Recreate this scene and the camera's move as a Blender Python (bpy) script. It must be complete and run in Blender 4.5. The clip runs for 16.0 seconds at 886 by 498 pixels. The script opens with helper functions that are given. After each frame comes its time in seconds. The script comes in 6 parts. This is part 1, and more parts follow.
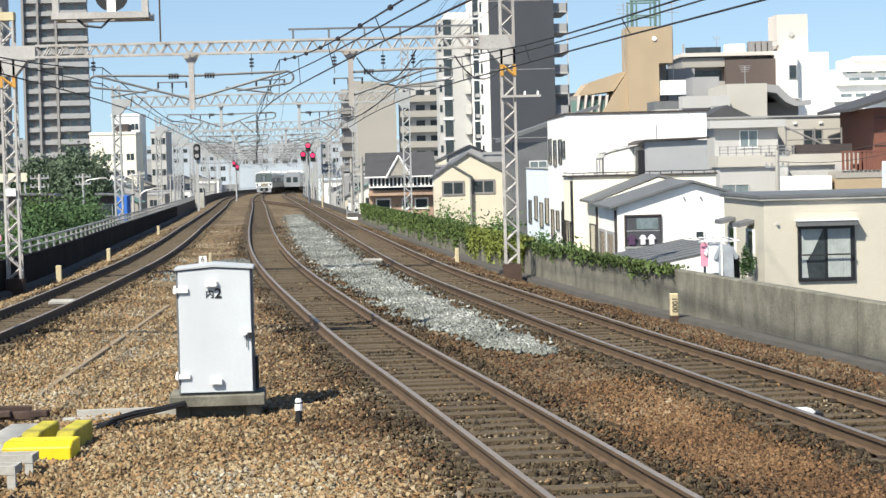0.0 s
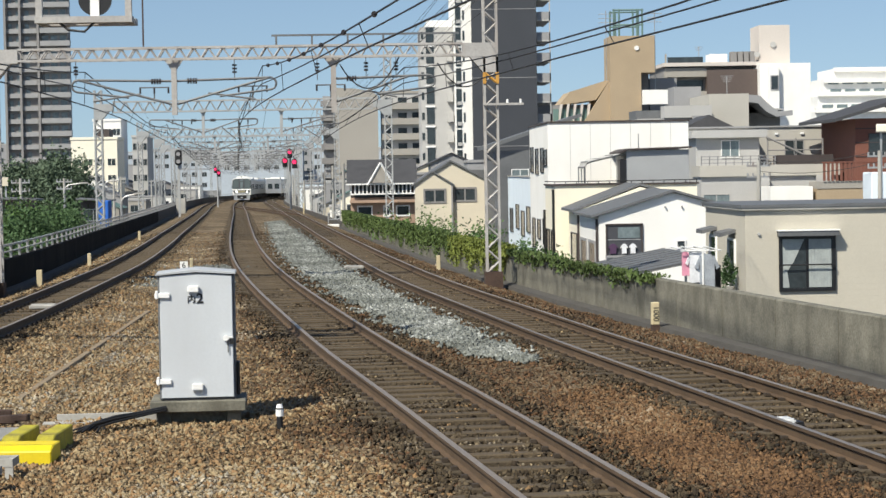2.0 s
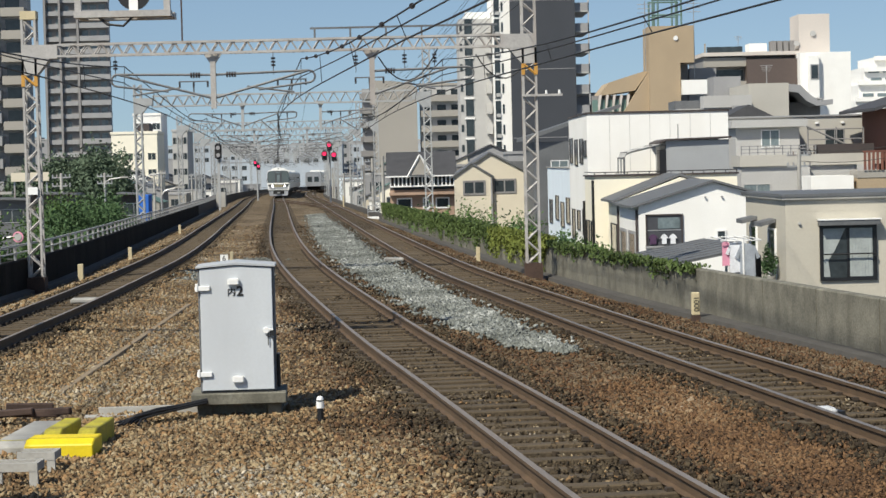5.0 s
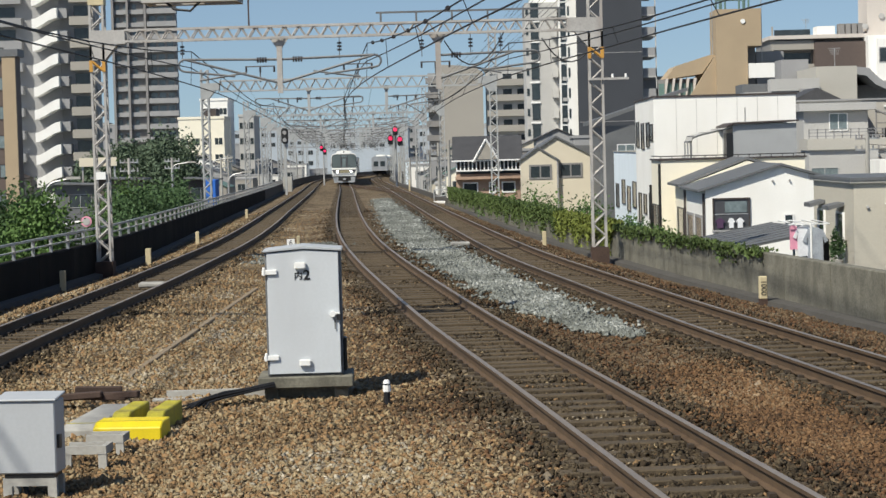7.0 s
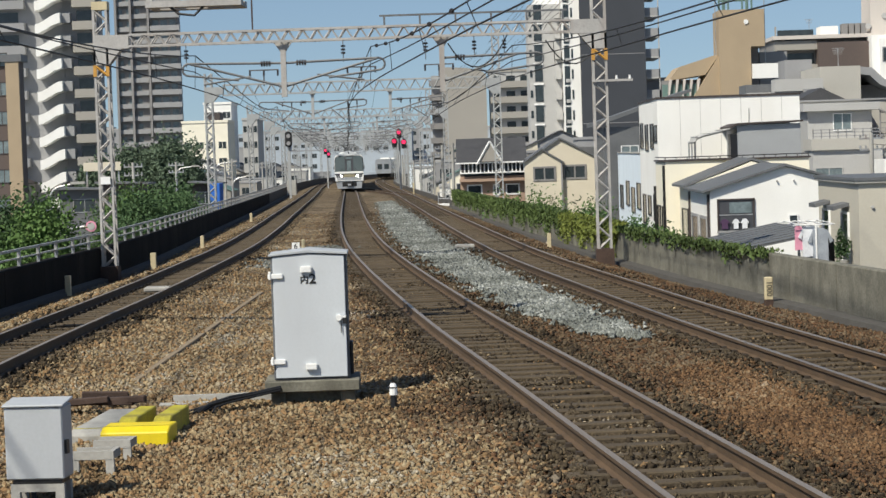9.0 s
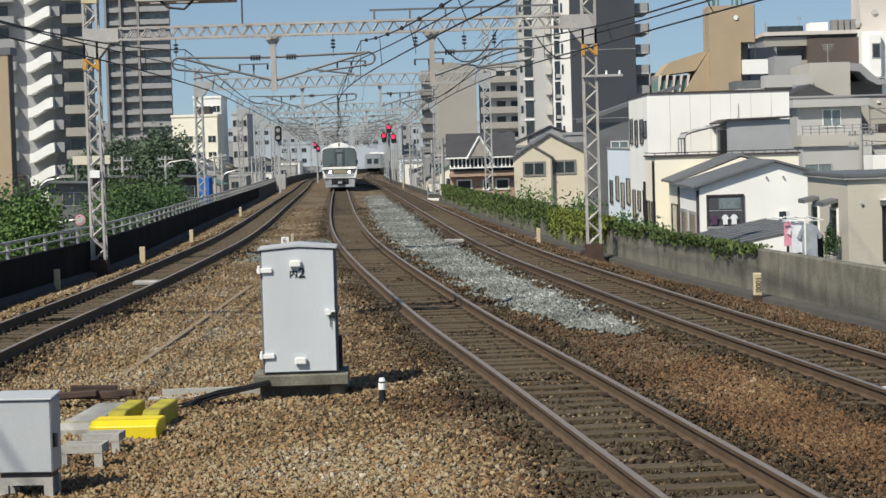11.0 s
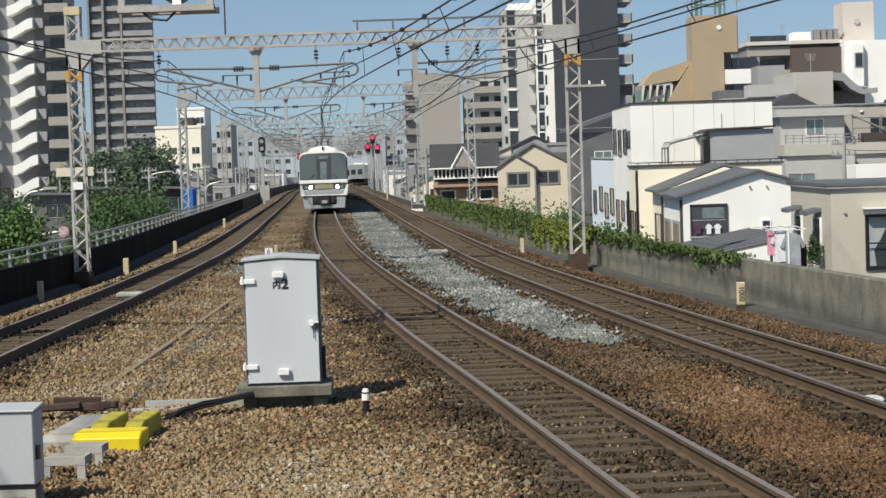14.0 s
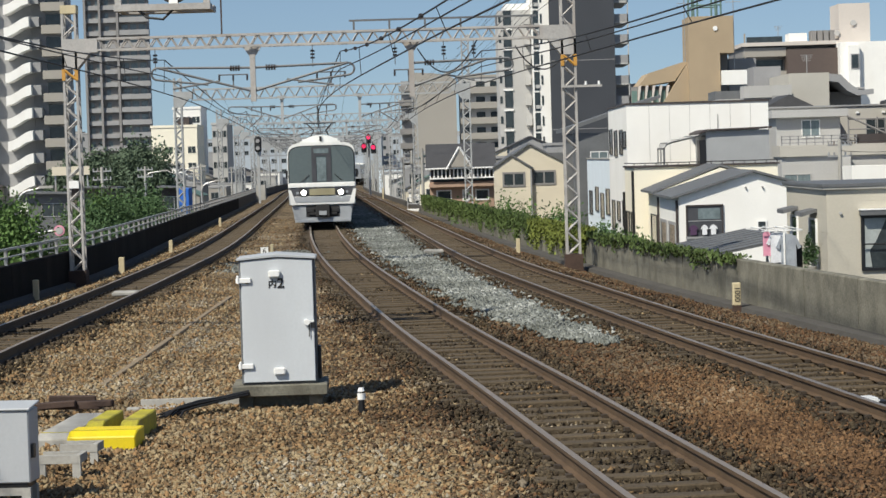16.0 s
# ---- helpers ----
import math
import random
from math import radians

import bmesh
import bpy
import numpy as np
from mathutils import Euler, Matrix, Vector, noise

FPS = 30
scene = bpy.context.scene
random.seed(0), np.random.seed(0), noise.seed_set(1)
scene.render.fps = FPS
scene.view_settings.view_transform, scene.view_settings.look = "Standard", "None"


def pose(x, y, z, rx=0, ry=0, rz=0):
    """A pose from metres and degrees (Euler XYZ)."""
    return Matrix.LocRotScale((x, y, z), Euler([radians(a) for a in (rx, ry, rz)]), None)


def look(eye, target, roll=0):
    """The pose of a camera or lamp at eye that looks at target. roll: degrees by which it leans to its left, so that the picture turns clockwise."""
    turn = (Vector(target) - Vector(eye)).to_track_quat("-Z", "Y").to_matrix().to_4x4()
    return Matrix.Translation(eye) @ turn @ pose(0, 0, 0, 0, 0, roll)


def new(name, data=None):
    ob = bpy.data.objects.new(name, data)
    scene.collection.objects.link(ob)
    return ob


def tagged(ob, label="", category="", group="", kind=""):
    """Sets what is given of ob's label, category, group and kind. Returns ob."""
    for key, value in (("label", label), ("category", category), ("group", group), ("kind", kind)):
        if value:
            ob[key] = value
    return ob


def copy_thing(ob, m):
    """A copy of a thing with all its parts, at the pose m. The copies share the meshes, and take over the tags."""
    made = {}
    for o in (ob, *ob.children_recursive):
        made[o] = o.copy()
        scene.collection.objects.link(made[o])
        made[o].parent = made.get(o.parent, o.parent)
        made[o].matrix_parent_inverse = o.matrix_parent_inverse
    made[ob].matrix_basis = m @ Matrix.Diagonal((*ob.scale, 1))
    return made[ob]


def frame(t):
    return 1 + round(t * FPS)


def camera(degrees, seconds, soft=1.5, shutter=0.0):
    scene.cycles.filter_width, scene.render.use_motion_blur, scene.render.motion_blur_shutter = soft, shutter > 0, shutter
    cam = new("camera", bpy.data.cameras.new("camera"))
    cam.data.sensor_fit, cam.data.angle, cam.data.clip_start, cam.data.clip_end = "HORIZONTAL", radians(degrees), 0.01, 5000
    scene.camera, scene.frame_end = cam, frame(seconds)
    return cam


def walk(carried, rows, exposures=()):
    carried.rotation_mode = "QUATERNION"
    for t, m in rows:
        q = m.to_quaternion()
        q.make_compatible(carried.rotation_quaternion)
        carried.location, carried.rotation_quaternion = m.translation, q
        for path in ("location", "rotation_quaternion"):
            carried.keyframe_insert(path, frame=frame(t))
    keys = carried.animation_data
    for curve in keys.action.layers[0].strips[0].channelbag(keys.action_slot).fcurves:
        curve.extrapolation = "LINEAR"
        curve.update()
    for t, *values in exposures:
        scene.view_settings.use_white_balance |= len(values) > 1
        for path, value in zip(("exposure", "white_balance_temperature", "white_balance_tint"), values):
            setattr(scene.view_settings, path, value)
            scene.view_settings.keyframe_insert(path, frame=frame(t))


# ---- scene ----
cam = camera(23.5, 16.0, 1.5)
BASE = 0.06  # stops
EYE = 2.7  # over the top of the rails
# seconds, sideways and upward sway in metres, yaw, pitch, roll in degrees
ROWS = [
    (0.0, 0.016, 0.029, -1.622, -2.301, 1.434),
    (0.5, 0.009, 0.015, -1.878, -2.272, 1.294),
    (1.0, -0.002, 0.018, -1.886, -2.445, 1.006),
    (1.5, -0.001, 0.018, -2.141, -2.287, 0.991),
    (2.0, -0.001, 0.019, -2.119, -2.102, 0.986),
    (2.5, 0.002, 0.020, -2.088, -2.265, 0.969),
    (3.0, 0.014, 0.019, -1.902, -2.446, 0.994),
    (5.5, 0.004, 0.009, -0.766, -2.273, 1.297),
    (6.0, -0.001, 0.010, -0.137, -2.549, 1.013),
    (6.5, -0.004, 0.018, 0.577, -2.628, 1.340),
    (7.0, 0.005, 0.002, 0.716, -2.669, 1.526),
    (7.5, -0.003, 0.020, 0.780, -2.814, 1.429),
    (8.0, -0.012, 0.008, 0.824, -2.711, 1.610),
    (10.5, -0.012, 0.014, 0.788, -2.573, 1.981),
    (11.0, -0.012, 0.009, 0.538, -2.750, 1.679),
    (11.5, 0.003, 0.011, 0.440, -2.839, 1.437),
    (12.0, 0.003, 0.007, 0.432, -2.881, 1.490),
    (12.5, -0.005, 0.011, 0.361, -2.819, 0.988),
    (13.0, -0.010, 0.017, 0.339, -2.636, 1.077),
    (13.5, -0.001, 0.006, 0.304, -2.470, 1.564),
    (14.0, 0.003, 0.007, 0.108, -2.480, 1.865),
    (14.5, 0.002, 0.007, -0.058, -2.529, 2.021),
    (15.0, 0.004, 0.006, -0.102, -2.461, 2.043),
    (15.5, -0.002, 0.014, -0.047, -2.411, 1.640),
    (16.0, 0.000, 0.000, 0.000, -2.480, 1.700),
]
walk(cam, [(t, pose(x, 0, EYE + z, 90 + pitch, roll, yaw)) for t, x, z, yaw, pitch, roll in ROWS],
     exposures=[(t, BASE + e) for t, e in ((0, 0.65), (0.5, 0.58), (1.0, 0.43), (1.5, 0.31), (2.0, 0.22), (2.5, 0.16), (3.0, 0.14), (5.5, 0.06), (6.5, 0.04), (8, 0.0), (16, 0.0))])

# ---- light ----
SUN_EL, SUN_AZ = radians(48), math.atan2(-0.645, -0.765)  # behind and to one side of the eye
world = bpy.data.worlds.new("sky")
scene.world = world
world.use_nodes = True
wn = world.node_tree.nodes
sky = wn.new("ShaderNodeTexSky")
sky.sky_type, sky.sun_disc = "NISHITA", False
sky.sun_elevation, sky.sun_rotation = SUN_EL, SUN_AZ
sky.air_density, sky.dust_density, sky.ozone_density = 1.0, 0.7, 1.0
wn["Background"].inputs["Strength"].default_value = 0.092
aim, raise_ = wn.new("ShaderNodeTexCoord"), wn.new("ShaderNodeVectorMath")
raise_.operation = "ADD"
raise_.inputs[1].default_value = (0, 0, 0.085)  # the haze near the horizon is thin
world.node_tree.links.new(aim.outputs["Generated"], raise_.inputs[0])
world.node_tree.links.new(raise_.outputs[0], sky.inputs["Vector"])
tint = wn.new("ShaderNodeMix")
tint.data_type, tint.blend_type = "RGBA", "MULTIPLY"
tint.inputs["Factor"].default_value = 1.0
tint.inputs[7].default_value = (0.93, 0.975, 1.01, 1)  # a pale late-summer blue
world.node_tree.links.new(sky.outputs[0], tint.inputs[6])
world.node_tree.links.new(tint.outputs[2], wn["Background"].inputs["Color"])
sun = new("sun", bpy.data.lights.new("sun", "SUN"))
sun.data.energy, sun.data.angle, sun.data.color = 5.0, radians(1.2), (1.0, 0.945, 0.82)
to_sun = Vector((math.sin(SUN_AZ) * math.cos(SUN_EL), math.cos(SUN_AZ) * math.cos(SUN_EL), math.sin(SUN_EL)))
sun.matrix_world = look(to_sun * 50, (0, 0, 0))


# ---- materials ----
def ramp_node(nt, stops):
    r = nt.nodes.new("ShaderNodeValToRGB")
    els = r.color_ramp.elements
    while len(els) < len(stops):
        els.new(0.5)
    for e, (p, c) in zip(els, stops):
        e.position, e.color = p, (*c, 1)
    return r


def mat(name, base, rough=0.7, metal=0.0, vary=0.12, scale=3.0, grain=40.0, bump=0.15, dirt=None, spec=0.5, glow=0.0, island=0.0):
    """Painted, stony or metal surface: blotches, fine grain, relief, and stains of the colour dirt."""
    m = bpy.data.materials.new(name)
    m.use_nodes = True
    nt = m.node_tree
    L, N = nt.links.new, nt.nodes.new
    b = nt.nodes["Principled BSDF"]
    b.inputs["Metallic"].default_value = metal
    b.inputs["Specular IOR Level"].default_value = spec
    tc = N("ShaderNodeTexCoord")
    n1, n2 = N("ShaderNodeTexNoise"), N("ShaderNodeTexNoise")
    for n, s in ((n1, scale), (n2, grain)):
        n.inputs["Scale"].default_value, n.inputs["Detail"].default_value = s, 6
        L(tc.outputs["Object"], n.inputs["Vector"])
    lo, hi = [tuple(max(0, c * (1 + k * vary)) for c in base) for k in (-1.6, 1.3)]
    r = ramp_node(nt, [(0.3, lo), (0.7, hi)])
    mx = N("ShaderNodeMath")
    mx.operation = "MULTIPLY_ADD"
    mx.inputs[1].default_value, mx.inputs[2].default_value = 0.45, 0.0
    L(n2.outputs["Fac"], mx.inputs[0])
    ad = N("ShaderNodeMath")
    ad.operation = "MULTIPLY_ADD"
    ad.inputs[1].default_value = 0.55
    L(n1.outputs["Fac"], ad.inputs[0])
    L(mx.outputs[0], ad.inputs[2])
    L(ad.outputs[0], r.inputs[0])
    col = r.outputs["Color"]
    if dirt:
        d = N("ShaderNodeTexNoise")
        d.inputs["Scale"].default_value, d.inputs["Detail"].default_value = scale * 0.7, 8
        mp = N("ShaderNodeMapping")
        mp.inputs["Scale"].default_value = (1, 1, 0.25)
        mp.inputs["Location"].default_value = (3.1, 7.7, 1.3)
        L(tc.outputs["Object"], mp.inputs["Vector"])
        L(mp.outputs[0], d.inputs["Vector"])
        dr = ramp_node(nt, [(0.48, (0, 0, 0)), (0.72, (0.75, 0.75, 0.75))])
        L(d.outputs["Fac"], dr.inputs[0])
        mixd = N("ShaderNodeMix")
        mixd.data_type = "RGBA"
        L(dr.outputs["Color"], mixd.inputs["Factor"])
        L(col, mixd.inputs[6])
        mixd.inputs[7].default_value = (*dirt, 1)
        col = mixd.outputs[2]
    if island:
        g = N("ShaderNodeNewGeometry")
        o = N("ShaderNodeObjectInfo")
        sm = N("ShaderNodeMath")
        sm.operation = "ADD"
        L(g.outputs["Random Per Island"], sm.inputs[0])
        L(o.outputs["Random"], sm.inputs[1])
        hs = N("ShaderNodeHueSaturation")
        vr = N("ShaderNodeMapRange")
        vr.inputs["From Max"].default_value = 2
        vr.inputs["To Min"].default_value, vr.inputs["To Max"].default_value = 1 - island, 1 + island
        L(sm.outputs[0], vr.inputs["Value"])
        L(vr.outputs[0], hs.inputs["Value"])
        L(col, hs.inputs["Color"])
        col = hs.outputs["Color"]
    L(col, b.inputs["Base Color"])
    rr = N("ShaderNodeMapRange")
    rr.inputs["To Min"].default_value, rr.inputs["To Max"].default_value = max(0.03, rough - 0.1), min(1, rough + 0.1)
    L(n1.outputs["Fac"], rr.inputs["Value"])
    L(rr.outputs[0], b.inputs["Roughness"])
    if bump:
        bp = N("ShaderNodeBump")
        bp.inputs["Strength"].default_value, bp.inputs["Distance"].default_value = bump, 0.02
        L(n2.outputs["Fac"], bp.inputs["Height"])
        L(bp.outputs[0], b.inputs["Normal"])
    if glow:
        b.inputs["Emission Color"].default_value = (*base, 1)
        b.inputs["Emission Strength"].default_value = glow
    return m


def stone_mat(name, stops, per_island, scale=15.0):
    """Loose stones, each with a colour of its own out of the ramp, in broad patches of lighter and darker."""
    m = bpy.data.materials.new(name)
    m.use_nodes = True
    nt = m.node_tree
    L, N = nt.links.new, nt.nodes.new
    b = nt.nodes["Principled BSDF"]
    b.inputs["Roughness"].default_value = 0.9
    b.inputs["Specular IOR Level"].default_value = 0.2
    g, tc = N("ShaderNodeNewGeometry"), N("ShaderNodeTexCoord")
    big = N("ShaderNodeTexNoise")
    big.inputs["Scale"].default_value, big.inputs["Detail"].default_value = 0.35, 5
    L(tc.outputs["Object"], big.inputs["Vector"])
    v = N("ShaderNodeTexVoronoi")
    v.inputs["Scale"].default_value = scale
    L(tc.outputs["Object"], v.inputs["Vector"])
    pick = N("ShaderNodeMath")
    pick.operation = "MULTIPLY_ADD"
    pick.inputs[1].default_value = 0.62
    if per_island:
        L(g.outputs["Random Per Island"], pick.inputs[0])
    else:
        sep = N("ShaderNodeSeparateColor")
        L(v.outputs["Color"], sep.inputs[0])
        L(sep.outputs[0], pick.inputs[0])
    sub = N("ShaderNodeMath")
    sub.operation = "MULTIPLY_ADD"
    sub.inputs[1].default_value, sub.inputs[2].default_value = 1.25, -0.44
    L(big.outputs["Fac"], sub.inputs[0])
    L(sub.outputs[0], pick.inputs[2])
    r = ramp_node(nt, stops)
    L(pick.outputs[0], r.inputs[0])
    L(r.outputs["Color"], b.inputs["Base Color"])
    bp = N("ShaderNodeBump")
    bp.inputs["Strength"].default_value, bp.inputs["Distance"].default_value = 0.9, 0.05
    bp.invert = True
    L(v.outputs["Distance"], bp.inputs["Height"])
    L(bp.outputs[0], b.inputs["Normal"])
    return m


def glass_mat(name, tint, rough=0.14):
    return mat(name, tint, rough, 0.0, 0.25, 1.2, 8.0, 0.0, spec=0.5)


BROWN = [(0.0, (0.085, 0.05, 0.027)), (0.22, (0.165, 0.112, 0.06)), (0.42, (0.29, 0.178, 0.088)), (0.55, (0.25, 0.195, 0.115)), (0.72, (0.36, 0.275, 0.16)), (0.88, (0.30, 0.27, 0.21)), (1.0, (0.6, 0.52, 0.4))]
DARKB = [(0.0, (0.02, 0.015, 0.01)), (0.3, (0.042, 0.031, 0.02)), (0.6, (0.072, 0.055, 0.034)), (0.85, (0.118, 0.092, 0.06)), (1.0, (0.26, 0.22, 0.17))]
REDB = [(0.0, (0.032, 0.021, 0.013)), (0.25, (0.075, 0.05, 0.03)), (0.45, (0.135, 0.072, 0.037)), (0.6, (0.125, 0.088, 0.052)), (0.85, (0.19, 0.138, 0.085)), (1.0, (0.42, 0.36, 0.28))]
GREYS = [(0.0, (0.075, 0.08, 0.071)), (0.3, (0.15, 0.16, 0.145)), (0.7, (0.25, 0.265, 0.245)), (1.0, (0.52, 0.53, 0.5))]
BED = [(0.0, (0.048, 0.037, 0.024)), (0.35, (0.105, 0.076, 0.045)), (0.7, (0.18, 0.135, 0.083)), (1.0, (0.32, 0.27, 0.2))]
M = dict(
    bed=stone_mat("ballast_bed", BED, False),
    brown=stone_mat("brown_ballast", BROWN, True),
    dark=stone_mat("oily_ballast", DARKB, True),
    red=stone_mat("rusty_ballast", REDB, True),
    rusted=stone_mat("rust_stained_ballast", [(0.0, (0.045, 0.026, 0.015)), (0.3, (0.115, 0.066, 0.034)), (0.6, (0.19, 0.108, 0.054)), (0.85, (0.25, 0.17, 0.095)), (1.0, (0.42, 0.35, 0.26))], True),
    grey=stone_mat("fresh_grey_ballast", GREYS, True),
    street=mat("street_ground", (0.16, 0.16, 0.15), 0.9, scale=0.1, grain=3, vary=0.25),
    rail_side=mat("rusty_rail", (0.105, 0.068, 0.039), 0.75, 0.15, 0.25, 4, 60),
    rail_top=mat("polished_rail", (0.27, 0.22, 0.17), 0.38, 0.3, 0.15, 6, 90, 0.05, spec=0.4),
    sleeper=mat("weathered_sleeper", (0.078, 0.057, 0.033), 0.9, 0, 0.3, 2, 30, 0.5, (0.06, 0.05, 0.036), island=0.25),
    clip=mat("rusty_clip", (0.06, 0.045, 0.032), 0.8, 0.3),
    concrete=mat("stained_concrete", (0.17, 0.162, 0.128), 0.9, 0, 0.34, 2.4, 25, 0.35, (0.075, 0.07, 0.053), island=0.1),
    gutter=mat("dark_gutter", (0.07, 0.066, 0.06), 0.9, 0, 0.2, 2.0, 30, 0.3),
    pale=mat("pale_concrete", (0.38, 0.37, 0.34), 0.9, 0, 0.12, 2.0, 30, 0.3, (0.22, 0.21, 0.19)),
    black_wall=mat("near_black_wall", (0.014, 0.013, 0.012), 0.95, 0, 0.35, 1.0, 20, 0.3, (0.035, 0.031, 0.026), spec=0.1),
    galv=mat("galvanised_steel", (0.42, 0.43, 0.43), 0.5, 0.55, 0.15, 3, 30, 0.1, (0.3, 0.24, 0.2)),
    lattice=mat("painted_lattice_steel", (0.42, 0.405, 0.385), 0.65, 0.1, 0.15, 2, 20, 0.15, (0.31, 0.27, 0.24)),
    lattice_far=mat("grey_steel", (0.36, 0.37, 0.37), 0.7, 0.1, 0.1),
    orange=mat("orange_band", (0.5, 0.26, 0.05), 0.6),
    cabinet=mat("cabinet_paint", (0.56, 0.59, 0.615), 0.45, 0, 0.04, 2, 30, 0.03, (0.5, 0.52, 0.54)),
    white=mat("white_paint", (0.8, 0.8, 0.78), 0.5, 0, 0.04),
    greybox=mat("grey_box_paint", (0.42, 0.44, 0.46), 0.5, 0, 0.05, 2, 30, 0.05),
    black=mat("black_rubber", (0.015, 0.015, 0.016), 0.5, 0, 0.2),
    yellow=mat("yellow_paint", (0.72, 0.56, 0.01), 0.55, 0, 0.08, 4, 40, 0.1, (0.6, 0.46, 0.02)),
    yellow_old=mat("faded_yellow", (0.42, 0.37, 0.03), 0.7, 0, 0.25, 4, 40, 0.1, (0.22, 0.19, 0.06)),
    rust=mat("rusty_steel", (0.07, 0.045, 0.035), 0.85, 0.2, 0.3),
    wire=mat("dark_copper_wire", (0.03, 0.03, 0.032), 0.6, 0.3),
    insul=mat("dark_porcelain", (0.03, 0.025, 0.025), 0.3),
    glass=glass_mat("window_glass", (0.035, 0.045, 0.05)),
    glass_pale=glass_mat("bright_window_glass", (0.16, 0.2, 0.21)),
    frame_dark=mat("dark_window_frame", (0.012, 0.012, 0.013), 0.45),
    curtain=mat("pale_curtain", (0.35, 0.38, 0.37), 0.9, 0, 0.15, 6, 40),
    ivory=mat("ivory_siding", (0.505, 0.47, 0.39), 0.8, 0, 0.04, 1, 20, 0.1),
    wallw=mat("white_render", (0.83, 0.82, 0.78), 0.85, 0, 0.035, 0.8, 20, 0.1, (0.76, 0.74, 0.69)),
    cream=mat("cream_render", (0.62, 0.56, 0.44), 0.85, 0, 0.05, 0.8, 20, 0.1),
    creamw=mat("pale_cream_render", (0.82, 0.77, 0.63), 0.85, 0, 0.04, 0.8, 20, 0.1),
    lblue=mat("pale_blue_render", (0.70, 0.78, 0.84), 0.85, 0, 0.04, 0.8, 20, 0.1),
    roof=mat("slate_roof", (0.055, 0.055, 0.058), 0.7, 0, 0.2, 1.5, 15, 0.3),
    roof_grey=mat("grey_sheet_roof", (0.13, 0.135, 0.14), 0.6, 0.1, 0.15, 1, 15, 0.1),
    roof_brown=mat("dark_brown_trim", (0.05, 0.04, 0.038), 0.7),
    shed=mat("grey_corrugated_sheet", (0.36, 0.37, 0.375), 0.6, 0.1, 0.06, 1, 20, 0.1),
    gwall=mat("light_grey_render", (0.44, 0.435, 0.42), 0.9, 0, 0.06, 0.5, 10, 0.1, (0.4, 0.39, 0.37)),
    mwall=mat("mid_grey_render", (0.29, 0.29, 0.292), 0.9, 0, 0.08, 0.5, 10, 0.1),
    dtower=mat("dark_grey_tile", (0.043, 0.048, 0.058), 0.7, 0, 0.1, 0.3, 8, 0.05),
    ttower=mat("brown_tower_wall", (0.23, 0.222, 0.215), 0.85, 0, 0.1, 0.2, 5),
    slab=mat("beige_slab_wall", (0.33, 0.31, 0.275), 0.9, 0, 0.04, 0.2, 5),
    slabl=mat("pinkish_beige_wall", (0.58, 0.53, 0.48), 0.9, 0, 0.04, 0.2, 5),
    arm=mat("dull_steel_tube", (0.15, 0.155, 0.16), 0.6, 0.3, 0.2),
    tan=mat("tan_tile", (0.38, 0.295, 0.195), 0.85, 0, 0.06, 0.5, 10),
    brownwall=mat("brown_metal_wall", (0.10, 0.075, 0.065), 0.7, 0, 0.08),
    brick=mat("orange_brick_siding", (0.38, 0.265, 0.195), 0.85, 0, 0.12, 2, 20),
    redwall=mat("red_brown_wall", (0.18, 0.072, 0.05), 0.85, 0, 0.12),
    leaf=mat("green_leaves", (0.085, 0.145, 0.045), 0.6, 0, 0.2, 0.8, 8, 0, island=0.35, spec=0.12),
    leaf_dark=mat("dark_green_leaves", (0.068, 0.118, 0.05), 0.6, 0, 0.2, 0.8, 8, 0, island=0.35, spec=0.12),
    vine=mat("yellow_green_vine", (0.165, 0.195, 0.048), 0.6, 0, 0.25, 0.8, 8, 0, island=0.4, spec=0.12),
    # leaf green paled and blued, so the haze is in the colour
    leaf_far=mat("hazed_green_leaves", (0.105, 0.145, 0.095), 0.7, 0, 0.2, 0.8, 8, 0, island=0.2, spec=0.1),
    ivy=mat("light_green_ivy", (0.105, 0.15, 0.05), 0.6, 0, 0.22, 0.8, 8, 0, island=0.4, spec=0.12),
    beigew=mat("pale_beige_render", (0.44, 0.42, 0.375), 0.9, 0, 0.05, 0.5, 10, 0.1, (0.44, 0.42, 0.37)),
    # pale blue-grey that puts distance haze into the wall colour
    haze_wall=mat("hazed_city_wall", (0.40, 0.45, 0.50), 0.9, 0, 0.08, 0.1, 2),
    bark=mat("bark", (0.12, 0.09, 0.06), 0.9),
    silver=mat("brushed_train_steel", (0.52, 0.53, 0.53), 0.4, 0.7, 0.05),
    tw=mat("train_white", (0.8, 0.8, 0.77), 0.35, 0, 0.03, 1, 20, 0.02),
    tgrey=mat("train_skirt_grey", (0.33, 0.35, 0.37), 0.55, 0, 0.1),
    tglass=mat("cab_glass", (0.105, 0.13, 0.135), 0.08, 0, 0.05, 0.6, 8.0, 0.0),
    tband=mat("beige_band", (0.30, 0.27, 0.17), 0.5),
    pillar=mat("door_surround", (0.062, 0.064, 0.072), 0.5),
    dark_part=mat("dark_underframe", (0.02, 0.02, 0.021), 0.8),
    lamp=mat("headlight", (1.0, 0.97, 0.85), 0.3, glow=30.0, bump=0),
    red_lamp=mat("red_signal_lamp", (0.9, 0.03, 0.12), 0.3, glow=0.75, bump=0),
    pink=mat("pink_cloth", (0.7, 0.3, 0.4), 0.9),
    cloth=mat("grey_cloth", (0.33, 0.36, 0.4), 0.9, 0, 0.2, 4, 30),
    cloth_white=mat("white_cloth", (0.72, 0.73, 0.75), 0.9, 0, 0.1, 4, 30),
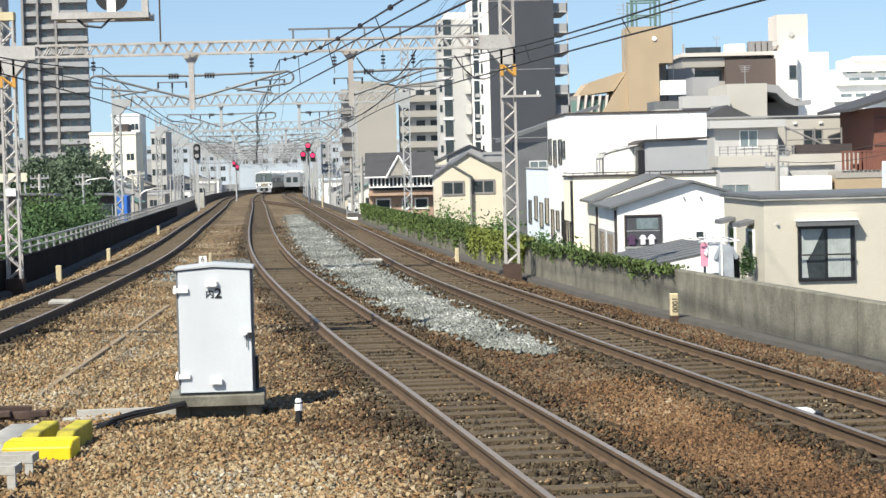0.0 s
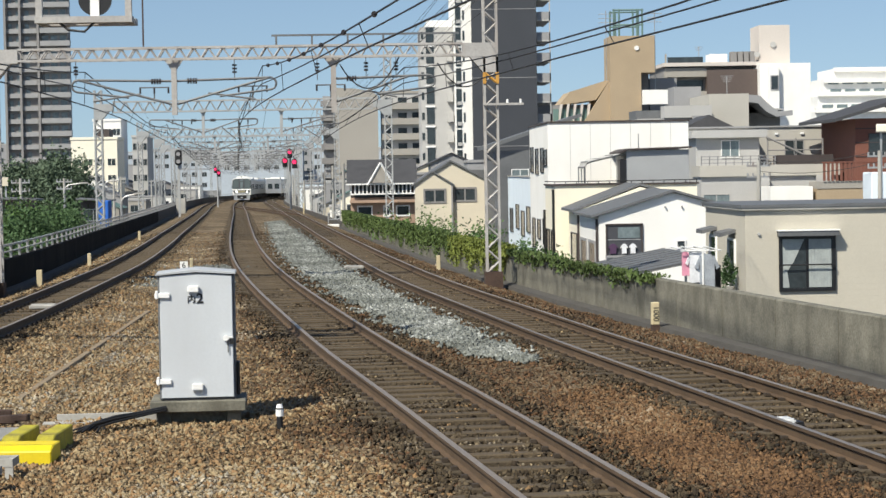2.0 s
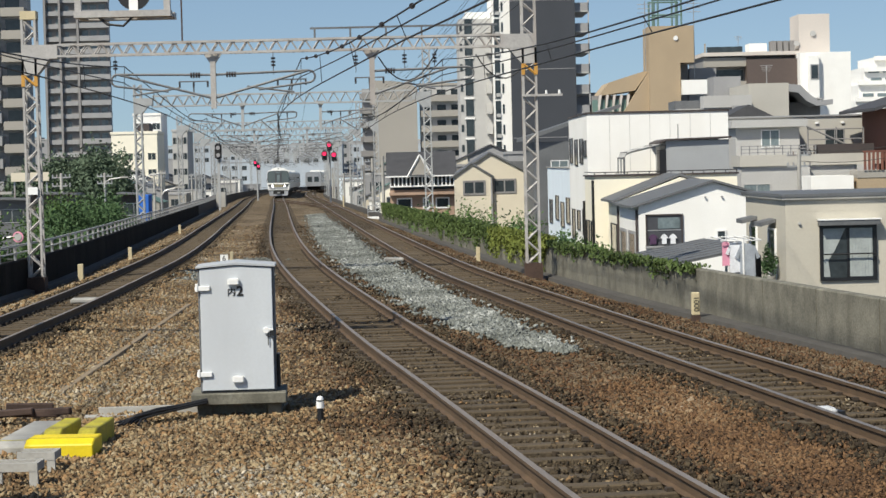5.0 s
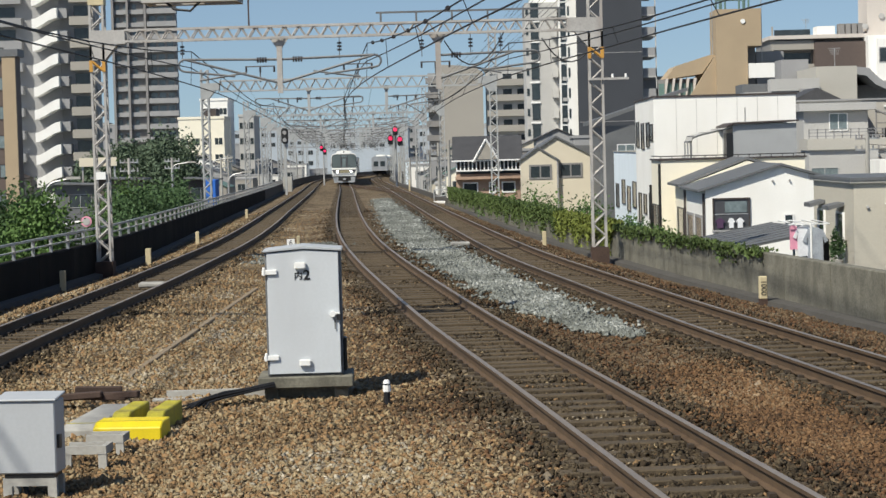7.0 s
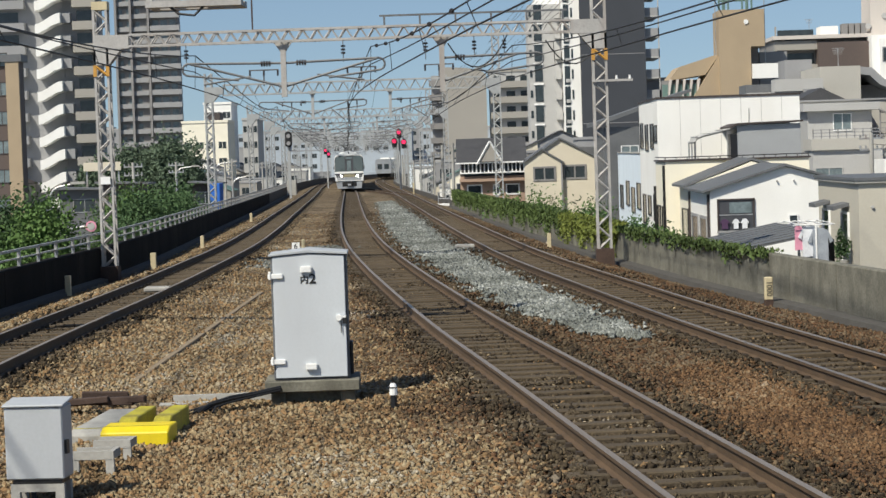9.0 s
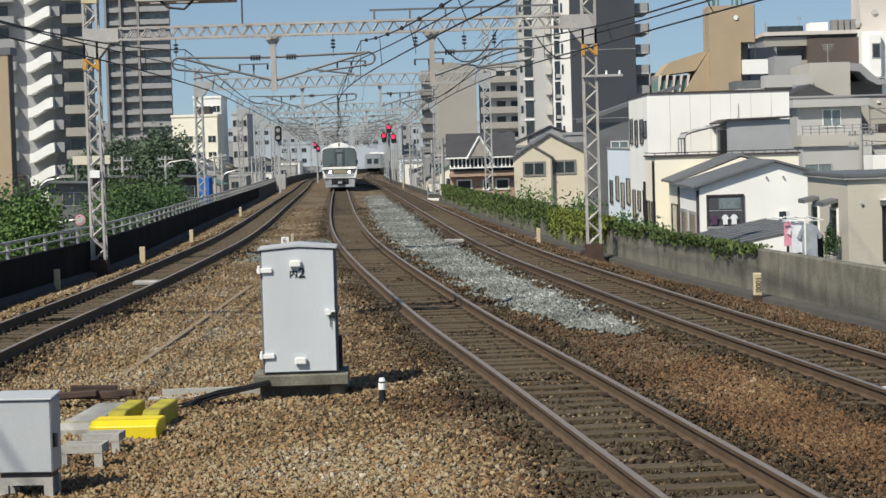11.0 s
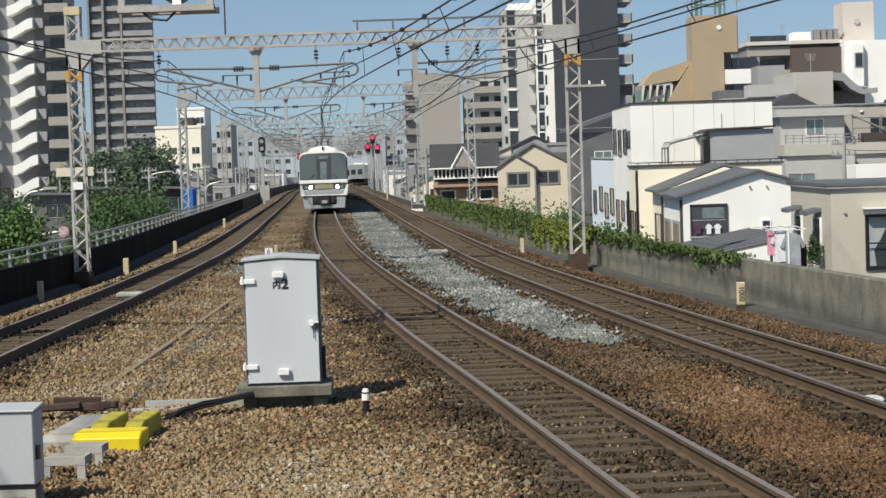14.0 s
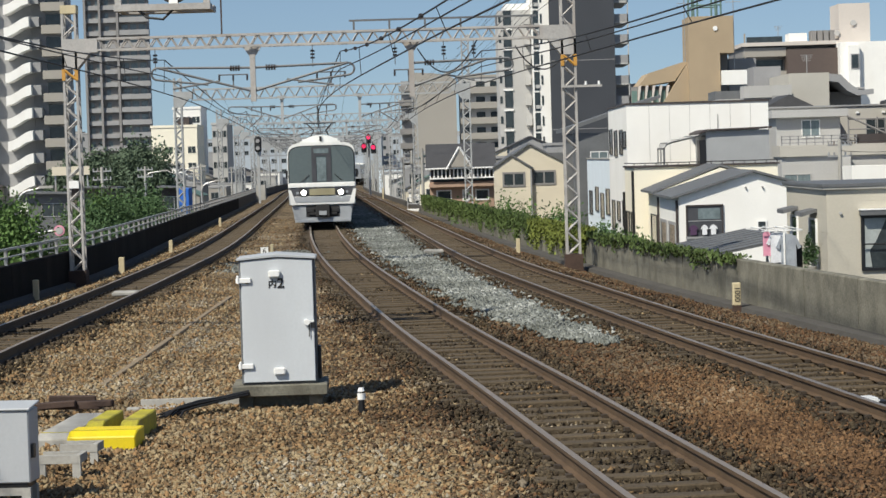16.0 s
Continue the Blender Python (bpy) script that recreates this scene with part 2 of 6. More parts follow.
    purple=mat("dark_purple_cloth", (0.08, 0.04, 0.09), 0.9),
    blue=mat("blue_sheet", (0.02, 0.13, 0.5), 0.7),
    marker_old=mat("dusty_brown_edging", (0.24, 0.185, 0.12), 0.9, 0, 0.2, 3, 30, 0.3),
    marker=mat("cream_marker", (0.55, 0.47, 0.3), 0.8, 0, 0.1),
    farblue=mat("teal_roof", (0.12, 0.2, 0.18), 0.7),
)


# ---- mesh helpers ----
def bx(bm, x0, x1, y0, y1, z0, z1, mi=0):
    vs = [bm.verts.new((x, y, z)) for z in (z0, z1) for x, y in ((x0, y0), (x1, y0), (x1, y1), (x0, y1))]
    for f in ((3, 2, 1, 0), (4, 5, 6, 7), (0, 1, 5, 4), (1, 2, 6, 5), (2, 3, 7, 6), (3, 0, 4, 7)):
        bm.faces.new([vs[i] for i in f]).material_index = mi
    return vs


def bar(bm, a, b, r, n=6, r2=None, mi=0):
    """A round bar from a to b."""
    a, b = Vector(a), Vector(b)
    q = (b - a).to_track_quat("Z", "Y").to_matrix()
    rings = []
    for p, rad in ((a, r), (b, r if r2 is None else r2)):
        rings.append([bm.verts.new(p + q @ Vector((math.cos(k * math.tau / n) * rad, math.sin(k * math.tau / n) * rad, 0))) for k in range(n)])
    for k in range(n):
        bm.faces.new([rings[0][k], rings[0][(k + 1) % n], rings[1][(k + 1) % n], rings[1][k]]).material_index = mi
    bm.faces.new(rings[0][::-1]).material_index = mi
    bm.faces.new(rings[1]).material_index = mi


def poly(bm, pts, depth, mi=0):
    """A flat outline pushed along the vector depth."""
    d = Vector(depth)
    lo = [bm.verts.new(p) for p in pts]
    hi = [bm.verts.new(Vector(p) + d) for p in pts]
    n = len(pts)
    bm.faces.new(lo[::-1]).material_index = mi
    bm.faces.new(hi).material_index = mi
    for k in range(n):
        bm.faces.new([lo[k], lo[(k + 1) % n], hi[(k + 1) % n], hi[k]]).material_index = mi


def finish(bm, bevel=0.0, seg=1):
    if bevel:
        bmesh.ops.bevel(bm, geom=list(bm.edges), offset=bevel, segments=seg, affect="EDGES", clamp_overlap=True)
    bmesh.ops.recalc_face_normals(bm, faces=bm.faces)
    return bm


def part(name, bm, material, parent=None, label="", smooth=False):
    me = bpy.data.meshes.new(name)
    bmesh.ops.recalc_face_normals(bm, faces=bm.faces)
    bm.to_mesh(me)
    bm.free()
    for m in material if isinstance(material, (list, tuple)) else [material]:
        me.materials.append(m)
    if smooth:
        for p in me.polygons:
            p.use_smooth = True
    ob = new(name, me)
    ob.parent = parent
    return tagged(ob, label)


def boxes(name, rects, material, parent=None, label="", bevel=0.0):
    bm = bmesh.new()
    for r in rects:
        bx(bm, *r)
    return part(name, finish(bm, bevel), material, parent, label)


def thing(name, label, category, group="", kind="", at=(0, 0, 0), rz=0.0):
    e = new(name)
    e.empty_display_size = 0.2
    e.matrix_basis = pose(*at, 0, 0, rz)
    return tagged(e, label, category, group, kind)


def solid(name, verts, faces, material, parent=None, label="", mids=None):
    me = bpy.data.meshes.new(name)
    me.from_pydata([tuple(map(float, v)) for v in verts], [], [tuple(map(int, f)) for f in faces])
    for m in material if isinstance(material, (list, tuple)) else [material]:
        me.materials.append(m)
    if mids is not None:
        me.polygons.foreach_set("material_index", mids)
    me.update()
    ob = new(name, me)
    ob.parent = parent
    return tagged(ob, label)


# ---- the line of the railway ----
def curve(knots):
    """A smooth function through (y, x) knots, straight beyond them."""
    ys, xs = np.array(knots, float).T
    d = np.gradient(xs, ys)

    def f(y):
        y = np.asarray(y, float)
        i = np.clip(np.searchsorted(ys, y) - 1, 0, len(ys) - 2)
        h = ys[i + 1] - ys[i]
        s = (y - ys[i]) / h
        c = np.clip(s, 0, 1)
        val = (2 * c**3 - 3 * c**2 + 1) * xs[i] + (c**3 - 2 * c**2 + c) * h * d[i] + (-2 * c**3 + 3 * c**2) * xs[i + 1] + (c**3 - c**2) * h * d[i + 1]
        return val + np.where(s < 0, s * h * d[i], 0) + np.where(s > 1, (s - 1) * h * d[i + 1], 0)

    return f


mid_x = curve([(-30, 7.2), (0, 4.0), (18, 1.78), (25, 0.92), (33, -0.1), (43, -1.22), (52, -2.17), (64, -3.28), (76, -4.2), (92, -5.26), (127, -7.38), (187, -10.9), (273, -16.1), (330, -19.0), (380, -20.8), (430, -20.6), (500, -17.5), (600, -11)])
left_gap = curve([(-30, 13.6), (0, 10.7), (30, 7.48), (37, 6.66), (43, 5.98), (50, 5.28), (57, 4.7), (64, 4.22), (72, 3.89), (80, 3.73), (92, 3.62), (112, 3.6), (200, 3.65), (285, 3.8), (600, 3.8)])
right_gap = curve([(-30, 3.75), (0, 3.75), (40, 3.75), (55, 3.75), (66, 3.9), (80, 4.05), (100, 4.17), (130, 4.24), (180, 4.33), (250, 4.42), (320, 4.3), (600, 4.2)])


def left_x(y):
    return mid_x(y) - left_gap(y)


def right_x(y):
    return mid_x(y) + right_gap(y)


def rail_z(y):
    """The line runs level, then falls gently away."""
    y = np.asarray(y, float)
    return np.where(y < 50, 0, np.where(y < 80, -0.0055 * (y - 50) ** 2 / 60, -0.0055 * (y - 65)))


wall_gap = curve([(-30, 3.9), (20, 3.9), (36, 3.55), (48, 3.2), (60, 3.1), (120, 3.0), (600, 3.0)])
fence_gap = curve([(-30, 17.0), (0, 14.0), (20, 11.95), (45, 8.94), (52, 8.11), (60, 7.25), (66, 6.93), (77, 6.68), (93, 6.62), (148, 6.58), (202, 6.68), (600, 6.68)])


def wall_x(y):
    return mid_x(y) + 3.75 + wall_gap(y)


def fence_x(y):
    return mid_x(y) - fence_gap(y)


def off_track(x, y):
    """Distance from the nearest track's middle."""
    return np.minimum(np.minimum(abs(x - mid_x(y)), abs(x - right_x(y))), abs(x - left_x(y)))


def bed_z(x, y):
    """The ballast's height: flush with the sleepers, lower at the foot of the walls."""
    x, y = np.asarray(x, float), np.asarray(y, float)
    edge = np.minimum(wall_x(y) - x, x - fence_x(y))
    d = off_track(x, y)
    side = np.clip((d - 0.66) / 0.2, 0, 1)
    z = -0.222 + 0.05 * side * np.clip(1 - (d - 1.15) / 0.8, -0.55, 1) - 0.24 * np.clip(1 - (edge - 0.5) / 1.3, 0, 1)
    return z + 0.022 * np.sin(x * 2.1 + y * 0.7) * np.sin(y * 1.3 - x * 0.9) + rail_z(y)


def heading(f, y, h=0.5):
    """Unit vector along the line x = f(y)."""
    dx = (f(y + h) - f(y - h)) / (2 * h)
    n = np.sqrt(1 + dx * dx)
    return dx / n, 1 / n


def sweep(name, f, ys, profile, material, parent=None, label="", mids=None, off=0.0, close=True):
    """A profile of (across, up) points drawn along x = f(y)."""
    ys = np.asarray(ys, float)
    hx, hy = heading(f, ys)
    zz, n, k = rail_z(ys), len(ys), len(profile)
    V = np.zeros((n, k, 3))
    for j, (a, u) in enumerate(profile):
        V[:, j, 0] = f(ys) + (a + off) * hy
        V[:, j, 1] = ys - (a + off) * hx
        V[:, j, 2] = zz + u
    F, mi = [], []
    for i in range(n - 1):
        for j in range(k if close else k - 1):
            jj = (j + 1) % k
            F.append((i * k + j, i * k + jj, (i + 1) * k + jj, (i + 1) * k + j))
            mi.append(mids[j] if mids else 0)
    if close:
        F += [tuple(range(k))[::-1], tuple((n - 1) * k + j for j in range(k))]
        mi += [0, 0]
    return solid(name, V.reshape(-1, 3), F, material, parent, label, mi)


YS = np.concatenate([np.arange(-30, 10, 4), np.arange(10, 100, 1.0), np.arange(100, 300, 4), np.arange(300, 620, 10)])

# ground
tagged(solid("ground", [(-4000, -600, -5.6), (4000, -600, -5.6), (4000, 4500, -5.6), (-4000, 4500, -5.6)], [(0, 1, 2, 3)], M["street"]), "grey town ground below the railway", "ground", kind="structure")
COLS = 70
rows_y = np.concatenate([np.arange(-30, 12, 2), np.arange(12, 70, 0.4), np.arange(70, 200, 2), np.arange(200, 620, 10)])
V = []
for y in rows_y:
    xs = np.linspace(float(fence_x(y)) - 0.3, float(wall_x(y)) + 0.3, COLS)
    zs = bed_z(xs, y)
    V += [(x, y, z) for x, z in zip(xs, zs)]
F = [(i * COLS + j, i * COLS + j + 1, (i + 1) * COLS + j + 1, (i + 1) * COLS + j) for i in range(len(rows_y) - 1) for j in range(COLS - 1)]
tagged(solid("track_bed", V, F, M["bed"]), "brown stone ballast bed under the railway tracks", "track bed", kind="structure")
for side, f, s in (("embankment_west", fence_x, -1), ("embankment_east", wall_x, 1)):
    tagged(sweep(side, f, YS, [(s * 0.05, -0.6), (s * 0.3, -0.6), (s * 0.3, -5.7), (s * 0.05, -5.7)], M["concrete"]), "concrete side of the raised railway", "embankment", kind="structure")


# ---- tracks ----
HEAD = 0.0325
RAIL = [(-HEAD, 0), (HEAD, 0), (HEAD, -0.035), (0.009, -0.05), (0.009, -0.13), (0.0635, -0.143), (0.0635, -0.153), (-0.0635, -0.153), (-0.0635, -0.143), (-0.009, -0.13), (-0.009, -0.05), (-HEAD, -0.035)]
RAIL_MI = [1] + [0] * 11


def track(f, y0, label, seed):
    rnd = random.Random(seed)
    t = thing("railway_track", label, "railway track", "tracks of the line")
    ys = np.concatenate([np.arange(-30, 100, 1.0), np.arange(100, 300, 3), np.arange(300, 600, 8)])
    for s in (-0.566, 0.566):
        sweep("rail", f, ys, RAIL, [M["rail_side"], M["rail_top"]], t, "rusty steel rail with a polished top", RAIL_MI, s)
    bm = bmesh.new()
    bx(bm, -1.0, 1.0, -0.11, 0.11, -0.2, 0.0)
    bmesh.ops.bevel(bm, geom=list(bm.edges), offset=0.012, segments=1, affect="EDGES")
    me = bpy.data.meshes.new("sleeper")
    bm.to_mesh(me)
    bm.free()
    me.materials.append(M["sleeper"])
    y, n, clips, rest = -30.0, 0, bmesh.new(), bmesh.new()
    while y < 420:
        hx, hy = (float(v) for v in heading(f, y))
        x, z, ang = float(f(y)), float(rail_z(y)), math.degrees(math.atan2(-hx, hy))
        if n < 150 and y > y0:
            ob = new("sleeper", me)
            ob.parent = t
            ob.matrix_basis = pose(x + rnd.uniform(-0.03, 0.03), y, z - 0.158 + rnd.uniform(-0.012, 0.008), rnd.uniform(-0.6, 0.6), rnd.uniform(-0.5, 0.5), ang + rnd.uniform(-0.8, 0.8))
            n += 1
        else:
            m = pose(x, y, z - 0.165, 0, 0, ang)
            for v in bx(rest, -1, 1, -0.11, 0.11, -0.1, 0):
                v.co = m @ v.co
        if 13 < y < 75:
            m = pose(x, y, z - 0.155, 0, 0, ang)
            for s in (-0.566, 0.566):
                for o in (-0.105, 0.105):
                    for v in bx(clips, s + o - 0.03, s + o + 0.03, -0.045, 0.045, 0, 0.035):
                        v.co = m @ v.co
        y += 0.58
    part("rail_fastenings", clips, M["clip"], t, "dark rusty rail clips")["kind"] = "stuff"
    part("far_sleepers", rest, M["sleeper"], t)["kind"] = "stuff"
    return t


track(mid_x, 13, "curved railway track with rusty rails and worn sleepers", 1)
track(right_x, 15, "curved railway track beside the concrete parapet wall", 2)
track(left_x, 28, "railway track beside the black wall", 3)


crossing = thing("crossover_track", "curved crossover rails joining two tracks", "railway track", "tracks of the line")


def cross_x(y):
    s = np.clip((np.asarray(y, float) - 165) / 95, 0, 1)
    return mid_x(y) * s * s * (3 - 2 * s) + right_x(y) * (1 - s * s * (3 - 2 * s))


for s in (-0.566, 0.566):
    sweep("rail", cross_x, np.arange(168, 258, 3.0), RAIL, [M["rail_side"], M["rail_top"]], crossing, "rusty steel rail", RAIL_MI, s)


# ---- loose ballast ----
def stones(name, n, spot, size, material, label, seed, zlift=0.0):
    """n loose stones with uneven corners, at the places that spot() draws."""
    g = np.random.default_rng(seed)
    x, y = spot(g, n)
    n = len(x)
    octa = np.array([(1, 0, 0), (0, 1, 0), (-1, 0, 0), (0, -1, 0), (0, 0, 1), (0, 0, -1)], float)
    P = (octa[None] + g.uniform(-0.36, 0.36, (n, 6, 3))) * g.uniform(0.34, 1.5, (n, 1, 3))
    q = g.normal(size=(n, 4))
    q /= np.linalg.norm(q, axis=1)[:, None]
    w, a, b, c = q.T
    Rm = np.stack([1 - 2 * (b * b + c * c), 2 * (a * b - w * c), 2 * (a * c + w * b), 2 * (a * b + w * c), 1 - 2 * (a * a + c * c), 2 * (b * c - w * a), 2 * (a * c - w * b), 2 * (b * c + w * a), 1 - 2 * (a * a + b * b)], 1).reshape(n, 3, 3)
    r = g.uniform(*size, n)
    P = np.einsum("nij,nkj->nki", Rm, P) * r[:, None, None]
    P += np.stack([x, y, bed_z(x, y) + r * g.uniform(-0.15, 0.45, n) + zlift], 1)[:, None]
    faces = np.array([(0, 1, 4), (1, 2, 4), (2, 3, 4), (3, 0, 4), (1, 0, 5), (2, 1, 5), (3, 2, 5), (0, 3, 5)])
    Fi = (faces[None] + 6 * np.arange(n)[:, None, None]).reshape(-1, 3)
    me = bpy.data.meshes.new(name)
    me.vertices.add(6 * n)
    me.vertices.foreach_set("co", P.reshape(-1))
    me.loops.add(len(Fi) * 3)
    me.loops.foreach_set("vertex_index", Fi.reshape(-1))
    me.polygons.add(len(Fi))
    me.polygons.foreach_set("loop_start", np.arange(0, len(Fi) * 3, 3))
    me.materials.append(material)
    me.update(calc_edges=True)
    return tagged(new(name, me), label, "ballast stones", kind="stuff")


def spread(y0, y1, keep, lo=-1.0, hi=1.0):
    """Places over the bed, thicker nearby, that pass the test keep(x, y)."""
    def spot(g, n):
        y = y0 * (y1 / y0) ** g.uniform(0, 1, n)
        half = y * 0.24 + 1.0
        x = g.uniform(lo, hi, n) * half
        ok = (x > fence_x(y) + 0.3) & (x < wall_x(y) - 0.3) & keep(x, y, g)
        return x[ok], y[ok]
    return spot


def bare(x, y, g):
    """Not on the rails, and mostly clear of the oily strip beside them."""
    d = off_track(x, y)
    return (d > 0.68) & (g.random(len(x)) < np.clip((d - 0.5) / 0.6, 0.25, 1))


def oily(x, y, g):
    d = off_track(x, y)
    return (abs(d - 0.566) > 0.085) & (g.random(len(x)) < np.clip((1.35 - d) / 0.6, 0, 1))


def rusty(x, y):
    """Share of rust-stained stones, growing towards the middle track."""
    return np.clip((x - mid_x(y) + 2.3 + 0.3 * np.sin(y * 0.9)) / 1.5, 0, 1)


FAR = 118
stones("ballast_stones", 230000, spread(14, FAR, lambda x, y, g: bare(x, y, g) & (g.random(len(x)) > rusty(x, y))), (0.015, 0.038), M["brown"], "brown and tan broken ballast stones", 5)
stones("ballast_stones", 230000, spread(14, FAR, lambda x, y, g: bare(x, y, g) & (g.random(len(x)) < rusty(x, y))), (0.015, 0.038), M["red"], "rust-tinged broken ballast stones", 6)
stones("ballast_stones", 190000, spread(14, FAR, oily), (0.014, 0.038), M["dark"], "dark oily ballast stones between the rails", 7, 0.027)
stones("ballast_stones", 26000, spread(14, 90, lambda x, y, g: (abs(off_track(x, y) - 0.3) < 0.26) & (g.random(len(x)) < 0.8)), (0.012, 0.028), M["brown"], "scattered light stones between the rails", 17, 0.03)


def rust_patch(g, n):
    y = 15 + 13 * g.beta(1.5, 1.8, n)
    return mid_x(y) + 2.25 + 0.25 * np.sin(y * 0.8) + g.normal(0, 0.5, n), y


stones("ballast_stones", 17000, rust_patch, (0.012, 0.032), M["rusted"], "patch of rust-stained ballast stones", 18, 0.012)


def heap(g, n):
    """A tipped band of stone with a frayed edge and thin places."""
    y = 31.5 * (150 / 31.5) ** g.uniform(0, 1, n)
    c = mid_x(y) + np.interp(y, [31, 36, 50, 70, 100, 150], [2.35, 2.0, 1.92, 1.97, 2.25, 2.4])
    half = np.interp(y, [31, 34, 38, 60, 100, 150], [0.1, 0.36, 0.55, 0.68, 0.78, 0.45])
    half = half * (1 + 0.13 * np.sin(y * 1.9) + 0.1 * np.sin(y * 4.3 + 1))
    u = np.where(g.random(n) < 0.94, g.beta(1.7, 1.7, n) * 2 - 1, g.normal(0, 0.95, n))
    ok = abs(u) < 1.7
    return (c + u * half)[ok], y[ok]


stones("ballast_heap", 62000, heap, (0.024, 0.055), M["grey"], "band of fresh pale grey ballast between the tracks", 8, 0.035)
stones("ballast_heap", 3500, lambda g, n: (-4.9 + g.normal(0, 0.45, n), g.uniform(56, 68, n)), (0.03, 0.05), M["grey"], "small patch of pale grey ballast", 9, 0.02)

# ---- parapet wall and fence ----
wall = thing("wall_east", "weathered grey concrete parapet wall along the track", "wall", kind="structure")
y = 18.0
while y < 138:
    f0 = np.linspace(y + 0.02, y + 2.9 - 0.02, 3)
    sweep("wall_panel", wall_x, f0, [(-0.1, -0.75), (0.12, -0.75), (0.12, 0.46), (0.1, 0.48), (-0.08, 0.48), (-0.1, 0.46)], M["concrete"], wall)
    y += 2.9
sweep("wall_foot", wall_x, np.arange(18, 139, 2.0), [(-0.45, -0.6), (-0.1, -0.6), (-0.1, -0.37), (-0.4, -0.39)], M["gutter"], wall, "low concrete gutter edge")
sweep("far_wall", wall_x, np.arange(140, 600, 6.0), [(-0.1, -0.7), (0.12, -0.7), (0.12, -0.12), (-0.1, -0.12)], M["gutter"], wall, "low dark kerb wall")

fence = thing("wall_west", "near-black low wall with a pale steel hand rail", "wall", kind="structure")
y = 30.0
while y < 170:
    f0 = np.linspace(y + 0.015, y + 4.0 - 0.015, 3)
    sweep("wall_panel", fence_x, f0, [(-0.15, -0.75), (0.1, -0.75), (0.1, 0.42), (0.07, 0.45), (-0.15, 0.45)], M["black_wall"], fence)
    y += 4.0
sweep("far_wall", fence_x, np.arange(170, 600, 6.0), [(-0.15, -0.7), (0.1, -0.7), (0.1, 0.45), (-0.15, 0.45)], M["gutter"], fence)
sweep("gutter", fence_x, np.arange(30, 300, 2.0), [(0.1, -0.6), (0.34, -0.6), (0.3, -0.38), (0.1, -0.34)], M["gutter"], fence, "dark concrete gutter")
for up, th in ((0.80, 0.05), (0.62, 0.03)):
    sweep("hand_rail", fence_x, np.arange(30, 560, 2.0), [(-0.07, up), (0.01, up), (0.01, up + th), (-0.07, up + th)], M["galv"], fence, "galvanised steel rail")
bm = bmesh.new()
bx(bm, -0.035, 0.035, -0.06, 0.06, 0.4, 0.82)
post_me = part("rail_post", bm, M["galv"], fence)
y = 30.0
while y < 240:
    ob = new("rail_post", post_me.data)
    ob.parent = fence
    ob.matrix_basis = pose(float(fence_x(y)) - 0.03, y, float(rail_z(y)), 0, 0, 4)
    y += 2.0
bpy.data.objects.remove(post_me)


# ---- overhead line ----
def lattice(bm, a, b, w, d, step, t):
    """An upright lattice post from a to b: four corner angles, and zigzag bars on its faces."""
    (x, y, z0), z1 = a, b
    for sx in (-1, 1):
        for sy in (-1, 1):
            bx(bm, x + sx * w / 2 - t, x + sx * w / 2 + t, y + sy * d / 2 - t, y + sy * d / 2 + t, z0, z1)
    n = max(2, int((z1 - z0) / step))
    for k in range(n):
        za, zb = z0 + (z1 - z0) * k / n, z0 + (z1 - z0) * (k + 1) / n
        s = 1 if k % 2 else -1
        for yy in (y - d / 2, y + d / 2):
            bar(bm, (x - s * w / 2, yy, za), (x + s * w / 2, yy, zb), t * 0.9, 4)
        for xx in (x - w / 2, x + w / 2):
            bar(bm, (xx, y - s * d / 2, za), (xx, y + s * d / 2, zb), t * 0.9, 4)


def truss(bm, x0, x1, y, z0, z1, d, step, t):
    """A level lattice beam."""
    for z in (z0, z1):
        for yy in (y - d / 2, y + d / 2):
            bx(bm, x0, x1, yy - t, yy + t, z - t, z + t)
    n = int((x1 - x0) / step)
    for k in range(n):
        xa, xb = x0 + (x1 - x0) * k / n, x0 + (x1 - x0) * (k + 1) / n
        p, q = (z0, z1) if k % 2 else (z1, z0)
        for yy in (y - d / 2, y + d / 2):
            bar(bm, (xa, yy, p), (xb, yy, q), t * 0.7, 4)
        bar(bm, (xa, y - d / 2 if k % 2 else y + d / 2, z1), (xb, y + d / 2 if k % 2 else y - d / 2, z1), t * 0.6, 4)


CONTACT, MESSENGER = 4.62, 5.5


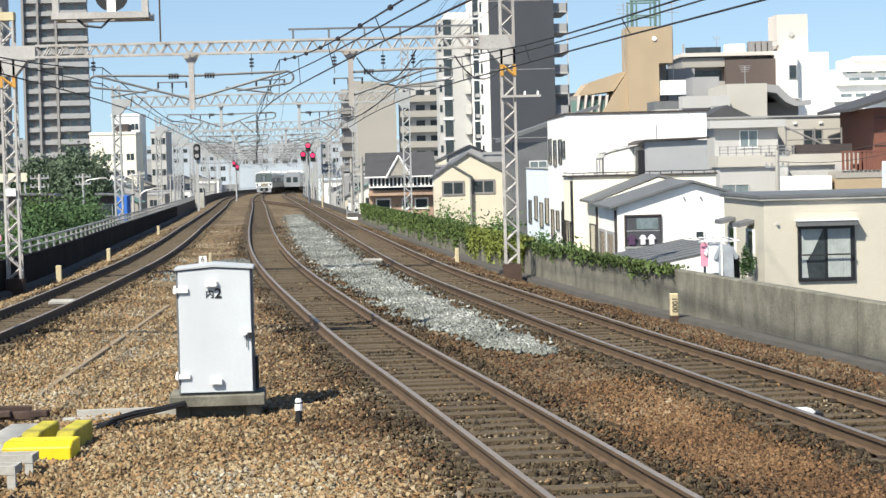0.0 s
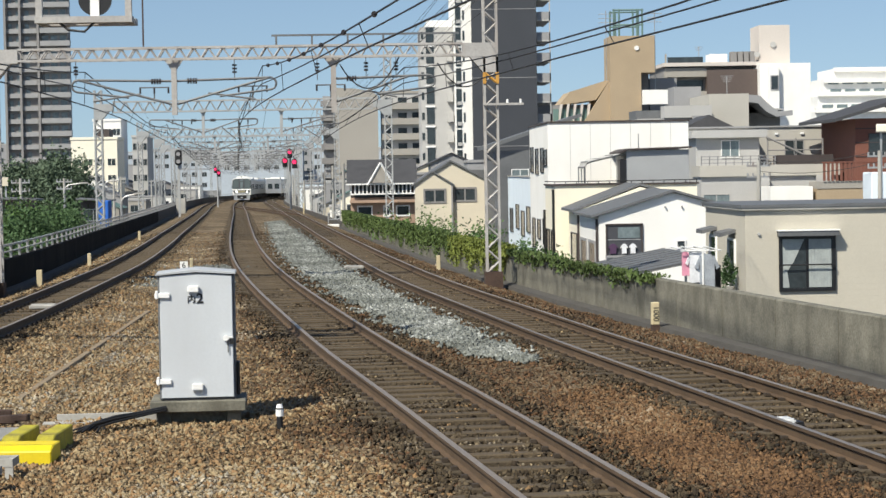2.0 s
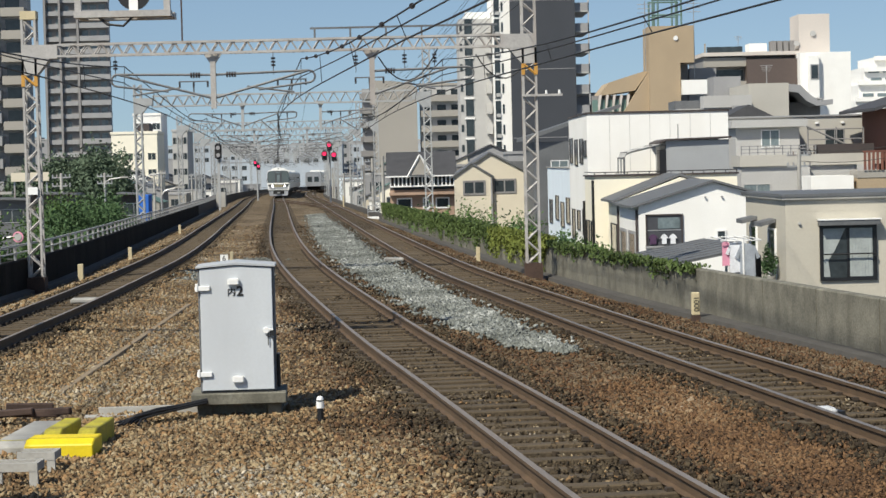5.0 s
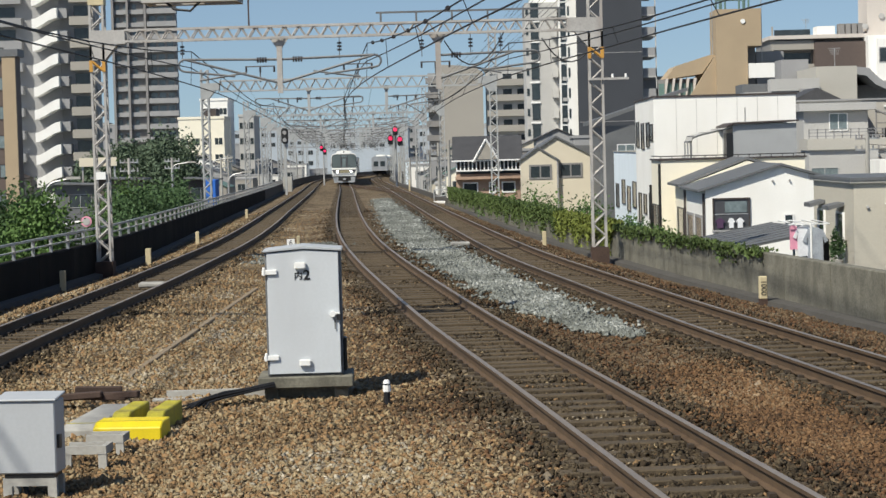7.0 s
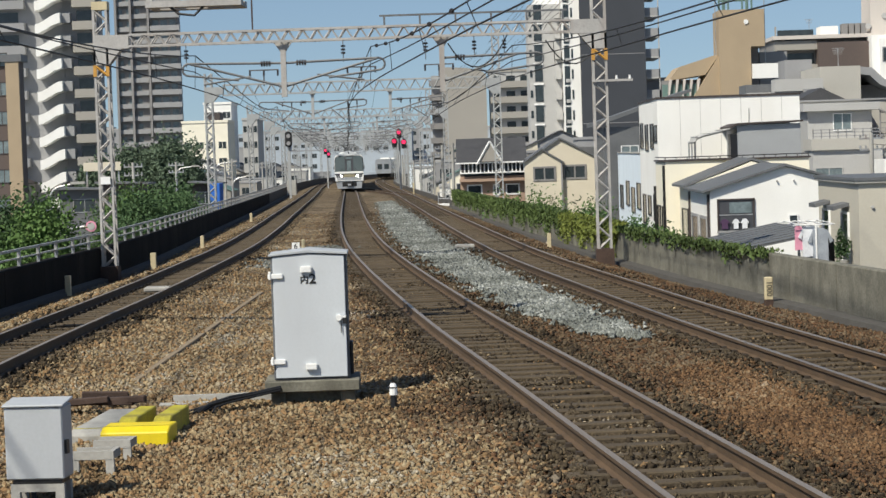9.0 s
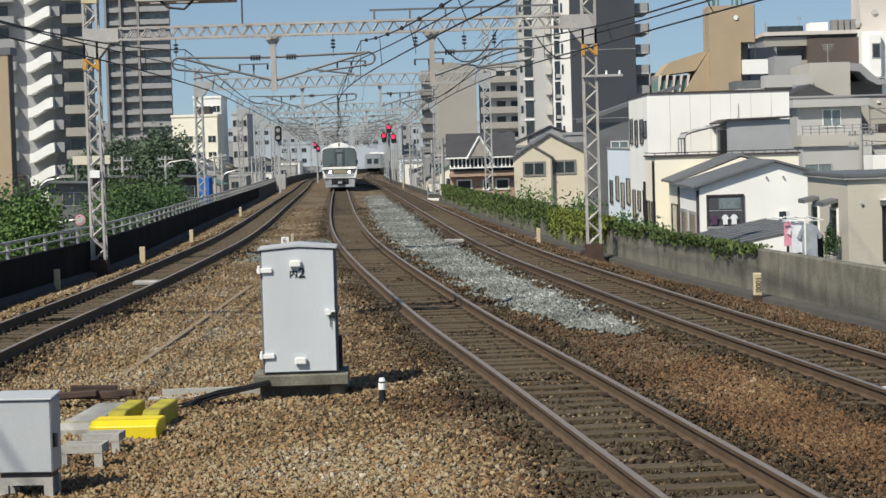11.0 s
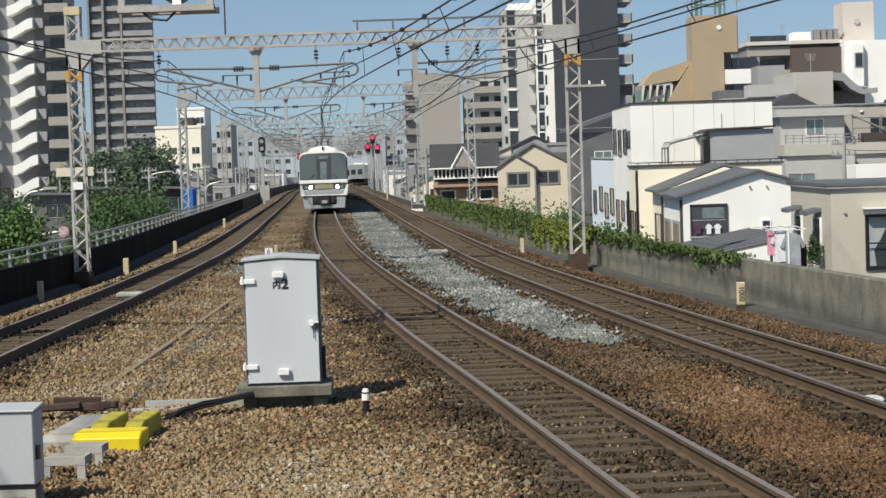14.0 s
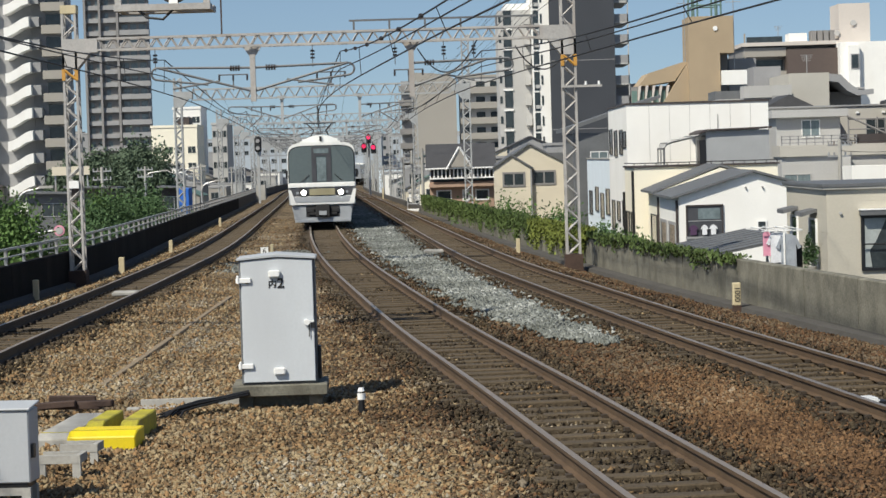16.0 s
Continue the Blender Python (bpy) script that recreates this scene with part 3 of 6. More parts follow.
def gantry(y, x0, x1, foot, near):
    z = float(rail_z(y))
    g = thing("catenary_gantry", "pale lattice steel gantry carrying the overhead wires", "catenary gantry", "gantries over the line")
    m = M["lattice"] if near else M["lattice_far"]
    t = 0.03 if near else 0.035
    top = 5.95 + z if near else 6.4 + z
    for x, f, up in ((x0, foot[0], 0.85), (x1, foot[1], 2.6)):
        bm = bmesh.new()
        lattice(bm, (x, y, f), top + up, 0.34, 0.34, 0.31, t)
        post = part("post", bm, m, g)
        if near:
            boxes("cap", [(x - 0.21, x + 0.21, y - 0.21, y + 0.21, top + up, top + up + 0.22)], M["marker"], post, "cream cap plate")
            bm = bmesh.new()
            for s in (-1, 1):
                bx(bm, x + s * 0.17 - 0.045, x + s * 0.17 + 0.045, y - 0.23, y - 0.19, 5.02, 5.32)
            bar(bm, (x - 0.15, y - 0.21, 5.3), (x + 0.15, y - 0.21, 5.05), 0.035, 4)
            part("warning_band", bm, M["orange"], post, "weathered orange band")
            boxes("number_plate", [(x - 0.13, x + 0.13, y - 0.26, y - 0.235, 2.15, 2.35)], M["white"], post, "small white plate") if x == x0 else None
        s = 1 if x == x0 else -1
        bm = bmesh.new()
        bx(bm, min(x - s * 0.2, x + s * 0.75), max(x - s * 0.2, x + s * 0.75), y - 0.21, y + 0.21, top - 0.2, top + 0.17)
        poly(bm, [(x - s * 0.2, y - 0.2, top - 0.2), (x + s * 0.55, y - 0.2, top - 0.2), (x + s * 0.2, y - 0.2, top - 0.62), (x - s * 0.2, y - 0.2, top - 0.62)], (0, 0.4, 0))
        part("gusset_plate", bm, m, g)
        if f > -2:
            boxes("footing", [(x - 0.24, x + 0.24, y - 0.24, y + 0.24, f - 0.5, f + 0.35)], M["rust"] if near else m, g, "dark rusty base")
    bm = bmesh.new()
    truss(bm, x0 + 0.75, x1 - 0.75, y, top - 0.14 - (0 if near else 0.12), top + 0.16 + (0 if near else 0.1), 0.36, 0.19 if near else 0.3, 0.028 if near else 0.036)
    part("beam", bm, m, g)
    # drop posts between the tracks, with tubes and arms
    for xa in (float(left_x(y) + mid_x(y)) / 2, float(mid_x(y) + right_x(y)) / 2):
        bm = bmesh.new()
        bx(bm, xa - 0.07, xa + 0.07, y - 0.07, y + 0.07, top - 1.62, top - 0.17)
        poly(bm, [(xa - 0.24, y - 0.05, top - 0.17), (xa + 0.24, y - 0.05, top - 0.17), (xa + 0.07, y - 0.05, top - 0.42), (xa - 0.07, y - 0.05, top - 0.42)], (0, 0.1, 0))
        part("drop_post", bm, m, g)
    for f, s in ((left_x, 1), (mid_x, -1), (right_x, -1)):
        xc = float(f(y))
        xs = float(mid_x(y) + (right_x(y) if f is right_x else left_x(y))) / 2
        s = 1 if xc > xs else -1
        bm = bmesh.new()
        zt, r = top - 0.72, 0.036
        bar(bm, (xs, y, zt), (xs + s * 2.55, y, zt + 0.06), r)
        prev = Vector((xs + s * 2.55, y, zt + 0.06))
        for k in range(1, 7):
            a = math.pi * k / 6
            p = Vector((xs + s * (2.55 + 0.16 * math.sin(a)), y, zt - 0.1 + 0.16 * math.cos(a)))
            bar(bm, prev, p, r * 0.9)
            prev = p
        bar(bm, prev, (xs + s * 1.2, y, zt - 0.42), r * 0.9)
        bar(bm, (xs, y, top - 1.35), (xc + s * 0.15, y, zt + 0.05), r)
        bar(bm, (xs + s * 0.9, y, zt - 0.33), (xc - s * 0.2, y, CONTACT + z + 0.1), r * 0.8)
        arm = part("registration_arm", bm, M["arm"], g, "steel tube arm holding the wires")
        bm = bmesh.new()
        for u in (0.35, 0.42, 0.49, 0.56):
            bar(bm, (xs + s * u, y, zt), (xs + s * (u + 0.045), y, zt), 0.075, 8)
        part("insulator", bm, M["insul"], arm, "dark ribbed insulator")
    # supports for the feeders on top of the beam
    for xa in () if near else (float(left_x(y)) - 0.6, float(mid_x(y)) + 0.7, float(right_x(y)) + 0.4):
        bm = bmesh.new()
        bar(bm, (xa, y, top + 0.16), (xa, y, top + 0.95), 0.04, 5)
        bar(bm, (xa - 0.75, y, top + 0.95), (xa + 0.75, y, top + 0.95), 0.035, 5)
        sup = part("feeder_support", bm, M["arm"], g)
        for s in (-0.7, 0.0, 0.7):
            bm = bmesh.new()
            bar(bm, (xa + s, y, top + 0.65), (xa + s, y, top + 0.92), 0.05, 8)
            part("insulator", bm, M["insul"], sup)
    return g


def hung_gear(y, top, m):
    """Small gear on the nearest gantry: a side arm with insulators, pole caps on the beam, hanging insulator strings."""
    t = thing("cross_arm", "steel cross arm with porcelain insulators on the mast", "cross arm")
    boxes("arm", [(3.2, 4.28, y - 0.28, y - 0.22, 4.44, 4.5)], m, t)
    for x in (3.85, 4.2):
        bm = bmesh.new()
        bar(bm, (x, y - 0.25, 4.5), (x, y - 0.25, 4.6), 0.035, 8, 0.025)
        part("insulator", bm, M["white"], t, "white porcelain insulator")
    for x in (-7.6, -3.4, -1.2, 0.1, 0.9):
        t = thing("insulator_string", "string of dark insulators hanging from the beam", "insulator", "insulators under the beam")
        bm = bmesh.new()
        bar(bm, (x, y, top - 0.16), (x, y, top - 0.75), 0.012, 5)
        part("rod", bm, M["arm"], t)
        for k in range(3):
            bm = bmesh.new()
            bar(bm, (x, y, top - 0.3 - 0.09 * k), (x, y, top - 0.35 - 0.09 * k), 0.06, 8)
            part("disc", bm, M["insul"], t)
    for x in (-0.6, 2.0):
        t = thing("jumper_cable", "slack black jumper cable under the gantry beam", "cable", "jumper cables")
        wire("cable", [(x + 0.16 * k, y - 0.1, top - 0.35 - 0.75 * 4 * (k / 10) * (1 - k / 10) + 0.02 * k) for k in range(11)], 0.02, M["black"], t)
    t = thing("top_rail", "thin dark feeder rail carried above the beam", "rail")
    boxes("rail", [(-2.4, 2.6, y - 0.05, y + 0.02, top + 0.42, top + 0.47)], M["arm"], t)
    for k in range(6):
        boxes("support", [(-2.3 + 0.95 * k, -2.25 + 0.95 * k, y - 0.05, y + 0.02, top + 0.16, top + 0.42)], M["arm"], t)


GANTRIES = [57, 107, 160, 212, 264, 316, 368, 420]
for gy in (186, 238, 290, 342, 394):
    gantry(gy, float(fence_x(gy)) - 0.5, float(wall_x(gy)) + 0.3, (-5.6, -5.6), False)
for k, gy in enumerate(GANTRIES):
    if k == 0:
        gantry(57, -9.85, 3.42, (-0.4, -0.35), True)
    elif k == 1:
        gantry(107, -13.2, 1.25, (-5.6, -5.6), False)
    else:
        gantry(gy, float(fence_x(gy)) - 0.8, float(wall_x(gy)) + 0.6, (-5.6, -5.6), False)


def wire(name, pts, r, material, parent=None, label=""):
    cu = bpy.data.curves.new(name, "CURVE")
    cu.dimensions, cu.bevel_depth, cu.bevel_resolution = "3D", r, 1
    sp = cu.splines.new("POLY")
    sp.points.add(len(pts) - 1)
    for p, q in zip(sp.points, pts):
        p.co = (*q, 1)
    cu.materials.append(material)
    ob = new(name, cu)
    ob.parent = parent
    return tagged(ob, label)


hung_gear(57, 5.95, M["lattice"])


def overhead(f, label, lift):
    o = thing("overhead_line", label, "overhead wire", "overhead lines")
    sup = [-45, 8] + GANTRIES
    mes, con = [], []
    for a, b in zip(sup, sup[1:]):
        for k in range(12):
            s = k / 12
            y = a + (b - a) * s
            sag = 4 * s * (1 - s)
            z = float(rail_z(y))
            mes.append((float(f(y)), y, MESSENGER + lift + z - 0.62 * sag))
            con.append((float(f(y)) + 0.15 * math.sin(y / 16.7), y, CONTACT + z))
    wire("messenger_wire", mes, 0.015, M["wire"], o)
    wire("contact_wire", con, 0.015, M["wire"], o)
    wire("auxiliary_wire", [(x, y, z + 0.18 + 0.4 * (m[2] - z - 0.2)) for (x, y, z), m in zip(con, mes)], 0.013, M["wire"], o)
    bm = bmesh.new()
    for p, q in list(zip(mes, con))[::2]:
        bar(bm, p, q, 0.008, 4)
    part("droppers", bm, M["wire"], o)["kind"] = "stuff"
    if f is mid_x:
        for k in range(10):
            y = 19 + 3.9 * k
            s = (y - 8) / 49
            z = MESSENGER + lift - 0.62 * 4 * s * (1 - s)
            bm = bmesh.new()
            bar(bm, (float(f(y)), y - 0.04, z), (float(f(y)), y + 0.04, z), 0.045, 10)
            part("wire_clamp", bm, M["insul"], o, "dark round wire clamp")


overhead(left_x, "messenger and contact wire over the track by the wall", 0.0)
overhead(mid_x, "messenger and contact wire over the middle track", 0.1)
overhead(right_x, "messenger and contact wire over the track by the parapet", 0.0)
for f, dx in ((left_x, -1.3), (left_x, 0.1), (mid_x, 0.0), (mid_x, 1.4), (right_x, -0.3), (right_x, 1.1)):
    pts = []
    for a, b in zip(GANTRIES[1:], GANTRIES[2:]):
        for k in range(8):
            s = k / 8
            y = a + (b - a) * s
            pts.append((float(f(y)) + dx, y, 6.58 + float(rail_z(y)) - 0.9 * 4 * s * (1 - s)))
    tagged(wire("feeder_cable", pts, 0.0075, M["wire"]), "dark feeder cable strung from gantry to gantry", "cable", "feeder cables")
for x, z, sag in ((0, 7.6, 0.5), (0.0, 8.3, 0.6), (-0.9, 7.9, 0.5)):
    pts = []
    for a, b in zip([-45, 8] + GANTRIES, GANTRIES):
        for k in range(10):
            s = k / 10
            y = a + (b - a) * s
            base = np.interp(y, [-45, 8, 57, 107, 160, 600], [13.5, 8.3, 3.42, 1.25, float(wall_x(160)) + 0.6, float(wall_x(420)) + 0.6])
            pts.append((float(base) + x, y, z + float(rail_z(y)) - sag * 4 * s * (1 - s)))
    tagged(wire("feeder_cable", pts, 0.0075, M["wire"]), "dark feeder cable strung along the line", "cable", "feeder cables")


# ---- train ----
def front_y(t):
    """Where the train's nose is, metres up the line."""
    return float(np.interp(t, [0, 3, 5.5, 7, 8, 10.5, 12, 13, 14, 15, 16], [368, 316, 273, 247, 230, 187, 162, 144.5, 127.5, 110, 91.5]))


def shell(bm, y0, y1, w, zb, zs, zt, mi=0):
    """A coach body with a rounded roof."""
    prof = [(-w, zb), (-w, zs)]
    for k in range(19):
        a = math.pi * (1 - k / 18)
        prof.append((w * math.copysign(abs(math.cos(a)) ** 0.36, math.cos(a)) * 0.995, zs + (zt - zs) * max(0.0, math.sin(a)) ** 0.62))
    prof += [(w, zs), (w, zb)]
    poly(bm, [(x, y0, z) for x, z in prof], (0, y1 - y0, 0), mi)


def coach(front):
    c = thing("train_coach", "silver commuter train coach with white cab front" if front else "silver commuter train coach with blue-grey windows", "train", "coaches of the arriving train")
    bm = bmesh.new()
    shell(bm, 0.9 if front else 0.25, 19.6, 1.44, 0.95, 2.95, 3.62)
    part("body", bm, M["silver"], c)
    rects = []
    for k in range(9):
        for s in (-1, 1):
            rects.append((s * 1.445 - 0.008, s * 1.445 + 0.008, 2.2 + k * 1.95, 3.5 + k * 1.95, 1.75, 2.65))
    for r in rects:
        boxes("side_window", [r], M["glass"], c)
    boxes("underframe", [(-1.2, 1.2, 2, 18, 0.35, 0.95)], M["dark_part"], c)
    for y in (3.2, 16.5):
        bm = bmesh.new()
        for yy in (y - 1.05, y + 1.05):
            for s in (-0.566, 0.566):
                bar(bm, (s - 0.06, yy, 0.43), (s + 0.06, yy, 0.43), 0.43, 14)
        bx(bm, -1.0, -0.85, y - 1.6, y + 1.6, 0.3, 0.65)
        bx(bm, 0.85, 1.0, y - 1.6, y + 1.6, 0.3, 0.65)
        part("bogie", bm, M["dark_part"], c)
    bm = bmesh.new()
    bx(bm, -0.95, 0.95, 8.5, 12.5, 3.5, 3.92)
    part("air_conditioner", finish(bm, 0.12, 2), M["tw"], c, "white roof unit")
    if not front:
        return c
    bm = bmesh.new()
    shell(bm, 0.3, 1.0, 1.46, 1.7, 3.0, 3.64)
    cab = part("cab", finish(bm), M["tw"], c, "white cab surround")
    bm = bmesh.new()
    shell(bm, 0.24, 0.31, 1.43, 1.86, 2.98, 3.5)
    part("gasket", bm, M["dark_part"], cab, "black rubber windscreen edge")
    bm = bmesh.new()
    shell(bm, 0.2, 0.25, 1.39, 1.9, 2.96, 3.46)
    part("windscreen", bm, M["tglass"], cab, "grey-green wide windscreen")
    bm = bmesh.new()
    for x in (-0.42, 0.22):
        bx(bm, x, x + 0.2, 0.17, 0.205, 1.9, 3.05)
    bx(bm, -0.42, 0.42, 0.17, 0.205, 3.05, 3.44)
    part("door_frame", bm, M["pillar"], cab, "dark grey door surround")
    boxes("destination_panel", [(-0.32, 0.32, 0.16, 0.17, 3.16, 3.36)], M["glass_pale"], cab, "dim grey destination panel")
    boxes("front_door_window", [(-0.2, 0.2, 0.18, 0.205, 1.98, 2.98)], M["glass_pale"], cab)
    bm = bmesh.new()
    poly(bm, [(-1.44, 0.12, 1.9), (1.44, 0.12, 1.9), (1.44, 0.12, 1.69), (-1.44, 0.12, 1.69)], (0, 0.9, 0))
    part("upper_nose", finish(bm, 0.03, 2), M["tw"], c, "white panel under the windscreen")
    bm = bmesh.new()
    poly(bm, [(-1.42, 0.16, 1.69), (1.42, 0.16, 1.69), (1.38, 0.16, 1.32), (-1.38, 0.16, 1.32)], (0, 0.84, 0))
    part("lamp_band", finish(bm), M["pillar"], c, "dark band holding the lamps")
    bm = bmesh.new()
    poly(bm, [(-1.4, 0.12, 1.32), (1.4, 0.12, 1.32), (1.33, 0.12, 0.94), (-1.33, 0.12, 0.94)], (0, 0.9, 0))
    part("nose", finish(bm, 0.03, 2), M["tw"], c, "white nose panel")
    boxes("band", [(-0.55, 0.55, 0.1, 0.16, 1.36, 1.64)], M["tband"], c, "beige number panel")
    boxes("silver_line", [(-1.34, 1.34, 0.1, 0.12, 1.06, 1.3)], M["tgrey"], c, "dull grey stripe")
    for s in (-1, 1):
        bm = bmesh.new()
        bar(bm, (s * 0.82, 0.1, 1.47), (s * 0.82, 0.16, 1.47), 0.19, 18)
        part("lamp_case", bm, M["dark_part"], c)
        bm = bmesh.new()
        bar(bm, (s * 0.80, 0.07, 1.47), (s * 0.80, 0.1, 1.47), 0.105, 18)
        part("headlight", bm, M["lamp"], c, "lit headlight")
        bm = bmesh.new()
        poly(bm, [(s * 1.12, 0.06, 0.96), (s * 1.36, 0.06, 0.96), (s * 1.46, 0.06, 1.6), (s * 1.34, 0.06, 1.6)], (0, 0.3, 0))
        part("corner_trim", bm, M["tw"], c)
    bm = bmesh.new()
    poly(bm, [(-1.32, 0.2, 0.92), (1.32, 0.2, 0.92), (1.2, 0.2, 0.2), (-1.2, 0.2, 0.2)], (0, 0.5, 0))
    part("skirt", finish(bm, 0.03), M["tgrey"], c, "grey snow plough skirt")
    # black sheet on the skirt face, standing for shade around the coupler
    boxes("skirt_gap", [(-0.72, 0.72, 0.185, 0.2, 0.42, 0.9)], M["dark_part"], c, "black sheet standing for the shaded coupler recess")
    boxes("skirt_edge", [(-1.2, 1.2, 0.16, 0.2, 0.2, 0.3)], M["silver"], c)
    for s in (-1, 1):
        boxes("mirror", [(s * 1.5 - 0.05, s * 1.5 + 0.05, 0.3, 0.36, 2.1, 2.45)], M["black"], c)
        boxes("tail_lamp", [(s * 1.06 - 0.06, s * 1.06 + 0.06, 0.14, 0.16, 1.42, 1.52)], M["tgrey"], c)
    bm = bmesh.new()
    bx(bm, -0.62, 0.62, 0.12, 0.22, 0.5, 0.62)
    bx(bm, -0.3, 0.3, 0.0, 0.22, 0.42, 0.95)
    bx(bm, -0.7, -0.35, 0.12, 0.2, 0.62, 0.8)
    bx(bm, 0.35, 0.7, 0.12, 0.2, 0.62, 0.8)
    part("coupler", finish(bm, 0.02), M["dark_part"], c, "black coupler")
    boxes("coupler_face", [(-0.16, 0.16, -0.04, 0.02, 0.5, 0.68)], M["tgrey"], c)
    bm = bmesh.new()
    poly(bm, [(0.85 * math.cos(math.pi * k / 14), 1.2, 3.5 + 0.46 * math.sin(math.pi * k / 14)) for k in range(15)], (0, 2.2, 0))
    part("roof_dome", finish(bm), M["tw"], c, "white rounded roof cover")
    boxes("horn", [(-0.05, 0.05, 1.1, 1.2, 3.68, 3.9)], M["dark_part"], c)
    bm = bmesh.new()
    for s in (-0.45, 0.45):
        bar(bm, (s, 7.0, 3.95), (s * 0.6, 5.9, 4.25), 0.03)
        bar(bm, (s * 0.6, 5.9, 4.25), (s * 1.3, 6.8, 4.58), 0.03)
    bar(bm, (-0.75, 6.8, 4.6), (0.75, 6.8, 4.6), 0.03)
    part("pantograph", bm, M["dark_part"], c)
    for s in (-1, 1):
        bm = bmesh.new()
        bar(bm, (s * 0.95, 0.17, 1.88), (s * 0.55, 0.17, 2.25), 0.015, 4)
        part("wiper", bm, M["black"], cab)
    return c


COACHES = [coach(True)]
COACHES.append(coach(False))
for k in range(4):
    COACHES.append(copy_thing(COACHES[1], pose(0, 0, 0)))


def coach_pose(f, y):
    y2 = y + 19.6
    x1, x2 = float(f(y)), float(f(y2))
    z1, z2 = float(rail_z(y)), float(rail_z(y2))
    return pose(x1, y, z1, math.degrees(math.atan2(z2 - z1, 19.6)), 0, math.degrees(math.atan2(-(x2 - x1), 19.6)))


# another train, standing far up the line
for k in range(2):
    c = copy_thing(COACHES[1], coach_pose(right_x, 392 + 20 * k))
    tagged(c, "distant grey train coach waiting up the line", "train", "coaches of the waiting train")
    if k == 0:
        for s in (-1, 1):
            boxes("end_window", [(s * 0.62 - 0.42, s * 0.62 + 0.42, 0.22, 0.27, 1.75, 2.7)], M["glass"], c)


def motions():
    times = [0, 1, 2, 3, 4, 5.5, 7, 8, 9, 10.5, 12, 13, 14, 15, 16]
    for k, c in enumerate(COACHES):
        walk(c, [(t, coach_pose(mid_x, front_y(t) + 20 * k)) for t in times])


# ---- buildings ----
STREET = -5.6


def window(parent, face, u, plane, z, w, h, frame="frame_dark", pane="glass", bars=1, rim=0.05, name="window"):
    """A framed window on a wall that faces the eye ("y") or one that faces west ("x"); u runs along the wall, z is its sill."""
    def put(bm, u0, u1, d0, d1, z0, z1):
        if face == "y":
            bx(bm, u0, u1, plane + d0, plane + d1, z0, z1)
        else:
            bx(bm, plane + d0, plane + d1, u0, u1, z0, z1)

    bm = bmesh.new()
    a, b = u - w / 2, u + w / 2
    put(bm, a - rim, b + rim, -0.05, 0.02, z - rim, z)
    put(bm, a - rim, b + rim, -0.05, 0.02, z + h, z + h + rim)
    put(bm, a - rim, a, -0.05, 0.02, z, z + h)
    put(bm, b, b + rim, -0.05, 0.02, z, z + h)
    bmesh.ops.remove_doubles(bm, verts=bm.verts, dist=0.0005)
    win = part(name, bm, M[frame], parent)
    for k in range(bars):
        bm = bmesh.new()
        c = a + (b - a) * (k + 1) / (bars + 1)
        put(bm, c - rim * 0.4, c + rim * 0.4, -0.04, -0.021, z, z + h)
        part("mullion", bm, M[frame], win)
    bm = bmesh.new()
    put(bm, a, b, -0.02, 0.0, z, z + h)
    part("pane", bm, M[pane], win)
    return win


def gable(name, x0, x1, y0, y1, z_eave, xp, zp, over, thick, material, parent, drop=0.0):
    """Two roof slopes with their ridge along y over xp."""
    bm = bmesh.new()
    sl, sr = (zp - z_eave) / (xp - x0), (zp - z_eave) / (x1 - xp)
    pts = [(x0 - over, z_eave - sl * over), (xp, zp), (x1 + over, z_eave - sr * over)]
    prof = pts + [(x, z + thick) for x, z in pts[::-1]]
    poly(bm, [(x, y0 - over * 0.7, z) for x, z in prof], (0, y1 - y0 + over * 1.0, 0))
    return part(name, bm, material, parent)


def gable_walls(x0, x1, y0, y1, z_eave, xp, zp, material, parent):
    bm = bmesh.new()
    poly(bm, [(x0, y0, STREET), (x1, y0, STREET), (x1, y0, z_eave), (xp, y0, zp), (x0, y0, z_eave)], (0, y1 - y0, 0))
    return part("wall", bm, material, parent)


def block(name, x0, x1, y0, y1, z0, z1, material, parent, label="", bevel=0.0):
    return boxes(name, [(x0, x1, y0, y1, z0, z1)], M[material], parent, label, bevel)


# ivory house behind the parapet
h = thing("house", "ivory sided house with a dark framed window behind the parapet", "house")
block("wall", 8.975, 17.0, 49.992, 55.8, STREET, 1.66, "ivory", h)
z = -1.6
while z < 1.6:
    bm = bmesh.new()
    bx(bm, 8.97, 17.0, 49.985, 49.992, z, z + 0.147)
    bx(bm, 8.965, 8.99, 49.992, 55.8, z, z + 0.147)
    part("siding_board", finish(bm), M["ivory"], h)
    z += 0.149
block("roof", 8.88, 17.1, 49.9, 55.9, 1.66, 1.72, "pale", h)
block("roof_edge", 8.86, 17.1, 49.88, 55.92, 1.72, 1.79, "roof_grey", h, "dark grey metal roof edge")
w = window(h, "y", 10.43, 49.98, -0.2, 1.2, 1.18, bars=1, rim=0.075)
block("shutter_box", 9.72, 11.15, 49.72, 49.98, 1.04, 1.16, "roof_grey", w)
block("shutter_top", 9.70, 11.17, 49.70, 49.98, 1.16, 1.19, "white", w)
block("curtain", 10.46, 11.0, 49.945, 49.955, -0.18, 0.96, "curtain", w, "pale drawn curtain")
bm = bmesh.new()
poly(bm, [(9.84, 49.952, -0.18), (9.84, 49.952, 0.96), (10.36, 49.952, 0.96), (10.1, 49.952, 0.42), (9.95, 49.952, 0.2), (10.0, 49.952, -0.18)], (0, 0.006, 0))
part("curtain", bm, M["curtain"], w, "pale curtain gathered to one side")
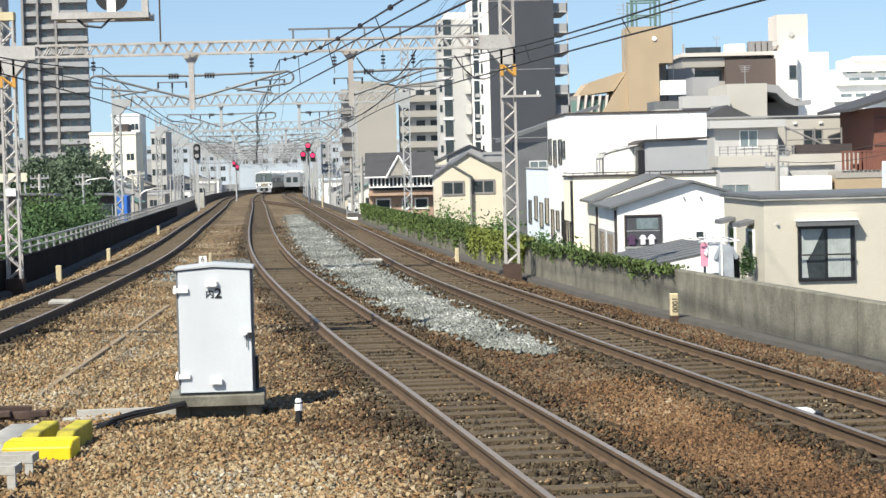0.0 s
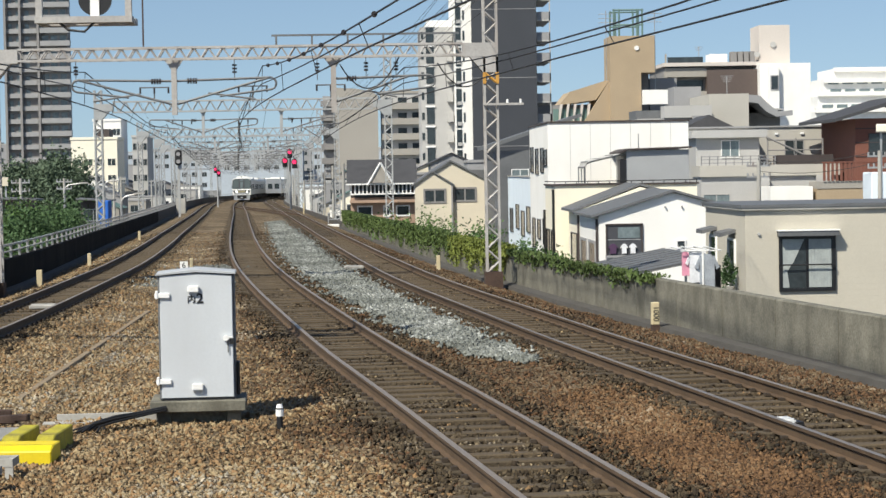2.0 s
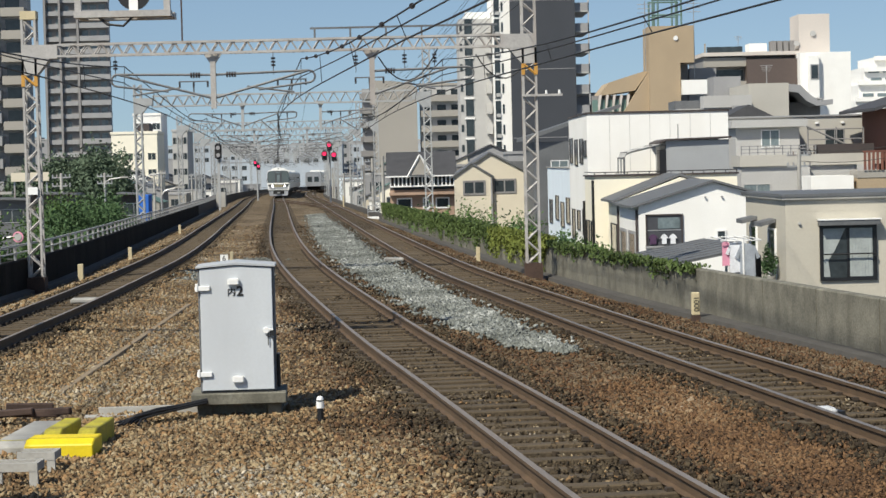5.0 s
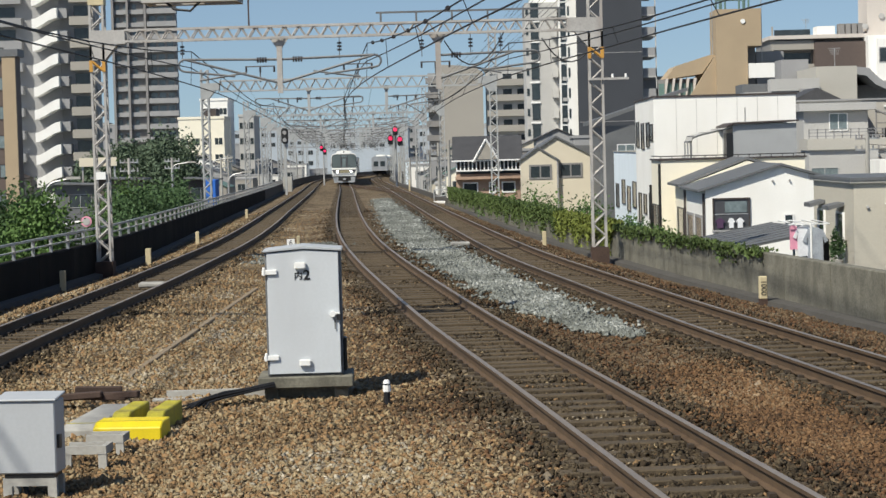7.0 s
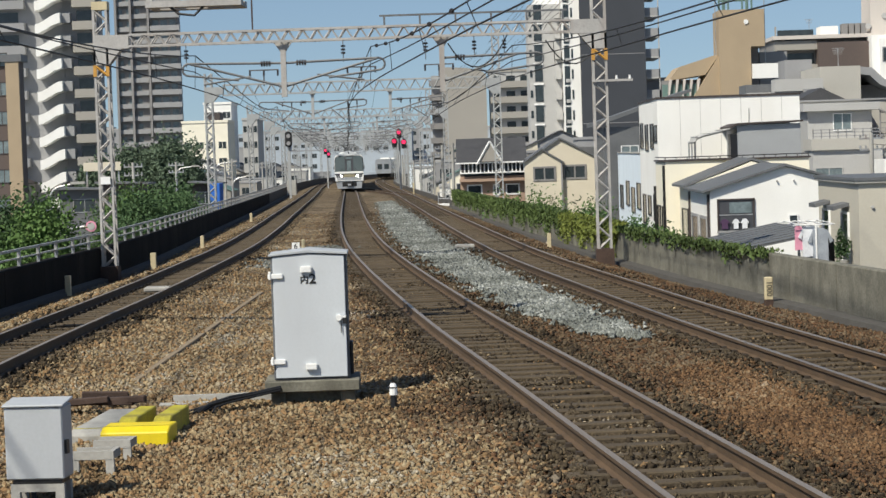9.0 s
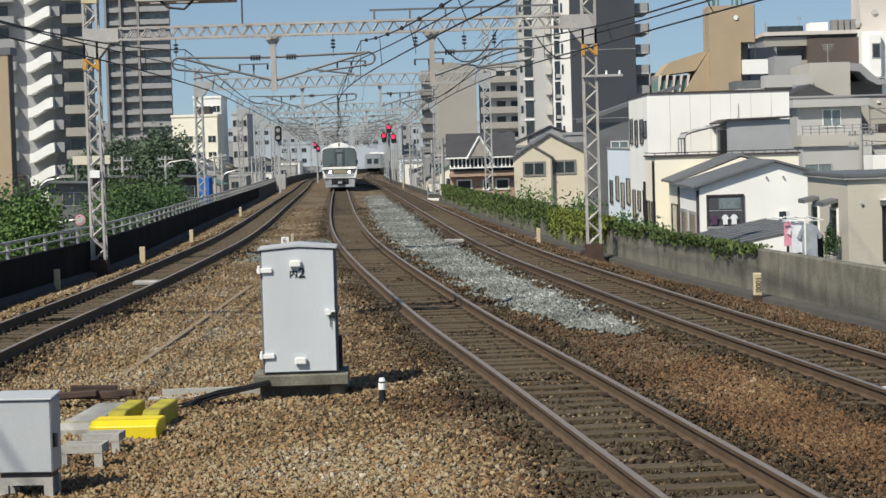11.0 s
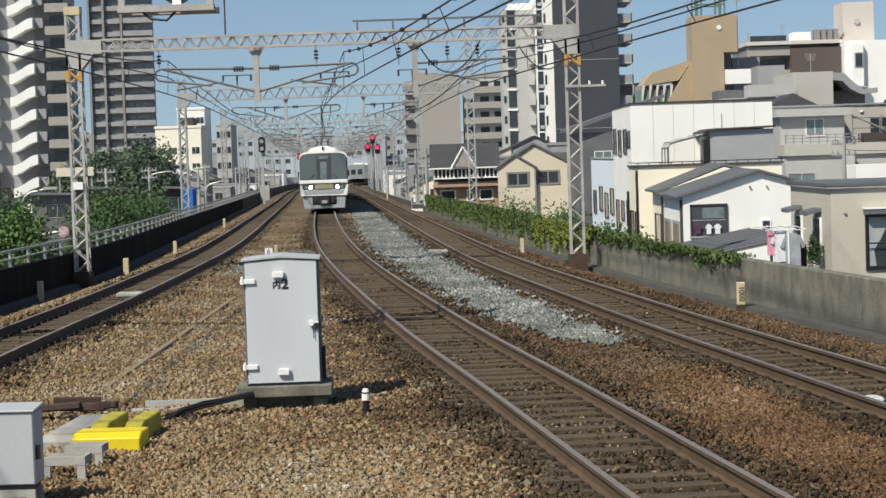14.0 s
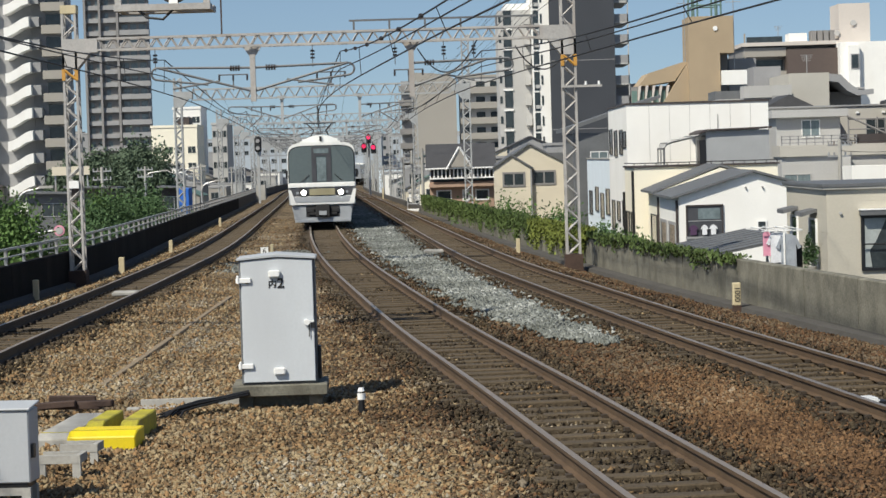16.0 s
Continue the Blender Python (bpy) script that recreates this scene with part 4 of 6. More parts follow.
for k in range(7):
    block("curtain_fold", 10.5 + k * 0.075, 10.52 + k * 0.075, 49.935, 49.945, -0.18, 0.96, "curtain", w)
bm = bmesh.new()
bar(bm, (9.8, 49.85, 0.36), (11.06, 49.85, 0.36), 0.02)
bar(bm, (9.8, 49.85, 0.30), (9.8, 49.98, 0.30), 0.015)
bar(bm, (11.06, 49.85, 0.30), (11.06, 49.98, 0.30), 0.015)
part("guard_rail", bm, M["frame_dark"], w)
for yy in (51.75, 54.5):
    w = window(h, "x", yy, 8.965, -0.4, 0.9, 1.3, "white", "glass", 0)
    bm = bmesh.new()
    poly(bm, [(8.96, yy - 0.5, 1.1), (8.96, yy - 0.5, 1.18), (8.58, yy - 0.5, 1.1), (8.58, yy - 0.5, 1.0)], (0, 1.0, 0))
    part("awning", bm, M["roof_grey"], w, "grey metal awning")
bm = bmesh.new()
bar(bm, (9.28, 49.93, 1.1), (9.28, 49.99, 1.1), 0.035, 10)
part("vent", bm, M["gwall"], h)
annex = thing("annex", "low grey annex with a sheet roof beside the ivory house", "annex")
block("wall", 7.35, 8.95, 50.6, 56.5, STREET, -0.55, "mwall", annex)
block("roof", 7.25, 8.95, 50.5, 56.6, -0.55, -0.48, "roof_grey", annex)
rack = thing("laundry_rack", "steel laundry rack hung with washing", "laundry rack")
bm = bmesh.new()
for yy in (51.2, 53.6):
    bar(bm, (8.15, yy, -0.48), (8.15, yy, 0.72), 0.025)
    bar(bm, (7.6, yy, 0.68), (8.6, yy, 0.68), 0.018)
for xx in (7.72, 8.0, 8.3, 8.55):
    bar(bm, (xx, 51.1, 0.7), (xx, 53.7, 0.7), 0.015)
part("frame", bm, M["white"], rack)


def garment(name, x, y, z, w, h, material, label, sleeves=True):
    bm = bmesh.new()
    o = [(-w / 2, 0), (-w * 0.14, 0.05), (w * 0.14, 0.05), (w / 2, 0)]
    if sleeves:
        o += [(w * 0.85, -h * 0.32), (w * 0.62, -h * 0.38), (w * 0.5, -h * 0.18)]
    o += [(w * 0.52, -h), (0.05, -h * 0.97), (-w * 0.5, -h)]
    if sleeves:
        o += [(-w * 0.5, -h * 0.18), (-w * 0.62, -h * 0.38), (-w * 0.85, -h * 0.32)]
    poly(bm, [(x + a, y, z + b) for a, b in o], (0, 0.05, 0))
    return tagged(part(name, finish(bm), M[material]), label, "laundry", "washing on the rack")


garment("towel", 7.74, 51.3, 0.62, 0.17, 0.55, "pink", "pink towel drying on the rack", False)
garment("shirt", 7.98, 51.25, 0.6, 0.3, 0.7, "cloth_white", "pale shirt drying on the rack")
garment("shirt", 8.25, 51.2, 0.55, 0.36, 0.85, "cloth", "blue-grey shirt drying on the rack")
garment("shirt", 8.1, 51.6, 0.6, 0.34, 0.95, "cloth", "grey shirt drying on the rack")
garment("trousers", 8.5, 51.5, 0.3, 0.25, 0.6, "black", "black trousers drying on the rack", False)

# open shed roof in front of the white house
c = thing("carport", "grey ribbed carport roof on posts", "carport")
bm = bmesh.new()
poly(bm, [(7.3, 60, -0.32), (9.6, 60, 0.10), (10.4, 60, 0.02), (10.4, 60, -0.04), (9.6, 60, 0.04), (7.3, 60, -0.38)], (0, 8, 0))
croof = part("roof", bm, M["roof_grey"], c)
for k in range(9):
    bm = bmesh.new()
    yy = 60 + k
    poly(bm, [(7.3, yy, -0.30), (9.6, yy, 0.13), (9.6, yy, 0.09), (7.3, yy, -0.33)], (0, 0.07, 0))
    part("roof_rib", bm, M["roof_grey"], croof)
for xx, yy in ((7.5, 60.3), (7.5, 67.5), (10.2, 60.3), (10.2, 67.5)):
    block("post", xx - 0.05, xx + 0.05, yy - 0.05, yy + 0.05, STREET, -0.3, "galv", c)

# white gabled house
h = thing("house", "white rendered house with dark grey gabled roof", "house")
gable_walls(9.02, 14.8, 82, 89.2, 0.88, 11.92, 1.74, M["wallw"], h)
gable_walls(9.06, 14.8, 89.2, 94.5, 0.98, 11.6, 1.9, M["creamw"], h)
gable("roof", 9.02, 14.8, 82, 89.0, 0.90, 11.92, 1.76, 0.3, 0.09, M["roof_grey"], h)
gable("roof", 9.06, 14.8, 89.6, 94.3, 1.02, 11.6, 1.96, 0.35, 0.10, M["roof_grey"], h)
# flat dark sheet on the wall, painted as the unlit room inside
bm = bmesh.new()
bx(bm, 9.34, 10.66, 81.97, 82.0, -0.66, 0.5)
op = part("window_opening", bm, M["pillar"], h, "dark sheet for the shaded inside of the balcony window")
boxes("window_frame", [(9.28, 9.34, 81.93, 82.0, -0.7, 0.55), (10.66, 10.72, 81.93, 82.0, -0.7, 0.55), (9.28, 10.72, 81.93, 82.0, 0.5, 0.56)], M["roof_brown"], op)
boxes("sill", [(9.26, 10.74, 81.9, 82.0, -0.74, -0.66)], M["mwall"], op)
boxes("inner_pane", [(9.75, 10.6, 81.95, 81.968, 0.0, 0.42)], M["glass_pale"], op)
boxes("drying_pole", [(9.36, 10.64, 81.955, 81.967, -0.08, -0.04)], M["galv"], op)
for xx, ww, m, t in ((9.55, 0.3, "purple", "dark purple clothes in the window"), (9.98, 0.22, "cloth_white", "white shirt in the window"), (10.32, 0.24, "cloth_white", "pale shirt in the window")):
    garment("shirt", xx, 81.88, -0.26, ww * 0.8, 0.34, m, t)
window(h, "y", 12.2, 82, -0.66, 0.28, 0.5, "white", "glass", 0)
for xx in (11.6, 12.25):
    bm = bmesh.new()
    bar(bm, (xx, 81.9, 1.18), (xx, 82, 1.18), 0.035, 10)
    part("vent", bm, M["mwall"], h)
for yy in (84.4, 87.6):
    window(h, "x", yy, 9.02, -1.4, 2.3, 1.15, "mwall", "glass", 0, 0.12)
window(h, "x", 92.0, 9.06, -1.4, 2.4, 1.3, "frame_dark", "glass", 0)
for yy in (82.1, 89.25):
    bm = bmesh.new()
    bar(bm, (8.95, yy, 0.75), (8.95, yy, STREET), 0.05, 6)
    part("downpipe", bm, M["roof_brown"], h)

# tall white building with a roof terrace
h = thing("apartment_house", "tall white rendered building with a roof terrace", "building")
block("wall", 8.65, 15.3, 100, 111, STREET, 4.86, "wallw", h)
block("parapet_cap", 8.6, 15.35, 99.95, 111.05, 4.86, 4.95, "roof_brown", h)
for k in range(6):
    boxes("panel_joint", [(9.7 + 0.95 * k, 9.715 + 0.95 * k, 99.99, 100.0, 2.1, 4.84)], M["gwall"], h)
boxes("vent_pipe", [(12.9, 12.93, 99.97, 100.0, 3.6, 4.3)], M["mwall"], h)
block("wing", 8.5, 14.9, 95.0, 100, STREET, 1.95, "creamw", h, "pale cream lower wing")
block("wing_cap", 8.42, 14.98, 94.92, 100, 1.95, 2.02, "roof_brown", h)
for yy, z0, hh in ((101.3, 2.9, 0.7), (103.2, 2.6, 1.1), (106.3, 2.5, 1.2), (109.3, 2.6, 1.2), (102.2, -0.9, 1.2), (105.5, -0.7, 0.9), (108.6, -1.2, 1.4)):
    window(h, "x", yy, 8.65, z0, 1.7, hh, "frame_dark", "glass", 0)
for yy in (96.0, 98.6):
    window(h, "x", yy, 8.5, -1.3, 1.7, 1.2, "frame_dark", "glass", 0)
bm = bmesh.new()
for yy in (100.0, 95.2):
    bar(bm, (8.44, yy, 1.8 if yy < 99 else 0.8), (8.44, yy, STREET), 0.06)
part("downpipe", bm, M["frame_dark"], h)
bm = bmesh.new()
bar(bm, (8.5, 94.95, 2.14), (14.9, 94.95, 2.14), 0.025)
bar(bm, (8.5, 94.95, 2.14), (8.5, 99.9, 2.14), 0.025)
for k in range(14):
    bar(bm, (8.5 + k * 0.49, 94.95, 2.0), (8.5 + k * 0.49, 94.95, 2.14), 0.02, 4)
part("terrace_rail", bm, M["frame_dark"], h)
shed = block("roof_room", 11.85, 14.7, 96, 100, 2.02, 3.5, "shed", h, "grey corrugated sheet roof room")
for k in range(19):
    block("rib", 11.9 + k * 0.15, 11.93 + k * 0.15, 95.994, 96.0, 2.02, 3.48, "shed", shed)
bm = bmesh.new()
poly(bm, [(11.55, 95.8, 3.44), (11.9, 95.8, 3.58), (14.8, 95.8, 3.64), (14.8, 95.8, 3.56), (11.9, 95.8, 3.5), (11.55, 95.8, 3.36)], (0, 4.2, 0))
part("roof_room_cap", bm, M["roof_brown"], shed)
for yy in (96.1, 97.4, 98.7):
    bm = bmesh.new()
    prev = (9.95, yy, 2.02)
    for p in ((9.95, yy, 2.75), (10.05, yy, 2.92), (10.3, yy, 3.02), (11.0, yy, 3.17), (11.85, yy, 3.36)):
        bar(bm, prev, p, 0.035)
        prev = p
    part("canopy_frame", bm, M["galv"], h, "bent steel canopy frame")
bm = bmesh.new()
poly(bm, [(9.98, 96.0, 2.80), (10.05, 96.0, 2.95), (10.3, 96.0, 3.05), (11.85, 96.0, 3.39), (11.85, 96.0, 3.42), (10.3, 96.0, 3.08), (10.03, 96.0, 2.97)], (0, 2.8, 0))
sheet = part("canopy_sheet", bm, M["gwall"], h, "translucent grey canopy sheet")
for x, z in ((10.06, 3.0), (10.6, 3.13), (11.2, 3.27)):
    boxes("purlin", [(x, x + 0.04, 96.0, 98.8, z, z + 0.04)], M["arm"], sheet)
boxes("canopy_beam", [(9.93, 10.0, 96.0, 98.8, 2.72, 2.8)], M["arm"], h)
boxes("canopy_post", [(9.92, 10.0, 96.0, 96.08, 2.02, 2.8)], M["arm"], h, "dark steel post")
boxes("door", [(11.55, 11.84, 95.97, 96.9, 2.02, 3.1)], M["frame_dark"], h)

b = thing("house", "pale blue rendered narrow house", "house")
block("wall", 8.7, 12.5, 111.4, 129, STREET, 2.3, "lblue", b)
block("roof_edge", 8.65, 12.55, 111.35, 129, 2.3, 2.36, "pale", b)
for k, yy in enumerate((113, 117, 121, 126)):
    window(b, "x", yy, 8.7, -0.6 - 0.3 * (k % 2), 2.4, 1.3, "frame_dark", "glass", 0)
b = thing("house", "dark grey building with a sloping sheet roof", "house")
block("wall", 8.0, 13, 131, 142, STREET, 3.9, "roof_grey", b)
bm = bmesh.new()
poly(bm, [(7.6, 130.5, 4.0), (13.4, 130.5, 5.9), (13.4, 130.5, 6.1), (7.6, 130.5, 4.25)], (0, 12, 0))
part("roof", bm, M["roof_grey"], b)
window(b, "y", 9.6, 131, 1.9, 1.0, 0.8, "white", "glass_pale")
window(b, "y", 9.8, 131, -0.6, 1.4, 0.9, "white", "glass")

# cream house with two gables
h = thing("house", "cream rendered house with two front gables", "house")
gable_walls(3.75, 7.95, 140, 148, 2.1, 5.66, 3.3, M["cream"], h)
gable_walls(3.3, 5.7, 139.7, 140, 1.85, 4.45, 2.62, M["cream"], h)
gable("roof", 3.75, 7.95, 140, 148, 2.1, 5.66, 3.32, 0.22, 0.12, M["roof_grey"], h)
gable("roof", 3.3, 5.7, 139.7, 140.5, 1.85, 4.45, 2.64, 0.2, 0.11, M["roof_grey"], h)
bm = bmesh.new()
poly(bm, [(7.1, 141, 2.75), (9.6, 141, 2.75), (9.8, 141, 1.9), (8.0, 141, 1.9)], (0, 6, 0))
part("side_roof", bm, M["roof_grey"], h)
block("side_wall", 7.95, 9.6, 141.2, 147, STREET, 1.9, "gwall", h)
window(h, "y", 4.6, 139.7, 0.72, 1.25, 0.72, "ttower", "glass", 1, 0.12)
window(h, "y", 6.6, 140, 0.78, 1.3, 0.72, "ttower", "glass", 1, 0.12)
block("corner_trim", 5.68, 5.78, 139.66, 139.7, STREET, 1.9, "mwall", h)

# house with the steep slate roof and balcony
h = thing("house", "brick faced house with steep slate roof and white balcony", "house")
block("wall", -1.0, 3.55, 151, 158, STREET, 0.9, "brick", h)
block("upper_wall", -1.0, 3.55, 152.2, 158, 0.9, 2.0, "roof_brown", h)
bm = bmesh.new()
poly(bm, [(-1.25, 150.3, 1.86), (-1.25, 154.0, 3.62), (-1.25, 158.4, 1.86)], (5.0, 0, 0))
part("roof", bm, M["roof"], h, "dark slate roof")
bm = bmesh.new()
poly(bm, [(0.42, 150.1, 1.95), (1.15, 150.1, 3.22), (1.88, 150.1, 1.95)], (0, 3, 0))
dormer = part("dormer", bm, M["slab"], h, "beige gable dormer")
bm = bmesh.new()
for a, b2 in (((0.22, 1.78), (1.15, 3.36)), ((2.08, 1.78), (1.15, 3.36))):
    bar(bm, (a[0], 150.05, a[1]), (b2[0], 150.05, b2[1]), 0.075, 4)
part("bargeboard", bm, M["white"], dormer)
block("eave_trim", -1.3, 3.8, 150.2, 150.3, 1.82, 1.92, "white", h)
bm = bmesh.new()
for k in range(17):
    xx = -0.95 + k * 0.28
    bx(bm, xx - 0.045, xx + 0.045, 150.5, 150.56, 1.2, 1.8)
part("balcony_slats", bm, M["white"], h)["kind"] = "stuff"
block("balcony_rail", -1.0, 3.6, 150.45, 150.6, 1.12, 1.22, "white", h)
block("balcony_floor", -1.05, 3.6, 150.4, 152.2, 0.55, 0.75, "brick", h)
for k, xx in enumerate((-0.2, 1.2, 2.7)):
    window(h, "y", xx, 152.2, 0.95, 1.1, 0.85, "roof_brown", "glass", 1)
for xx, ww in ((0.0, 0.9), (1.55, 0.3), (2.7, 0.8)):
    window(h, "y", xx, 151, -0.35, ww, 0.6, "white", "glass", 0, 0.1)


def apartments(name, label, x0, x1, y, deep, top, wallm, floor, bays, side=None, balcony=None, pane="glass", win=(1.5, 1.3), base=STREET, group="", first=0):
    """A block of flats: slab edges or balconies and windows floor by floor on the front that faces the eye."""
    t = thing(name, label, "apartment block", group)
    block("wall", x0, x1, y, y + deep, base, top, wallm, t)
    block("roof_edge", x0 - 0.15, x1 + 0.15, y - 0.15, y + deep, top, top + 0.5, balcony or wallm, t)
    n = int((top - base) / floor)
    wide = (x1 - x0) / bays
    for i in range(n):
        z = base + floor * i + 0.9
        if z < -1.5:
            continue
        if balcony:
            block("balcony", x0 + 0.1, x1 - 0.1, y - 1.2, y - 0.02, z - 0.95, z + 0.25, balcony, t)
        for j in range(bays):
            window(t, "y", x0 + wide * (j + 0.5), y, z - (0.6 if balcony else 0), min(win[0], wide * 0.8), win[1] + (0.5 if balcony else 0), "frame_dark" if balcony else wallm, pane, 1, 0.08)
        if side:
            for j in range(side):
                window(t, "x", y + deep * (j + 0.5) / side, x0, z, 1.4, 1.2, wallm, pane, 0, 0.08)
    return t


# dark and white tower block
t = thing("tower_block", "dark grey and white apartment tower with side balconies", "apartment block")
block("white_stair", 8.3, 13.0, 304, 318, STREET, 23.2, "gwall", t, "pale grey lower block")
block("white_stair_cap", 9.3, 12.9, 305, 318, 23.2, 24.2, "white", t)
block("white_front", 13.0, 15.4, 300, 318, STREET, 34, "wallw", t, "white front strip")
block("dark_front", 15.4, 24.5, 299, 318, STREET, 36, "dtower", t, "dark grey windowless front")
for i in range(12):
    z = -5.0 + 2.87 * i
    if z < 0:
        continue
    if z < 21:
        block("stair_window", 9.1, 10.2, 303.9, 304, z + 0.1, z + 2.35, "glass", t)
        block("stair_slab", 8.9, 10.3, 303.8, 304, z + 2.45, z + 2.68, "white", t)
        block("side_window", 8.4, 8.75, 303.93, 304, z + 0.7, z + 1.7, "glass", t)
        block("landing_box", 12.0, 12.85, 302.9, 304, z + 0.3, z + 1.5, "gwall", t, "projecting grey balcony box")
    block("strip_window", 13.15, 13.9, 299.93, 300, z - 0.6, z + 2.0, "glass", t)
    block("strip_guard", 13.3, 13.95, 299.86, 299.93, z - 0.3, z + 0.2, "gwall", t, "white railing panel")
    block("slot_window", 14.15, 14.4, 299.93, 300, z + 0.2, z + 1.5, "glass", t)
    block("balcony_slab", 24.5, 26.6, 300, 312, z - 0.15, z + 0.05, "gwall", t)
    block("balcony_front", 24.5, 26.55, 300, 300.12, z + 0.05, z + 1.15, "mwall", t, "grey glazed balcony front")
    block("balcony_door", 24.48, 24.52, 301, 310, z + 0.1, z + 2.2, "glass", t)
for k in range(3):
    block("roof_line", 15.4, 24.5, 298.97, 299, 6.0 + 9.6 * k, 6.08 + 9.6 * k, "mwall", t)
block("balcony_post", 26.4, 26.55, 300, 300.2, 0, 34, "gwall", t)

t = thing("apartment_block", "beige windowless end wall of an apartment slab", "apartment block")
bm = bmesh.new()
poly(bm, [(-5.2, 400, STREET), (2.8, 400, STREET), (2.8, 400, 17.1), (1.5, 400, 17.9), (-1.5, 400, 18.4), (-5.2, 400, 18.6)], (0, 40, 0))
part("wall", bm, M["slab"], t)
block("stair_shaft", -7.6, -5.2, 404, 420, STREET, 17.2, "mwall", t)
for i in range(7):
    block("landing", -8.0, -5.2, 402.6, 404, -1 + 2.7 * i, 0.1 + 2.7 * i, "ttower", t)
apartments("apartment_block", "pale apartment block with beige balconies", 3.4, 11.4, 402, 14, 17.4, "gwall", 2.87, 3, balcony="slab")

# west side
# pale panes and a lightened wall put distance haze into this tower's colours
t = thing("tower_block", "brown-grey high-rise with pale balconies", "apartment block")
block("wall", -79.5, -65.6, 480, 484, STREET, 46, "ttower", t)
for i in range(17):
    z = -2.4 + 2.87 * i
    block("balcony", -71.6, -65.0, 478.3, 480, z, z + 1.15, "mwall", t)
    block("gallery", -79.4, -72.4, 478.9, 480, z, z + 1.0, "mwall", t)
    for xx in (-78.4, -76.6, -74.6):
        block("door", xx - 0.45, xx + 0.45, 479.94, 480, z + 1.0, z + 2.2, "glass_pale", t)
    for xx in (-70.6, -68.7, -66.7):
        block("window", xx - 0.7, xx + 0.7, 479.94, 480, z + 1.15, z + 2.4, "glass_pale", t)
for xx in (-79.3, -76.0, -72.0):
    block("column", xx - 0.25, xx + 0.25, 478.2, 480, STREET, 46, "ttower", t)

t = thing("apartment_block", "white apartment block with curved outside stairs", "apartment block")
block("wall", -64, -47.2, 272, 274.5, STREET, 30, "mwall", t)
for i in range(12):
    z = -3.6 + 2.87 * i
    bm = bmesh.new()
    o = [(-54.9, z + 0.0), (-54.9, z + 1.2)]
    for k in range(7):
        s = k / 6
        o.append((-54.9 + 1.2 * s + 2.0 * s, z + 1.2 + 1.35 * s * s * (3 - 2 * s)))
    o += [(-51.7, z + 1.3)] + [(-51.7 - 3.2 * s, z + 1.3 - 1.3 * (s * s * (3 - 2 * s))) for s in (0.3, 0.6, 0.85)]
    poly(bm, [(x, 269.4, zz) for x, zz in o], (0, 2.6, 0))
    part("stair_flight", bm, M["wallw"], t, "white stair parapet")
    block("landing", -51.7, -50.6, 270.4, 272, z + 1.3, z + 2.55, "mwall", t)
    block("balcony", -50.4, -47.4, 270.6, 272, z + 0.4, z + 1.5, "slab", t)
    block("window", -50.0, -48.2, 271.9, 272, z + 1.5, z + 2.9, "glass", t)
    block("balcony", -63.5, -56.5, 270.6, 272, z + 0.4, z + 1.5, "mwall", t)
    block("window", -62.0, -57.5, 271.9, 272, z + 1.5, z + 2.9, "glass", t)
    block("recess", -54.6, -51.8, 271.9, 272, z + 0.2, z + 2.7, "mwall", t)
t = thing("apartment_block", "brown tiled apartment block with small windows", "apartment block")
block("wall", -54, -44.6, 210, 212.5, STREET, 13.0, "brownwall", t)
block("end_wall", -45.8, -44.5, 209.6, 210, STREET, 13.0, "tan", t)
block("roof_edge", -54.2, -44.2, 209.5, 212.7, 13.0, 13.7, "roof_grey", t)
for i in range(7):
    for xx in (-52, -49.3, -46.4):
        window(t, "y", xx, 210, -4.6 + 2.87 * i, 1.3, 1.2, "roof_brown", "glass_pale", 1, 0.1)
t = apartments("office_building", "cream office building with dark windows", -57.3, -48.3, 420, 12, 10.0, "creamw", 3.2, 4)
block("roof_room", -53, -50, 422, 428, 10.5, 12.0, "roof_brown", t)
t = apartments("office_building", "white far office block", -56, -50.3, 445, 12, 14.2, "wallw", 3.2, 3)
t = apartments("office_building", "pale blue-grey far office block", -47.5, -44.4, 440, 12, 10.6, "gwall", 3.2, 2)

# east side, behind the houses
t = thing("building", "tan tiled stair tower with roof tank frame", "building")
bm = bmesh.new()
poly(bm, [(23.2, 199.2, STREET), (26.1, 199.2, STREET), (26.1, 199.2, 11.6), (27.4, 199.2, 11.6), (27.4, 199.2, 15.05), (23.2, 199.2, 15.05)], (0, 5, 0))
part("tower", bm, M["tan"], t)
block("inner_wall", 26.1, 27.3, 203, 206, STREET, 11.6, "ttower", t)
block("white_parapet", 26.15, 28.9, 198.5, 199.2, 8.6, 9.95, "wallw", t)
block("back_stair", 27.4, 30.0, 203, 206, STREET, 11.2, "mwall", t)
bm = bmesh.new()
bar(bm, (25.7, 199.1, 13.9), (25.7, 199.2, 13.9), 0.22, 12)
part("lamp", bm, M["white"], t)
for yy in (201, 204):
    for xx in (23.8, 24.3, 26.0, 26.5):
        bm = bmesh.new()
        bar(bm, (xx, yy, 15), (xx, yy, 17.7), 0.09)
        part("tank_post", bm, M["farblue"], t, "blue-green steel post")
    for z in (16.2, 17.6):
        bm = bmesh.new()
        bar(bm, (23.7, yy, z), (26.6, yy, z), 0.09)
        part("tank_beam", bm, M["farblue"], t, "blue-green steel beam")
bm = bmesh.new()
poly(bm, [(20.7, 200, 7.0), (23.2, 200, 7.0), (23.2, 200, 10.85)], (0, 8, 0))
wing = part("sloped_wing", bm, M["tan"], t, "tan wing with a sloping glazed front")
bm = bmesh.new()
